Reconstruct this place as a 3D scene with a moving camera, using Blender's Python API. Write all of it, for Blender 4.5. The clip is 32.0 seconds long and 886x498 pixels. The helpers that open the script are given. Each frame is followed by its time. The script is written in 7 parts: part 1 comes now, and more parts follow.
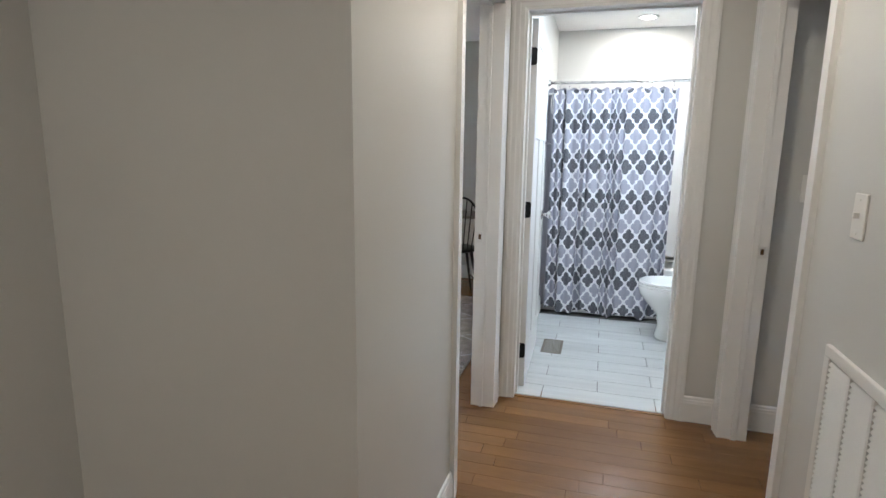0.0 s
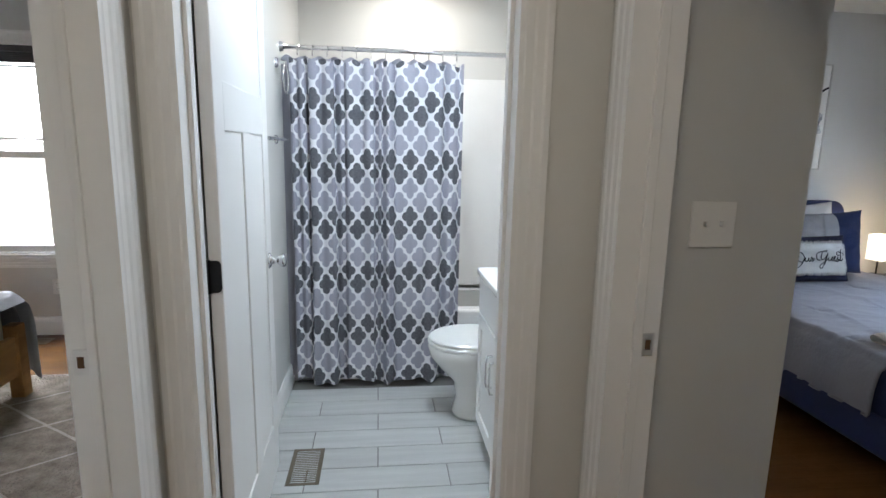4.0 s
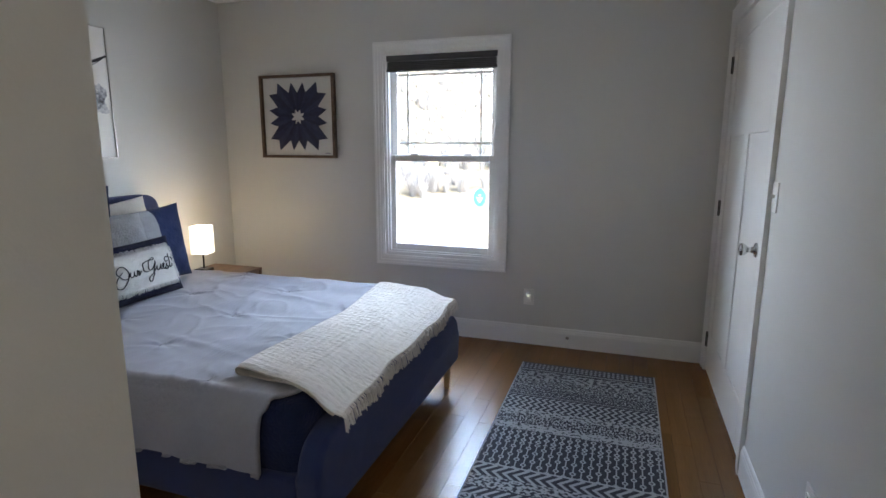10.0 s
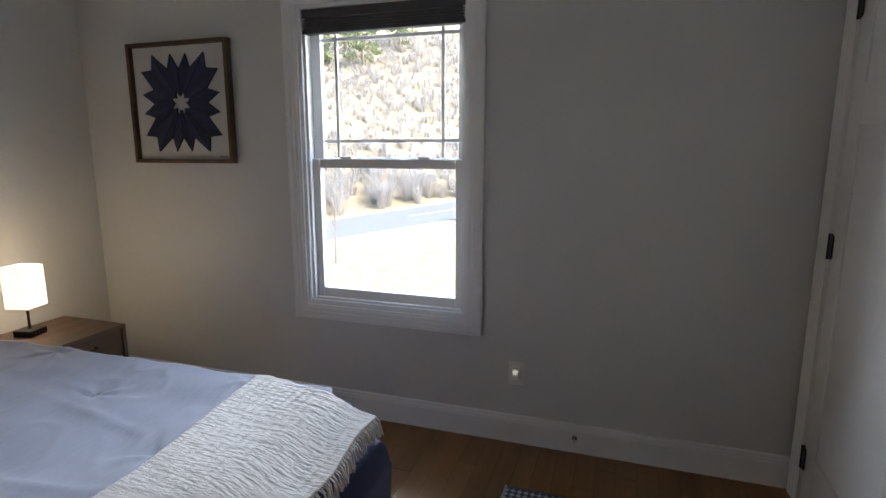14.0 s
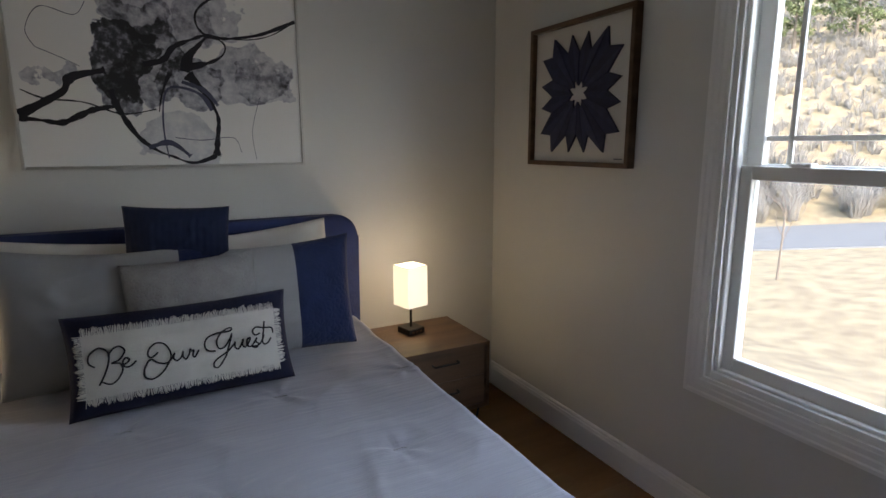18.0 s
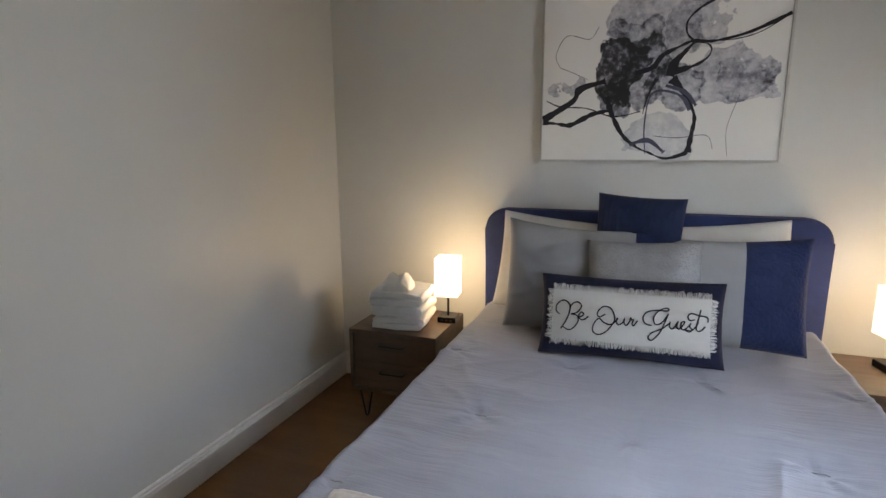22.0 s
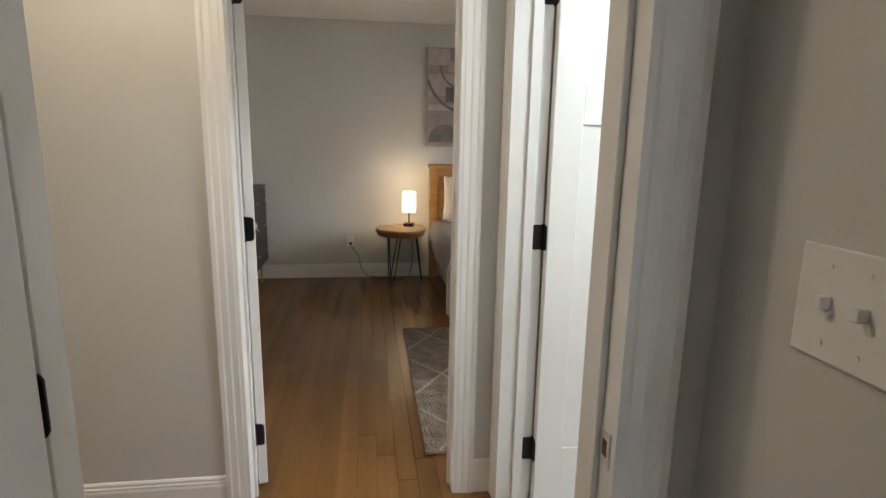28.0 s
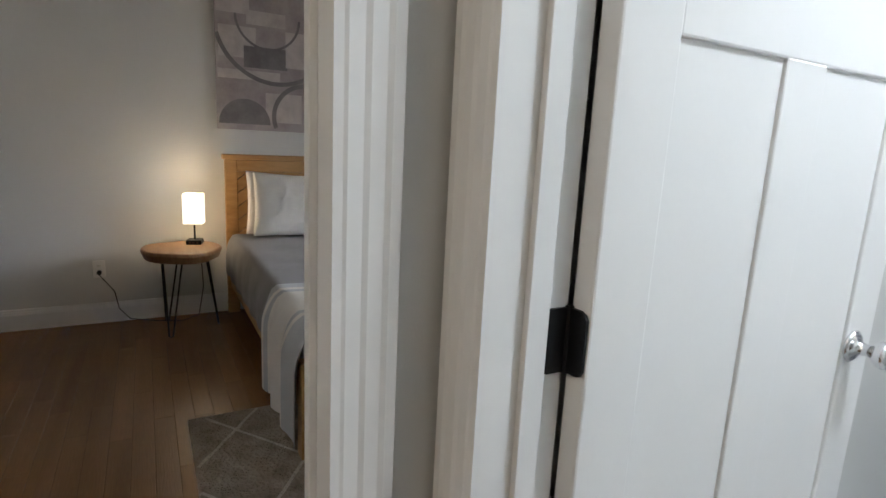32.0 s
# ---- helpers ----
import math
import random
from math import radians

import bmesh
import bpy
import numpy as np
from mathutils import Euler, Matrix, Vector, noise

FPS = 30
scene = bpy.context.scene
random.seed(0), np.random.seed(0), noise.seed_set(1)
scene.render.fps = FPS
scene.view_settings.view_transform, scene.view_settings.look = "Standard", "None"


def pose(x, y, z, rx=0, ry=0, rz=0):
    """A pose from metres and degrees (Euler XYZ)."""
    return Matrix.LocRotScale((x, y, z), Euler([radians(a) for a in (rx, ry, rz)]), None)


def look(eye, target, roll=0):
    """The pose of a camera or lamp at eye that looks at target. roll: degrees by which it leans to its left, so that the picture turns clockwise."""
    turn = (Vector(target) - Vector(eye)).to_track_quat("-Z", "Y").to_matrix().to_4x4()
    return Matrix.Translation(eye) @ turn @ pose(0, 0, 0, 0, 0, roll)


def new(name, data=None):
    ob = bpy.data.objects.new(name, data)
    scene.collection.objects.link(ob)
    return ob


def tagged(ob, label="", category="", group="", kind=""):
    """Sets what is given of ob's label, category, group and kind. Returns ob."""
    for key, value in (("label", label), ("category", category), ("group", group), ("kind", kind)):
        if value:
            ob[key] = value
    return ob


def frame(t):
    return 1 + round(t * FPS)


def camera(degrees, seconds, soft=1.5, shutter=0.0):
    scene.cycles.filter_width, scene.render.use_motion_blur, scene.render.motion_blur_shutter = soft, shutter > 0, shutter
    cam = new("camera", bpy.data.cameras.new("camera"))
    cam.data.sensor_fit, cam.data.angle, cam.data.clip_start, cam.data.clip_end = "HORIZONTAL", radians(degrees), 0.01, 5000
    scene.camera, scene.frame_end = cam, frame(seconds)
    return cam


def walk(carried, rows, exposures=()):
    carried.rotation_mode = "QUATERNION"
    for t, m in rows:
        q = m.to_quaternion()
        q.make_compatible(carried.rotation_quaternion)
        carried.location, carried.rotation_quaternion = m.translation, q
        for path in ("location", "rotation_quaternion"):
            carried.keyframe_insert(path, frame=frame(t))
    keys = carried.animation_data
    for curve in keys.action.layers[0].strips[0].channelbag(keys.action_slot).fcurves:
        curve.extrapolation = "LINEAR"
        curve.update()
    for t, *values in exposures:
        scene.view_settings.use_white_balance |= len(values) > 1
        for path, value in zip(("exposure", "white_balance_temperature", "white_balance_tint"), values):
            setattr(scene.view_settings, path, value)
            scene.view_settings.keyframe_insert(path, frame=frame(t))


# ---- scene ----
cam = camera(78.3, 32.0)
PATH = [
    (0, (0.298, 0.276, 1.358), (-0.249, 2.166, 1.001), 0.8),
    (0.5, (0.317, 0.504, 1.391), (-0.075, 2.431, 1.025), 0.7),
    (1, (0.329, 0.689, 1.385), (0.048, 2.635, 1.018), 0.6),
    (1.5, (0.312, 0.877, 1.388), (0.099, 2.832, 1.022), 0.6),
    (2, (0.305, 1.073, 1.393), (0.153, 3.034, 1.032), 0.7),
    (2.5, (0.305, 1.265, 1.369), (0.232, 3.231, 1.008), 1.0),
    (4.5, (0.386, 1.939, 1.398), (0.766, 3.867, 1.026), 1.0),
    (5, (0.443, 2.082, 1.385), (0.992, 3.967, 1.005), 0.8),
    (5.5, (0.529, 2.217, 1.379), (1.251, 4.043, 0.999), 0.8),
    (6, (0.614, 2.33, 1.385), (1.513, 4.076, 1.007), 0.7),
    (6.5, (0.678, 2.396, 1.379), (1.754, 4.038, 1.0), 0.7),
    (7, (0.729, 2.468, 1.391), (1.963, 3.996, 1.009), 0.8),
    (7.5, (0.77, 2.514, 1.391), (2.164, 3.896, 1.008), 0.7),
    (8, (0.796, 2.542, 1.386), (2.345, 3.747, 1.001), 0.8),
    (8.5, (0.812, 2.552, 1.38), (2.499, 3.554, 0.991), 0.3),
    (9, (0.845, 2.562, 1.38), (2.62, 3.397, 0.989), -0.1),
    (9.5, (0.933, 2.589, 1.389), (2.763, 3.291, 0.994), -0.2),
    (10, (1.083, 2.635, 1.363), (2.948, 3.256, 0.995), 0.1),
    (10.5, (1.208, 2.66, 1.358), (3.086, 3.242, 0.992), 0.0),
    (11, (1.353, 2.684, 1.356), (3.234, 3.257, 0.988), -0.0),
    (11.5, (1.575, 2.711, 1.376), (3.453, 3.289, 1.002), -0.1),
    (12, (1.759, 2.726, 1.371), (3.634, 3.306, 0.987), -0.2),
    (12.5, (1.985, 2.698, 1.377), (3.858, 3.287, 0.996), -0.1),
    (13, (2.152, 2.688, 1.394), (4.021, 3.28, 0.998), -0.3),
    (13.5, (2.266, 2.741, 1.342), (4.146, 3.318, 0.976), 0.1),
    (15.5, (2.863, 2.868, 1.372), (4.542, 3.887, 0.991), -1.1),
    (16, (2.95, 2.899, 1.37), (4.51, 4.088, 0.981), -1.3),
    (16.5, (3.005, 2.97, 1.359), (4.431, 4.318, 0.971), -1.3),
    (17, (3.052, 3.076, 1.371), (4.312, 4.578, 0.978), -1.0),
    (17.5, (3.068, 3.129, 1.376), (4.161, 4.759, 0.991), -0.5),
    (18, (3.099, 3.145, 1.378), (4.014, 4.883, 0.999), -0.2),
    (18.5, (3.156, 3.132, 1.383), (3.848, 4.97, 1.004), -0.3),
    (19, (3.197, 3.117, 1.379), (3.667, 5.025, 1.003), -0.4),
    (19.5, (3.194, 3.111, 1.381), (3.473, 5.056, 1.006), -0.3),
    (20, (3.195, 3.089, 1.398), (3.289, 5.048, 1.007), -0.2),
    (20.5, (3.213, 3.063, 1.377), (3.11, 5.025, 1.004), -0.3),
    (21, (3.196, 3.043, 1.38), (2.906, 4.986, 1.005), -0.4),
    (21.5, (3.182, 2.999, 1.375), (2.694, 4.903, 1.004), -0.3),
    (22, (3.171, 2.926, 1.377), (2.488, 4.768, 0.998), -0.4),
    (22.5, (3.17, 2.868, 1.382), (2.291, 4.624, 1.005), -0.4),
    (23, (3.173, 2.839, 1.362), (2.104, 4.49, 1.001), -0.0),
    (23.5, (3.186, 2.772, 1.35), (1.949, 4.305, 1.0), 0.2),
    (24, (3.17, 2.735, 1.36), (1.786, 4.134, 1.006), 0.3),
    (24.5, (3.105, 2.708, 1.39), (1.587, 3.954, 1.015), 0.5),
    (25, (2.939, 2.708, 1.404), (1.303, 3.79, 1.016), 0.8),
    (25.5, (2.771, 2.702, 1.402), (1.029, 3.604, 1.011), 0.9),
    (26, (2.582, 2.681, 1.386), (0.759, 3.404, 0.995), 1.1),
    (26.5, (2.338, 2.633, 1.407), (0.457, 3.183, 1.012), 1.2),
    (28.5, (1.476, 2.656, 1.365), (-0.47, 2.897, 0.974), 1.3),
    (29, (1.231, 2.654, 1.373), (-0.718, 2.877, 0.983), 1.7),
    (29.5, (1.064, 2.639, 1.342), (-0.884, 2.869, 0.954), 1.6),
    (30, (0.892, 2.668, 1.329), (-1.057, 2.899, 0.941), 1.7),
    (30.5, (0.74, 2.712, 1.315), (-1.203, 2.993, 0.935), 2.0),
    (31, (0.607, 2.754, 1.298), (-1.306, 3.202, 0.924), 2.4),
    (31.5, (0.499, 2.759, 1.307), (-1.337, 3.455, 0.925), 2.7),
    (32, (0.409, 2.79, 1.287), (-1.311, 3.737, 0.902), 2.8),
]
EXPOSURES = [(0.0, 5.0, 6000, 10), (1.0, 5.0, 6400, 10), (2.5, 4.75, 6250, 10), (5.0, 4.45, 6050, 10), (6.0, 4.65, 6300, 10), (7.0, 4.7, 6300, 11), (8.0, 4.95, 6350, 11), (9.0, 4.85, 6100, 10), (10.0, 4.8, 6200, 10), (11.0, 4.65, 6450, 11), (13.0, 4.3, 6550, 11), (16.0, 3.85, 6350, 11), (17.0, 3.7, 6550, 11), (18.5, 3.85, 6900, 11), (20.0, 4.25, 6700, 13), (21.0, 4.5, 6700, 13), (23.0, 4.9, 7250, 12), (25.0, 5.25, 6700, 12), (26.5, 5.15, 6750, 11), (29.0, 4.75, 7000, 11), (30.0, 4.75, 6600, 12), (32.0, 4.5, 6350, 11)]
walk(cam, [(t, look(eye, target, roll)) for t, eye, target, roll in PATH], EXPOSURES)

# ---- light ----
world = bpy.data.worlds.new("sky")
scene.world = world
world.use_nodes = True
wn = world.node_tree.nodes
sky = wn.new("ShaderNodeTexSky")
sky.sky_type, sky.sun_disc = "NISHITA", False
sky.sun_elevation, sky.sun_rotation = radians(38), radians(200)
world.node_tree.links.new(sky.outputs[0], wn["Background"].inputs[0])
wn["Background"].inputs[1].default_value = 0.11


def lamp(name, kind, m, energy, color, **values):
    data = bpy.data.lights.new(name, kind)
    data.energy, data.color = energy, color
    if "size" in values:
        data.shape, data.size, data.size_y = "RECTANGLE", values["size"], values.get("size_y", values["size"])
    if "radius" in values:
        data.shadow_soft_size = values["radius"]
    if "angle" in values:
        data.angle = values["angle"]
    ob = new(name, data)
    ob.matrix_world = m
    return ob


lamp("sun", "SUN", look((0, 0, 0), (0.30, 0.85, -0.62)), 1.15, (1.0, 0.95, 0.87), angle=radians(0.5))
# added fill lamps outside the two windows, out of view, brightening the rooms
lamp("window_fill_light", "AREA", look((7.9, 3.87, 3.75), (3.2, 4.0, 0.9)), 20.0, (0.74, 0.86, 1.0), size=3.0, size_y=1.4)
lamp("window_fill_light", "AREA", look((6.9, 0.9, 1.9), (3.2, 5.6, 1.5)), 9.0, (0.88, 0.94, 1.0), size=2.6, size_y=3.4)
lamp("window_fill_light", "AREA", look((13.0, 3.7, 1.4), (1.5, 3.95, 1.2)), 18.0, (0.77, 0.88, 1.0), size=3.6, size_y=5.6)
lamp("window_fill_light", "AREA", look((6.7, 7.0, 1.7), (3.0, 2.4, 1.3)), 12.0, (0.86, 0.93, 1.0), size=2.0, size_y=3.0)
lamp("window_fill_light", "AREA", look((-2.05, 7.3, 2.5), (-2.1, 4.3, 0.8)), 19.0, (1.0, 0.97, 0.93), size=2.6, size_y=2.6)
# ceiling fittings; the second bath lamp is added, unseen, to light the tiles
lamp("hall_light", "AREA", pose(-0.2, -0.7, 2.42), 0.50, (1.0, 0.89, 0.75), size=0.30)
lamp("hall_light", "AREA", pose(0.37, 1.95, 2.425), 0.34, (1.0, 0.86, 0.68), size=0.25)
lamp("bath_light", "AREA", pose(0.57, 5.20, 2.425), 0.46, (1.0, 0.90, 0.77), size=0.13)
lamp("bath_light", "AREA", pose(0.60, 3.95, 2.425), 1.08, (0.82, 0.92, 1.0), size=0.30)


# ---- materials ----
def material(name, color, rough=0.6, metal=0.0, scale=8.0, amount=0.08, bump=0.02, grain=120.0, stretch=(1, 1, 1), sheen=0.0, spec=0.5, coords="pos", color2=None, per=0.0):
    """Colour with two scales of variation and a fine relief, at real size."""
    mat = bpy.data.materials.new(name)
    mat.use_nodes = True
    nt = mat.node_tree
    n, l = nt.nodes, nt.links
    b = n["Principled BSDF"]
    b.inputs["Roughness"].default_value, b.inputs["Metallic"].default_value = rough, metal
    b.inputs["Specular IOR Level"].default_value = spec
    b.inputs["Sheen Weight"].default_value = sheen
    if coords == "pos":
        src = n.new("ShaderNodeNewGeometry").outputs["Position"]
    else:
        src = n.new("ShaderNodeTexCoord").outputs["Object"]
    mp = n.new("ShaderNodeMapping")
    mp.inputs["Scale"].default_value = stretch
    l.new(src, mp.inputs[0])
    big = n.new("ShaderNodeTexNoise")
    big.inputs["Scale"].default_value, big.inputs["Detail"].default_value = scale, 4
    l.new(mp.outputs[0], big.inputs[0])
    fine = n.new("ShaderNodeTexNoise")
    fine.inputs["Scale"].default_value, fine.inputs["Detail"].default_value = grain, 3
    l.new(mp.outputs[0], fine.inputs[0])
    ramp = n.new("ShaderNodeMapRange")
    ramp.inputs[1].default_value, ramp.inputs[2].default_value = 0.3, 0.7
    l.new(big.outputs[0], ramp.inputs[0])
    mix = n.new("ShaderNodeMix")
    mix.data_type = "RGBA"
    c2 = color2 or tuple(c * (1 - 2 * amount) for c in color)
    mix.inputs[6].default_value, mix.inputs[7].default_value = (*color, 1), (*c2, 1)
    l.new(ramp.outputs[0], mix.inputs[0])
    out = mix.outputs[2]
    hsv = n.new("ShaderNodeHueSaturation")
    l.new(out, hsv.inputs["Color"])
    val = n.new("ShaderNodeMapRange")
    val.inputs[3].default_value, val.inputs[4].default_value = 1 - amount, 1 + amount
    l.new(fine.outputs[0], val.inputs[0])
    if per:
        info = n.new("ShaderNodeObjectInfo")
        pr = n.new("ShaderNodeMapRange")
        pr.inputs[3].default_value, pr.inputs[4].default_value = 1 - per, 1 + per
        l.new(info.outputs["Random"], pr.inputs[0])
        mul = n.new("ShaderNodeMath")
        mul.operation = "MULTIPLY"
        l.new(val.outputs[0], mul.inputs[0])
        l.new(pr.outputs[0], mul.inputs[1])
        l.new(mul.outputs[0], hsv.inputs["Value"])
    else:
        l.new(val.outputs[0], hsv.inputs["Value"])
    l.new(hsv.outputs[0], b.inputs["Base Color"])
    if bump:
        bp = n.new("ShaderNodeBump")
        bp.inputs["Strength"].default_value, bp.inputs["Distance"].default_value = 0.6, bump * 0.1
        l.new(fine.outputs[0], bp.inputs["Height"])
        l.new(bp.outputs[0], b.inputs["Normal"])
    return mat


def glow(name, color, strength, body=(0.9, 0.87, 0.8)):
    mat = bpy.data.materials.new(name)
    mat.use_nodes = True
    b = mat.node_tree.nodes["Principled BSDF"]
    b.inputs["Base Color"].default_value = (*body, 1)
    b.inputs["Emission Color"].default_value, b.inputs["Emission Strength"].default_value = (*color, 1), strength
    return mat


WALL = material("wall_paint", (0.622, 0.620, 0.598), 0.42, scale=1.3, amount=0.02, bump=0.004, grain=260)
TRIM = material("trim_paint", (0.80, 0.80, 0.79), 0.32, scale=3, amount=0.012, bump=0.0, grain=90)
CEIL = material("ceiling_paint", (0.85, 0.85, 0.84), 0.85, scale=2, amount=0.015, bump=0.03, grain=200)
BLACKMETAL = material("black_metal", (0.02, 0.02, 0.022), 0.42, 0.6, amount=0.1, bump=0.004)
CHROME = material("satin_chrome", (0.72, 0.72, 0.73), 0.16, 1.0, amount=0.03, bump=0.002)
NICKEL = material("satin_nickel", (0.80, 0.80, 0.79), 0.42, 0.85, amount=0.03, bump=0.002)
PLASTIC = material("white_plastic", (0.80, 0.79, 0.76), 0.35, amount=0.01, bump=0.0)
NAVY = material("navy_upholstery", (0.019, 0.036, 0.140), 0.85, scale=14, amount=0.12, bump=0.05, grain=700, sheen=0.12)
GREYLINEN = material("grey_linen", (0.335, 0.346, 0.41), 0.85, scale=9, amount=0.045, bump=0.05, grain=70, stretch=(0.08, 1, 1), sheen=0.2)
WHITECOTTON = material("white_cotton", (0.72, 0.70, 0.66), 0.85, scale=10, amount=0.05, bump=0.1, grain=250, sheen=0.2)
WALNUT = material("walnut_veneer", (0.125, 0.070, 0.039), 0.45, scale=3.0, amount=0.22, bump=0.01, grain=25, stretch=(1, 6, 9), color2=(0.060, 0.034, 0.019))
PALEWOOD = material("pale_beech", (0.50, 0.33, 0.19), 0.45, scale=5, amount=0.1, bump=0.01, grain=40, stretch=(8, 8, 1))
OAK = material("oak_floor_board", (0.215, 0.104, 0.033), 0.24, scale=2.0, amount=0.23, bump=0.010, grain=30, stretch=(0.45, 6, 6), color2=(0.158, 0.074, 0.022), per=0.15, spec=0.45)
TILE = material("plank_tile", (0.55, 0.56, 0.55), 0.30, scale=4, amount=0.05, bump=0.006, grain=30, stretch=(0.5, 6, 6), color2=(0.46, 0.47, 0.465), per=0.05)
GROUT = material("grout", (0.22, 0.215, 0.205), 0.9, amount=0.08, bump=0.05)
# underlay brown; also stands in for the shade inside vents, slots and holes
SUBFLOOR_SHADE = material("subfloor_and_hole_shade", (0.10, 0.052, 0.022), 0.9, amount=0.05)
PORCELAIN = material("porcelain", (0.82, 0.82, 0.80), 0.08, amount=0.01, bump=0.0)
ACRYLIC = material("white_acrylic", (0.82, 0.82, 0.81), 0.18, amount=0.01, bump=0.0)
GLASS = bpy.data.materials.new("window_glass")
GLASS.use_nodes = True
_g = GLASS.node_tree.nodes["Principled BSDF"]
_g.inputs["Transmission Weight"].default_value, _g.inputs["Roughness"].default_value, _g.inputs["IOR"].default_value = 1.0, 0.0, 1.05


def thin(mat, share):
    """Let light through a leaf or a blade: a share of it scatters out on the far side."""
    n, l = mat.node_tree.nodes, mat.node_tree.links
    b, out = n["Principled BSDF"], n["Material Output"]
    tr, mix = n.new("ShaderNodeBsdfTranslucent"), n.new("ShaderNodeMixShader")
    l.new(b.inputs["Base Color"].links[0].from_socket, tr.inputs[0])
    mix.inputs[0].default_value = share
    l.new(b.outputs[0], mix.inputs[1])
    l.new(tr.outputs[0], mix.inputs[2])
    l.new(mix.outputs[0], out.inputs[0])


def ribbed(mat, scale, depth, axis):
    """Fine uneven woven ribs over a cloth's own relief."""
    n, l = mat.node_tree.nodes, mat.node_tree.links
    b = n["Principled BSDF"]
    wave, bp = n.new("ShaderNodeTexWave"), n.new("ShaderNodeBump")
    wave.bands_direction = axis
    for key, v in (("Scale", scale), ("Distortion", 4.0), ("Detail", 3.0), ("Detail Scale", 0.6)):
        wave.inputs[key].default_value = v
    l.new(n.new("ShaderNodeNewGeometry").outputs["Position"], wave.inputs[0])
    bp.inputs["Strength"].default_value, bp.inputs["Distance"].default_value = 0.5, depth
    l.new(wave.outputs[1], bp.inputs["Height"])
    if b.inputs["Normal"].links:
        l.new(b.inputs["Normal"].links[0].from_socket, bp.inputs["Normal"])
    l.new(bp.outputs[0], b.inputs["Normal"])


ribbed(GREYLINEN, 40.0, 0.0004, "Y")

# ---- helpers for meshes ----
def box(bm, x0, x1, y0, y1, z0, z1, bevel=0.0, segments=2):
    made = bmesh.ops.create_cube(bm, size=1)["verts"]
    for v in made:
        v.co = ((x0 + x1) / 2 + v.co.x * (x1 - x0), (y0 + y1) / 2 + v.co.y * (y1 - y0), (z0 + z1) / 2 + v.co.z * (z1 - z0))
    if bevel:
        edges = list({e for v in made for e in v.link_edges})
        bmesh.ops.bevel(bm, geom=edges, offset=bevel, segments=segments, affect="EDGES", profile=0.5)
    return made


def rod(bm, a, b, r0, r1=None, sides=12, caps=True):
    """A round bar from a to b, tapering from r0 to r1."""
    a, b = Vector(a), Vector(b)
    made = bmesh.ops.create_cone(bm, cap_ends=caps, segments=sides, radius1=r0, radius2=r0 if r1 is None else r1, depth=(b - a).length)["verts"]
    turn = (b - a).to_track_quat("Z", "Y").to_matrix().to_4x4()
    bmesh.ops.transform(bm, matrix=Matrix.Translation((a + b) / 2) @ turn, verts=made)
    return made


def lathe(bm, profile, m=Matrix(), sides=24):
    """Turn a profile of (radius, height) round the z axis, closed at both ends."""
    rings = []
    for r, z in profile:
        rings.append([bm.verts.new(m @ Vector((r * math.cos(2 * math.pi * k / sides), r * math.sin(2 * math.pi * k / sides), z))) for k in range(sides)])
    for lo, hi in zip(rings, rings[1:]):
        for k in range(sides):
            bm.faces.new((lo[k], lo[(k + 1) % sides], hi[(k + 1) % sides], hi[k]))
    bm.faces.new(rings[0][::-1])
    bm.faces.new(rings[-1])


def tube(bm, points, r, sides=8):
    """A round bar bent along points."""
    pts = [Vector(p) for p in points]
    rings = []
    for i, p in enumerate(pts):
        d = (pts[min(i + 1, len(pts) - 1)] - pts[max(i - 1, 0)]).normalized()
        side = d.orthogonal().normalized() if not rings else (lastside - d * lastside.dot(d)).normalized()
        lastside = side
        up = d.cross(side)
        rings.append([bm.verts.new(p + r * (math.cos(2 * math.pi * k / sides) * side + math.sin(2 * math.pi * k / sides) * up)) for k in range(sides)])
    for lo, hi in zip(rings, rings[1:]):
        for k in range(sides):
            bm.faces.new((lo[k], lo[(k + 1) % sides], hi[(k + 1) % sides], hi[k]))
    bm.faces.new(rings[0][::-1])
    bm.faces.new(rings[-1])


def sweep(bm, profile, a, b, out, up, cut_a=0.0, cut_b=0.0):
    """Extrude a profile of (out, up) from a to b. cut: how far an end slants along the run for each unit of up (a mitre)."""
    a, b, out, up = Vector(a), Vector(b), Vector(out), Vector(up)
    d = (b - a).normalized()
    lo = [bm.verts.new(a + out * u + up * v + d * (cut_a * v)) for u, v in profile]
    hi = [bm.verts.new(b + out * u + up * v - d * (cut_b * v)) for u, v in profile]
    n = len(profile)
    for k in range(n):
        bm.faces.new((lo[k], lo[(k + 1) % n], hi[(k + 1) % n], hi[k]))
    bm.faces.new(lo[::-1])
    bm.faces.new(hi)


def sheet(bm, rows, columns, at):
    """A grid surface; at(u, v) gives the place for u, v in 0..1."""
    grid = [[bm.verts.new(at(i / (columns - 1), j / (rows - 1))) for i in range(columns)] for j in range(rows)]
    for j in range(rows - 1):
        for i in range(columns - 1):
            bm.faces.new((grid[j][i], grid[j][i + 1], grid[j + 1][i + 1], grid[j + 1][i]))
    return grid


def finish(bm, name, mat, smooth=False):
    bmesh.ops.recalc_face_normals(bm, faces=bm.faces)
    mesh = bpy.data.meshes.new(name)
    bm.to_mesh(mesh)
    bm.free()
    if mat:
        mesh.materials.append(mat)
    if smooth:
        for p in mesh.polygons:
            p.use_smooth = True
    return mesh


def part(name, bm, mat, parent=None, label="", smooth=False):
    ob = new(name, finish(bm, name, mat, smooth))
    ob.parent = parent
    if label:
        tagged(ob, label)
    return ob


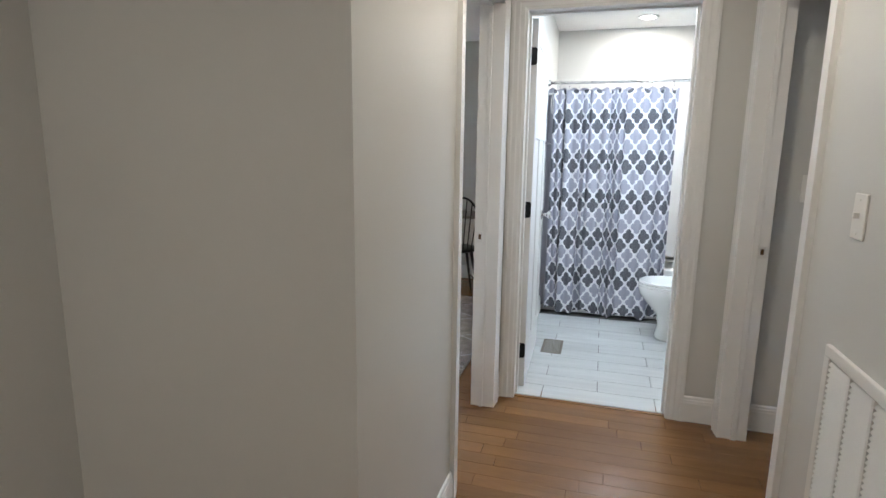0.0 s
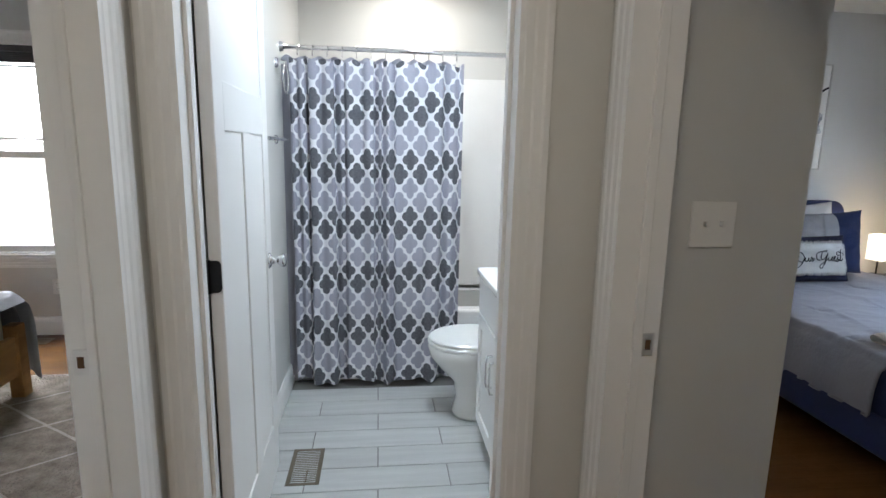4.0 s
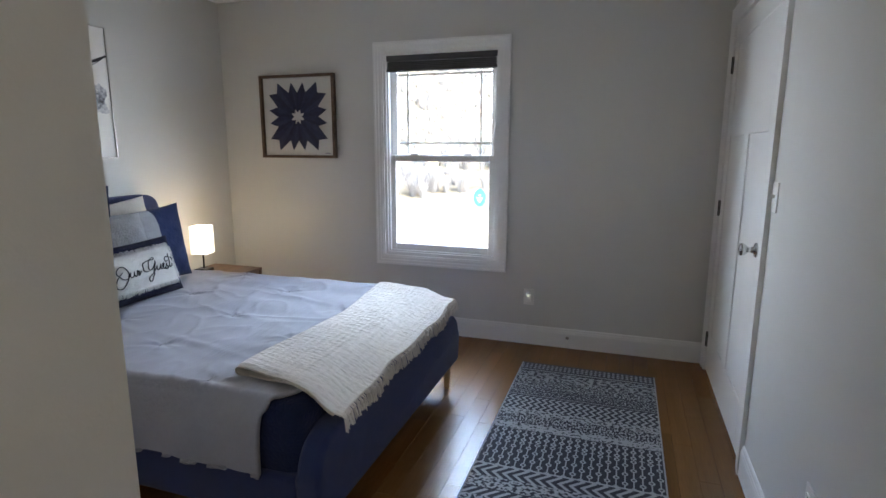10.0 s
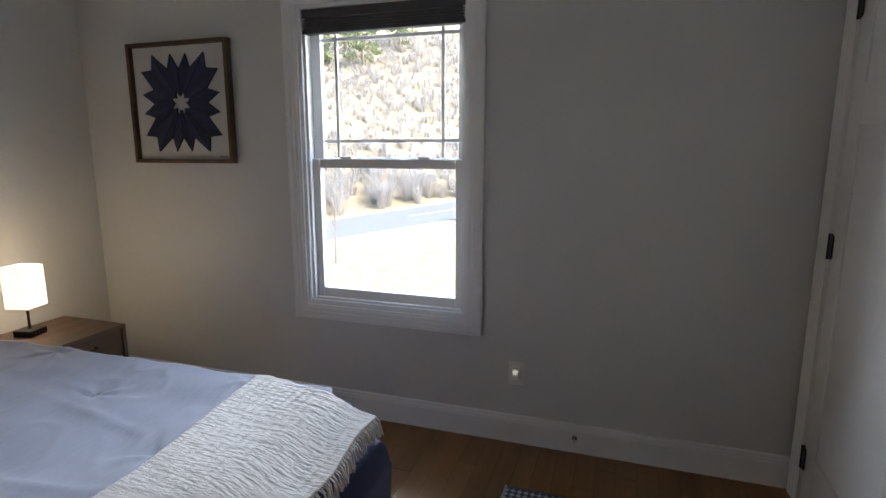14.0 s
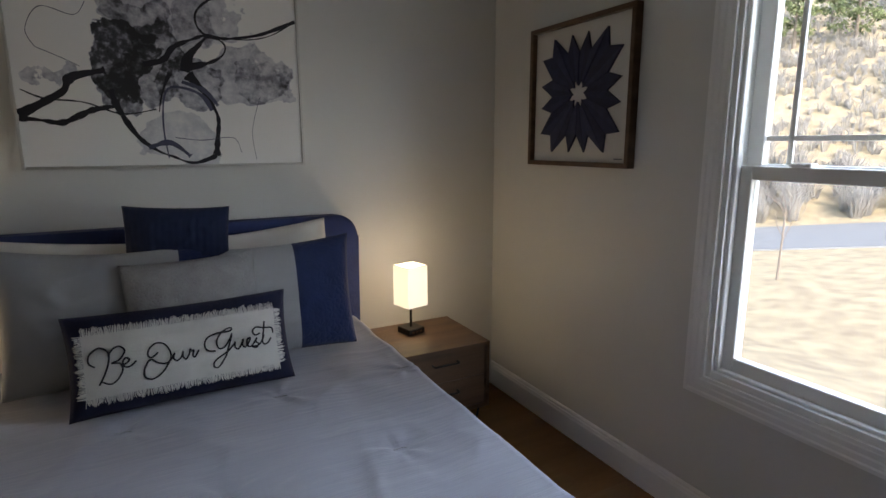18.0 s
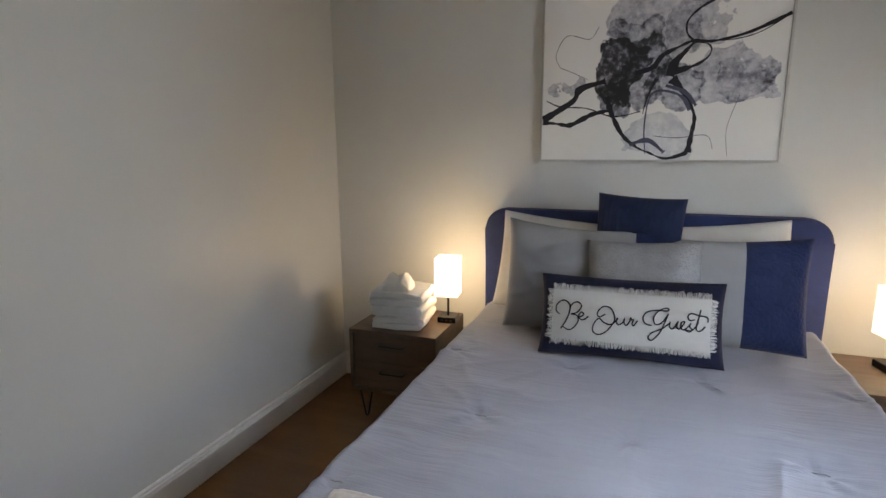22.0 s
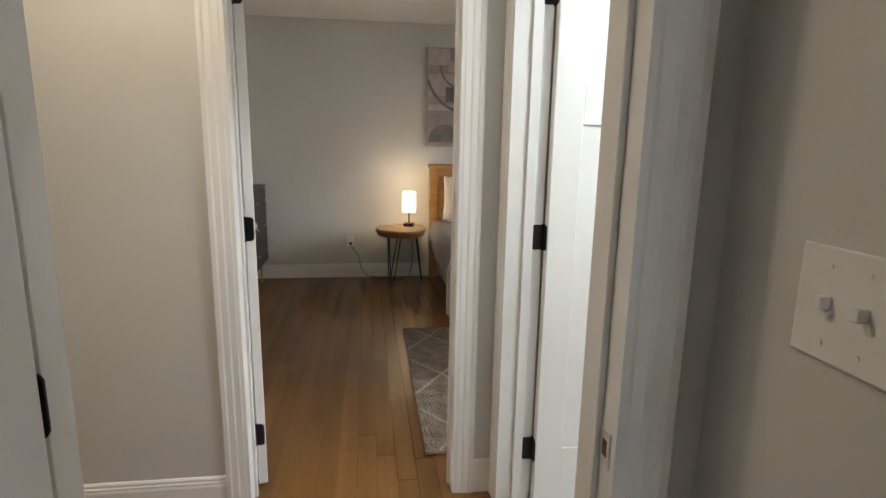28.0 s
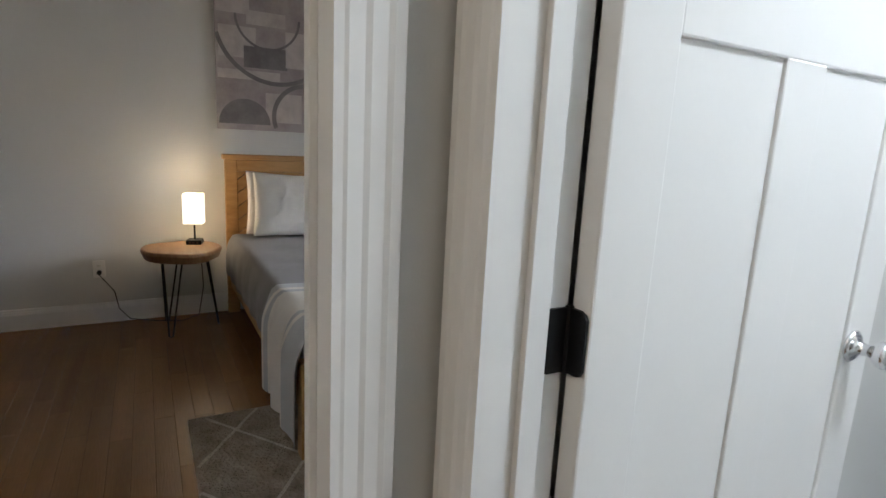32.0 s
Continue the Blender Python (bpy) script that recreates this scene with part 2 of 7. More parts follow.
def thing(name, label, category, m=None, group="", kind=""):
    ob = new(name)
    ob.empty_display_size = 0.1
    ob.matrix_world = m or Matrix()
    return tagged(ob, label, category, group, kind)


def structure(name, bm, mat, label, category, smooth=False):
    ob = part(name, bm, mat, None, "", smooth)
    return tagged(ob, label, category, "", "structure")


def boxed(name, mat, parent, *dims, bevel=0.003, label="", segments=2):
    bm = bmesh.new()
    box(bm, *dims, bevel=bevel, segments=segments)
    return part(name, bm, mat, parent, label)


# ---- the plan ----
TOP = 2.44                        # ceiling
HW, HE = -0.200, 0.918              # hall faces, west and east
BW, BE = -0.305, 1.028              # room faces of the hall's walls
SB, NB = 3.14, 3.26               # bathroom's south wall: hall face, bathroom face
CX = 1.505                        # bedroom face of the wall between bathroom and bedroom
EX = 4.75                         # east wall of the bedroom
NY = 5.68                         # north wall
SY = 2.095                        # south wall of the bedroom
D1 = (2.226, 3.003)                 # bedroom door along y
D2 = (2.212, 2.974)                # second bedroom's door along y
DB = (-0.105, 0.685)              # bathroom door along x
DC = (3.545, 4.64)                # closet door along x
WN = (3.46, 4.305, 0.574, 2.013)    # window opening: y, z
W2X = -3.70                       # west wall of the second bedroom
DH = 2.045                        # door opening's height


def wall(name, axis, at0, at1, a, b, openings=(), z1=TOP):
    """A wall slab between at0 and at1 across, from a to b along axis, with openings (from, to, sill, head) through it."""
    bm = bmesh.new()

    def put(p, q, lo, hi):
        if q - p > 1e-4 and hi - lo > 1e-4:
            box(bm, *((p, q, at0, at1) if axis == "x" else (at0, at1, p, q)), lo, hi)

    last = a
    for p, q, lo, hi in sorted(openings):
        put(last, p, 0, z1)
        put(p, q, 0, lo)
        put(p, q, hi, z1)
        last = q
    put(last, b, 0, z1)
    return structure(name, bm, WALL, "smooth grey painted plaster wall", "wall")


J = 0.018
wall("wall_hall_west", "y", BW, HW, 1.32, 5.88, [(D2[0] - J, D2[1] + J, 0, DH + J)])
wall("wall_hall_east", "y", HE, BE, -1.3, SB, [(D1[0] - J, D1[1] + J, 0, DH + J)])
wall("wall_bath_south", "x", SB, NB, HW, CX, [(DB[0] - J, DB[1] + J, 0, DH + J)])
wall("wall_bath_east", "y", CX - 0.12, CX, NB, NY)
wall("wall_bedroom_north", "x", NY, NY + 0.13, CX - 0.12, EX + 0.14)
wall("wall_bedroom_east", "y", EX, EX + 0.16, SY - 0.13, NY, [WN])
wall("wall_bedroom_south", "x", SY - 0.12, SY, BE, EX, [(DC[0] - J, DC[1] + J, 0, DH + J)])
wall("wall_bath_north", "x", 5.60, 5.72, HW, CX - 0.12)
wall("wall_hall_corner", "x", 1.32, 1.44, -1.16, BW)
wall("wall_entry_west", "y", -1.16, -1.04, -1.3, 1.32)
wall("wall_entry_south", "x", -1.42, -1.3, -1.16, BE)
wall("wall_second_west", "y", W2X - 0.13, W2X, 1.25, 5.88)
wall("wall_second_north", "x", 5.88, 6.02, W2X - 0.13, HW, [(-2.48, -1.62, 0.57, 2.03)])
wall("wall_second_south", "x", 1.25, 1.37, W2X, -1.91)
wall("wall_second_closet", "x", 1.785, 1.905, -1.91, BW, [(-1.24 - J, -0.53 + J, 0, DH + J)])
wall("wall_second_return", "y", -2.03, -1.91, 1.37, 1.785)
wall("wall_closet_back", "x", 1.45, 1.57, -1.91, BW)
wall("wall_bedroom_closet_back", "x", 1.2, 1.32, BE, EX)

bm = bmesh.new()
box(bm, -4.0, 5.0, -1.45, 6.05, TOP, TOP + 0.12)
structure("ceiling", bm, CEIL, "flat white painted ceiling", "ceiling")
bm = bmesh.new()
box(bm, -4.0, 5.0, -1.45, 6.05, -0.20, -0.018)
structure("floor_base", bm, SUBFLOOR_SHADE, "dark underlay below the floor boards", "floor")

# ---- trim ----
BASE = [(0, 0), (0.014, 0), (0.014, 0.100), (0.012, 0.108), (0.012, 0.116), (0.009, 0.120), (0.009, 0.130), (0.004, 0.136), (0, 0.136)]
CASE = [(0, 0), (0.010, 0), (0.011, 0.010), (0.013, 0.014), (0.013, 0.030), (0.016, 0.036), (0.016, 0.052), (0.019, 0.058), (0.019, 0.070), (0, 0.070)]


def baseboard(a, b, out):
    bm = bmesh.new()
    sweep(bm, BASE, (*a, 0), (*b, 0), (*out, 0), (0, 0, 1))
    structure("baseboard", bm, TRIM, "white painted baseboard with a stepped top edge", "baseboard")


def casing(name, axis, face, out, p, q, head, w=0.082, sill=None):
    """Trim round an opening from p to q in the wall face: two legs and a head (and a foot, for a window)."""
    case = thing(name, "white painted door casing with a stepped profile" if sill is None else "white painted window casing with a stepped profile", "trim", kind="structure")

    def at(s, z):
        return (s, face, z) if axis == "x" else (face, s, z)

    o = (0, out, 0) if axis == "x" else (out, 0, 0)
    shape = [(u, v * w / 0.070) for u, v in CASE]
    along = Vector((1, 0, 0)) if axis == "x" else Vector((0, 1, 0))
    for s, d in ((p, -1), (q, 1)):
        bm = bmesh.new()
        lo = 0 if sill is None else sill
        sweep(bm, shape, at(s, lo), at(s, head), o, along * d, 0 if sill is None else -1, -1)
        part("casing_leg", bm, TRIM, case)
    bm = bmesh.new()
    sweep(bm, shape, at(p, head), at(q, head), o, (0, 0, 1), -1, -1)
    part("casing_head", bm, TRIM, case)
    if sill is not None:
        bm = bmesh.new()
        sweep(bm, shape, at(p, sill), at(q, sill), o, (0, 0, -1), -1, -1)
        part("casing_foot", bm, TRIM, case)
    return case


def jamb(name, axis, a, b, p, q, stop, strike=None):
    """The lining of a door opening between the faces a and b, with a stop at the given depth and a strike plate on side p or q."""
    lining = thing(name, "white painted door jamb with a door stop", "door frame", kind="structure")

    def put(n, mat, s0, s1, t0, t1, z0, z1, bevel=0.001, label=""):
        bm = bmesh.new()
        box(bm, *((s0, s1, t0, t1) if axis == "x" else (t0, t1, s0, s1)), z0, z1, bevel, 1)
        return part(n, bm, mat, lining, label)

    lo, hi = min(a, b) - 0.001, max(a, b) + 0.001
    put("jamb_side", TRIM, p - J, p, lo, hi, 0, DH)
    put("jamb_side", TRIM, q, q + J, lo, hi, 0, DH)
    put("jamb_head", TRIM, p - J, q + J, lo, hi, DH, DH + J)
    t0, t1 = stop
    put("door_stop", TRIM, p, p + 0.011, t0, t1, 0, DH - 0.011)
    put("door_stop", TRIM, q - 0.011, q, t0, t1, 0, DH - 0.011)
    put("door_stop", TRIM, p, q, t0, t1, DH - 0.011, DH)
    if strike:
        s, t = strike
        d = -1 if s > (p + q) / 2 else 1
        plate = put("strike_plate", NICKEL, min(s, s + d * 0.003), max(s, s + d * 0.003), t - 0.016, t + 0.016, 0.925 - 0.029, 0.925 + 0.029, 0.001, "satin nickel strike plate")
        # solid dark block on the plate paints the shade of the latch opening
        bm = bmesh.new()
        e = s + d * 0.0035
        box(bm, *((min(s, e), max(s, e), t - 0.007, t + 0.007) if axis == "x" else (t - 0.007, t + 0.007, min(s, e), max(s, e))), 0.925 - 0.013, 0.925 + 0.013)
        part("latch_shade", bm, SUBFLOOR_SHADE, plate)
    return lining


def door(name, label, width, m, knob=True):
    """A moulded three-panel door, hinged at its own origin, reaching along +x, 35 mm thick from y = 0 to 0.035."""
    d = thing(name, label, "door", m, kind="structure")
    t, st, h0, h1 = 0.035, 0.105, 0.012, 2.036
    boxed("door_panel", TRIM, d, 0.02, width - 0.02, 0.0065, t - 0.0065, h0 + 0.02, h1 - 0.02, bevel=0)
    for x0, x1, z0, z1 in ((0, st, h0, h1), (width - st, width, h0, h1), (width / 2 - 0.055, width / 2 + 0.055, 0.24, 1.43)):
        boxed("stile", TRIM, d, x0, x1, 0, t, z0, z1, bevel=0.004)
    for z0, z1 in ((h0, 0.24), (1.43, 1.56), (1.925, h1)):
        boxed("rail", TRIM, d, st - 0.003, width - st + 0.003, 0.0004, t - 0.0004, z0 + (0.0 if z0 < 0.1 else -0.003), z1 + 0.003 if z1 < 2 else z1 - 0.0005, bevel=0.004)
    if knob:
        for side in (-1, 1):
            y = 0 if side < 0 else t
            mm = pose(width - 0.08, y, 0.94, 90 if side < 0 else -90)
            bm = bmesh.new()
            lathe(bm, [(0.030, 0), (0.032, 0.004), (0.026, 0.009), (0.014, 0.012), (0.011, 0.03), (0.015, 0.036), (0.024, 0.046), (0.027, 0.056), (0.024, 0.064), (0.012, 0.068)], mm)
            part("door_knob", bm, CHROME, d, "polished chrome door knob", True)
    return d


def hinge(parent, pin, jamb_dir, door_dir, z):
    """A black butt hinge: a pin with one leaf on the jamb and one on the door's edge. Directions are unit (x, y)."""
    bm = bmesh.new()
    x, y = pin
    rod(bm, (x, y, z - 0.046), (x, y, z + 0.046), 0.0065)
    for dx, dy in (jamb_dir, door_dir):
        nx, ny = -dy * 0.0022, dx * 0.0022
        long = 0.043 if (dx, dy) == jamb_dir else 0.034
        corners = [(0.0, -0.044), (long - 0.012, -0.044), (long - 0.004, -0.041), (long, -0.034), (long, 0.034), (long - 0.004, 0.041), (long - 0.012, 0.044), (0.0, 0.044)]
        sides = [[bm.verts.new((x + dx * u + k * nx, y + dy * u + k * ny, z + w)) for u, w in corners] for k in (-1, 1)]
        bm.faces.new(sides[0])
        bm.faces.new(sides[1][::-1])
        for i in range(8):
            bm.faces.new((sides[0][i], sides[0][(i + 1) % 8], sides[1][(i + 1) % 8], sides[1][i]))
    return part("hinge", bm, BLACKMETAL, parent, "black butt hinge")


# ---- doors and trim in place ----
CW = 0.082
baseboard((HW, 1.32), (HW, D2[0] - CW), (1, 0))
baseboard((HW, D2[1] + CW), (HW, SB), (1, 0))
baseboard((HE, -1.3), (HE, D1[0] - CW), (-1, 0))
baseboard((HE, D1[1] + CW), (HE, SB), (-1, 0))
baseboard((HW, SB), (DB[0] - CW, SB), (0, -1))
baseboard((DB[1] + CW, SB), (HE, SB), (0, -1))
baseboard((-1.04, 1.32), (HW, 1.32), (0, -1))
baseboard((BE, SB), (CX, SB), (0, -1))
baseboard((BE, D1[1] + CW), (BE, SB), (1, 0))
baseboard((CX, SB), (CX, NY), (1, 0))
baseboard((CX, NY), (EX, NY), (0, -1))
baseboard((EX, SY), (EX, NY), (-1, 0))
baseboard((DC[1] + CW, SY), (EX, SY), (0, 1))
baseboard((BE, SY), (DC[0] - CW, SY), (0, 1))
baseboard((BE, SY), (BE, D1[0] - CW), (1, 0))
baseboard((W2X, 1.37), (W2X, 5.88), (1, 0))
baseboard((W2X, 5.88), (BW, 5.88), (0, -1))
baseboard((BW, 1.905), (BW, D2[0] - CW), (-1, 0))
baseboard((BW, D2[1] + CW), (BW, 5.88), (-1, 0))
baseboard((-0.53 + CW, 1.905), (BW, 1.905), (0, 1))
baseboard((-1.91, 1.905), (-1.24 - CW, 1.905), (0, 1))
baseboard((-1.91, 1.37), (-1.91, 1.905), (-1, 0))
BATHW = -0.165
casing("casing_bedroom_hall", "y", HE, -1, D1[0], D1[1], DH)
casing("casing_bedroom_room", "y", BE, 1, D1[0], D1[1], DH)
casing("casing_second_hall", "y", HW, 1, D2[0], D2[1], DH)
casing("casing_second_room", "y", BW, -1, D2[0], D2[1], DH)
casing("casing_bath_hall", "x", SB, -1, DB[0], DB[1], DH)
casing("casing_closet", "x", SY, 1, DC[0], DC[1], DH)
casing("casing_second_closet", "x", 1.905, 1, -1.24, -0.53, DH)
jamb("jamb_bedroom", "y", HE, BE, *D1, (HE + 0.05, BE - 0.037), (D1[1], BE - 0.018))
jamb("jamb_second", "y", HW, BW, *D2, (BW + 0.037, HW - 0.05), (D2[1], BW + 0.018))
jamb("jamb_bath", "x", SB, NB, *DB, (SB + 0.05, NB - 0.037))
jamb("jamb_closet", "x", SY - 0.12, SY, *DC, (SY - 0.09, SY - 0.037))
jamb("jamb_second_closet", "x", 1.785, 1.905, -1.24, -0.53, (1.815, 1.905 - 0.037))

door("door_bedroom", "white three-panel bedroom door standing wide open", D1[1] - D1[0] - 0.006, pose(BE + 0.006, D1[0] + 0.003, 0, 0, 0, -13))
door("door_second", "white three-panel door standing open beside the closet", D2[1] - D2[0] - 0.006, pose(BW - 0.017, D2[0] + 0.038, 0, 0, 0, 196))
door("door_bath", "white three-panel bathroom door standing open", DB[1] - DB[0] - 0.006, pose(DB[0] + 0.038, NB + 0.006, 0, 0, 0, 91.5))
door("door_closet", "closed white three-panel closet door", DC[1] - DC[0] - 0.006, pose(DC[1] - 0.003, SY, 0, 0, 0, 180))
door("door_second_closet", "closed white three-panel closet door", 0.704, pose(-0.533, 1.905, 0, 0, 0, 180))
fit_b = thing("hinge_set", "black hinges of the bathroom door", "hinge", kind="structure")
fit_2 = thing("hinge_set", "black hinges of the second bedroom's door", "hinge", kind="structure")
fit_1 = thing("hinge_set", "black hinges of the bedroom door", "hinge", kind="structure")
fit_c = thing("hinge_set", "black hinges of the closet door", "hinge", kind="structure")
for z in (0.232, 1.043, 1.848):
    hinge(fit_b, (DB[0] + 0.002, NB + 0.003), (0, -1), (1, 0), z)
    hinge(fit_2, (BW - 0.003, D2[0] + 0.002), (1, 0), (0, 1), z)
    hinge(fit_1, (BE + 0.003, D1[0] + 0.002), (-1, 0), (0, 1), z)
    hinge(fit_c, (DC[1] - 0.001, SY + 0.006), (1, 0), (-1, 0), z - 0.03)


def sash_stile(a, z0, z1, y):
    bm = bmesh.new()
    box(bm, -a + 0.02, -a + 0.072, y - 0.018, y + 0.018, z0, z1, 0.004)
    return bm


def window(name, m, w, h, label):
    """A double-hung window in its opening: origin at the middle of the sill on the room's face, x along the wall, y outwards."""
    win = thing(name, label, "window", m, kind="structure")
    a = w / 2
    for x0, x1, z0, z1 in ((-a, -a + 0.02, 0, h), (a - 0.02, a, 0, h), (-a + 0.02, a - 0.02, 0, 0.025), (-a + 0.02, a - 0.02, h - 0.02, h)):
        boxed("window_frame", TRIM, win, x0, x1, 0.0, 0.165, z0, z1, bevel=0.002)
    for x0, x1, z0, z1 in ((-a + 0.02, -a + 0.036, 0.025, h - 0.02), (a - 0.036, a - 0.02, 0.025, h - 0.02), (-a + 0.036, a - 0.036, 0.025, 0.038)):
        boxed("inner_stop", TRIM, win, x0, x1, 0.012, 0.036, z0, z1, bevel=0.004)
    mid = h * 0.495
    for y, z0, z1, grid in ((0.056, 0.025, mid + 0.02, False), (0.098, mid - 0.02, h - 0.02, True)):
        sash = part("sash", sash_stile(a, z0, z1, y), PLASTIC, win)
        f = 0.052
        b0, b1 = -a + 0.02, a - 0.02
        bottom = 0.058 if not grid else 0.045
        for x0, x1, s0, s1 in ((b1 - f, b1, z0, z1), (b0 + f, b1 - f, z0, z0 + bottom), (b0 + f, b1 - f, z1 - 0.045, z1)):
            boxed("sash_rail", PLASTIC, sash, x0, x1, y - 0.018, y + 0.018, s0, s1, bevel=0.004)
        boxed("pane", GLASS, sash, b0 + f, b1 - f, y - 0.002, y + 0.002, z0 + bottom, z1 - 0.045, bevel=0).visible_shadow = False
        if grid:
            for x in (b0 + f + 0.078, b1 - f - 0.078):
                boxed("muntin", PLASTIC, sash, x - 0.008, x + 0.008, y - 0.006, y + 0.006, z0 + 0.045, z1 - 0.045, bevel=0.002)
            for z in (z0 + 0.045 + 0.08, z1 - 0.045 - 0.08):
                boxed("muntin", PLASTIC, sash, b0 + f, b1 - f, y - 0.005, y + 0.005, z - 0.008, z + 0.008, bevel=0.002)
        else:
            for x in (-0.2, 0.2):
                boxed("sash_lock", PLASTIC, sash, x - 0.03, x + 0.03, y - 0.03, y + 0.01, z1, z1 + 0.012, bevel=0.004)
    return win


w, h = WN[1] - WN[0], WN[3] - WN[2]
window("window_1", pose(EX, (WN[0] + WN[1]) / 2, WN[2], 0, 0, -90), w, h, "white double-hung window with a grid in its upper sash")
casing("casing_window", "y", EX, -1, WN[0], WN[1], WN[3], w=0.07, sill=WN[2])
window("window_2", pose(-2.05, 5.88, 0.57), 0.86, 1.46, "white double-hung window with a grid in its upper sash")
casing("casing_window_second", "x", 5.88, -1, -2.48, -1.62, 2.03, w=0.07, sill=0.57)

SHADE = material("grey_shade_fabric", (0.085, 0.085, 0.090), 0.7, amount=0.1, bump=0.03, grain=500)
for m, wide in ((pose(EX + 0.028, (WN[0] + WN[1]) / 2, WN[3], 0, 0, -90), w), (pose(-2.05, 5.908, 2.03), 0.86)):
    blind = thing("roller_blind", "dark grey cellular blind drawn up at the window head", "blind", m)
    boxed("head_rail", SHADE, blind, -wide / 2 + 0.022, wide / 2 - 0.022, -0.02, 0.022, -0.06, -0.021, bevel=0.003)
    for k in range(4):
        boxed("pleat", SHADE, blind, -wide / 2 + 0.024, wide / 2 - 0.024, -0.018, 0.018, -0.075 - 0.012 * k, -0.064 - 0.012 * k, bevel=0.004)
    boxed("bottom_rail", SHADE, blind, -wide / 2 + 0.022, wide / 2 - 0.022, -0.021, 0.021, -0.130, -0.111, bevel=0.004)


def plate(name, label, category, m, wide, kinds):
    """A wall plate: x along the wall, z up, y out of the wall; kinds: toggle, rocker or socket, side by side."""
    p = thing(name, label, category, m)
    boxed("cover", PLASTIC, p, -wide / 2, wide / 2, 0, 0.006, -0.057 - 0.005 * (wide > 0.1), 0.057 + 0.005 * (wide > 0.1), bevel=0.0025)
    for k, kind in enumerate(kinds):
        x = (k - (len(kinds) - 1) / 2) * 0.046
        if kind == "toggle":
            bm = bmesh.new()
            box(bm, x - 0.005, x + 0.005, 0.004, 0.018, -0.004, 0.010, 0.001, 1)
            part("toggle", bm, PLASTIC, p)
        elif kind == "rocker":
            boxed("rocker", PLASTIC, p, x - 0.016, x + 0.016, 0.004, 0.010, -0.033, 0.033, bevel=0.002)
        else:
            for z in (-0.020, 0.020):
                face = boxed("socket", PLASTIC, p, x - 0.017, x + 0.017, 0.005, 0.008, z - 0.015, z + 0.015, bevel=0.004)
                # raised dark strips paint the shade inside the pin slots
                for dx in (-0.006, 0.006):
                    boxed("slot", SUBFLOOR_SHADE, face, x + dx - 0.001, x + dx + 0.001, 0.0078, 0.0084, z - 0.001, z + 0.008, bevel=0)
        if kind != "socket":
            for z in (-0.042, 0.042):
                bm = bmesh.new()
                rod(bm, (x, 0.005, z), (x, 0.0072, z), 0.003, sides=10)
                part("screw", bm, PLASTIC, p)
    return p


plate("light_switch", "white double toggle switch on the grey wall", "light switch", pose(1.2365, SB, 1.207, 0, 0, 180), 0.127, ("toggle", "toggle"))
plate("light_switch", "white single toggle switch in the hall", "light switch", pose(HE, 1.853, 1.21, 0, 0, 90), 0.071, ("toggle",))
plate("light_switch", "white toggle switch beside the closet door", "light switch", pose(3.415, SY, 1.18), 0.071, ("toggle",))
plate("light_switch", "white rocker switch beside the closet", "light switch", pose(-1.53, 1.905, 1.20), 0.071, ("rocker",))
plate("socket_outlet", "white double socket outlet above the baseboard", "socket outlet", pose(CX, 3.38, 0.345, 0, 0, -90), 0.071, ("socket",))
plate("socket_outlet", "white socket outlet on the grey wall", "socket outlet", pose(2.685, SY, 0.385), 0.071, ("socket",))
plate("socket_outlet", "white socket outlet under the window", "socket outlet", pose(EX, 3.225, 0.34, 0, 0, 90), 0.071, ("socket",))
plate("socket_outlet", "white socket outlet with a lamp plug in it", "socket outlet", pose(W2X, 2.49, 0.365, 0, 0, -90), 0.071, ("socket",))

# ---- bed ----
BX0, BX1, BY0, BY1 = 2.418, 3.928, 3.485, 5.575
bed = thing("bed", "navy upholstered platform bed with rounded corners on pale wooden legs", "bed")


def rounded_slab(bm, w, h, r, y0, y1, x_mid, z0, soft=0.02, steps=8):
    """An upright upholstered board with two rounded upper corners and softened rims."""
    outline = [(-w / 2, 0)]
    for k in range(steps + 1):
        a = math.pi - k * math.pi / 2 / steps
        outline.append((-w / 2 + r + r * math.cos(a), h - r + r * math.sin(a)))
    for k in range(steps + 1):
        a = math.pi / 2 - k * math.pi / 2 / steps
        outline.append((w / 2 - r + r * math.cos(a), h - r + r * math.sin(a)))
    outline.append((w / 2, 0))
    f = [bm.verts.new((x_mid + u, y0, z0 + v)) for u, v in outline]
    bk = [bm.verts.new((x_mid + u, y1, z0 + v)) for u, v in outline]
    n = len(outline)
    for k in range(n):
        bm.faces.new((f[k], f[(k + 1) % n], bk[(k + 1) % n], bk[k]))
    bm.faces.new(f[::-1])
    bm.faces.new(bk)
    rim = [e for e in bm.edges if (e.verts[0] in f and e.verts[1] in f) or (e.verts[0] in bk and e.verts[1] in bk)]
    bmesh.ops.bevel(bm, geom=rim, offset=soft, segments=3, affect="EDGES", profile=0.5)


bm = bmesh.new()
rounded_slab(bm, BX1 - BX0, 0.896, 0.10, BY1, BY1 + 0.08, (BX0 + BX1) / 2, 0.16, 0.022)
part("headboard", bm, NAVY, bed, smooth=True)
bm = bmesh.new()
rounded_slab(bm, BX1 - BX0, 0.30, 0.14, BY0, BY0 + 0.09, (BX0 + BX1) / 2, 0.16, 0.022)
part("footboard", bm, NAVY, bed, smooth=True)
for x0, x1 in ((BX0, BX0 + 0.06), (BX1 - 0.06, BX1)):
    boxed("side_rail", NAVY, bed, x0, x1, BY0 + 0.085, BY1 + 0.01, 0.155, 0.325, bevel=0.018, segments=3)
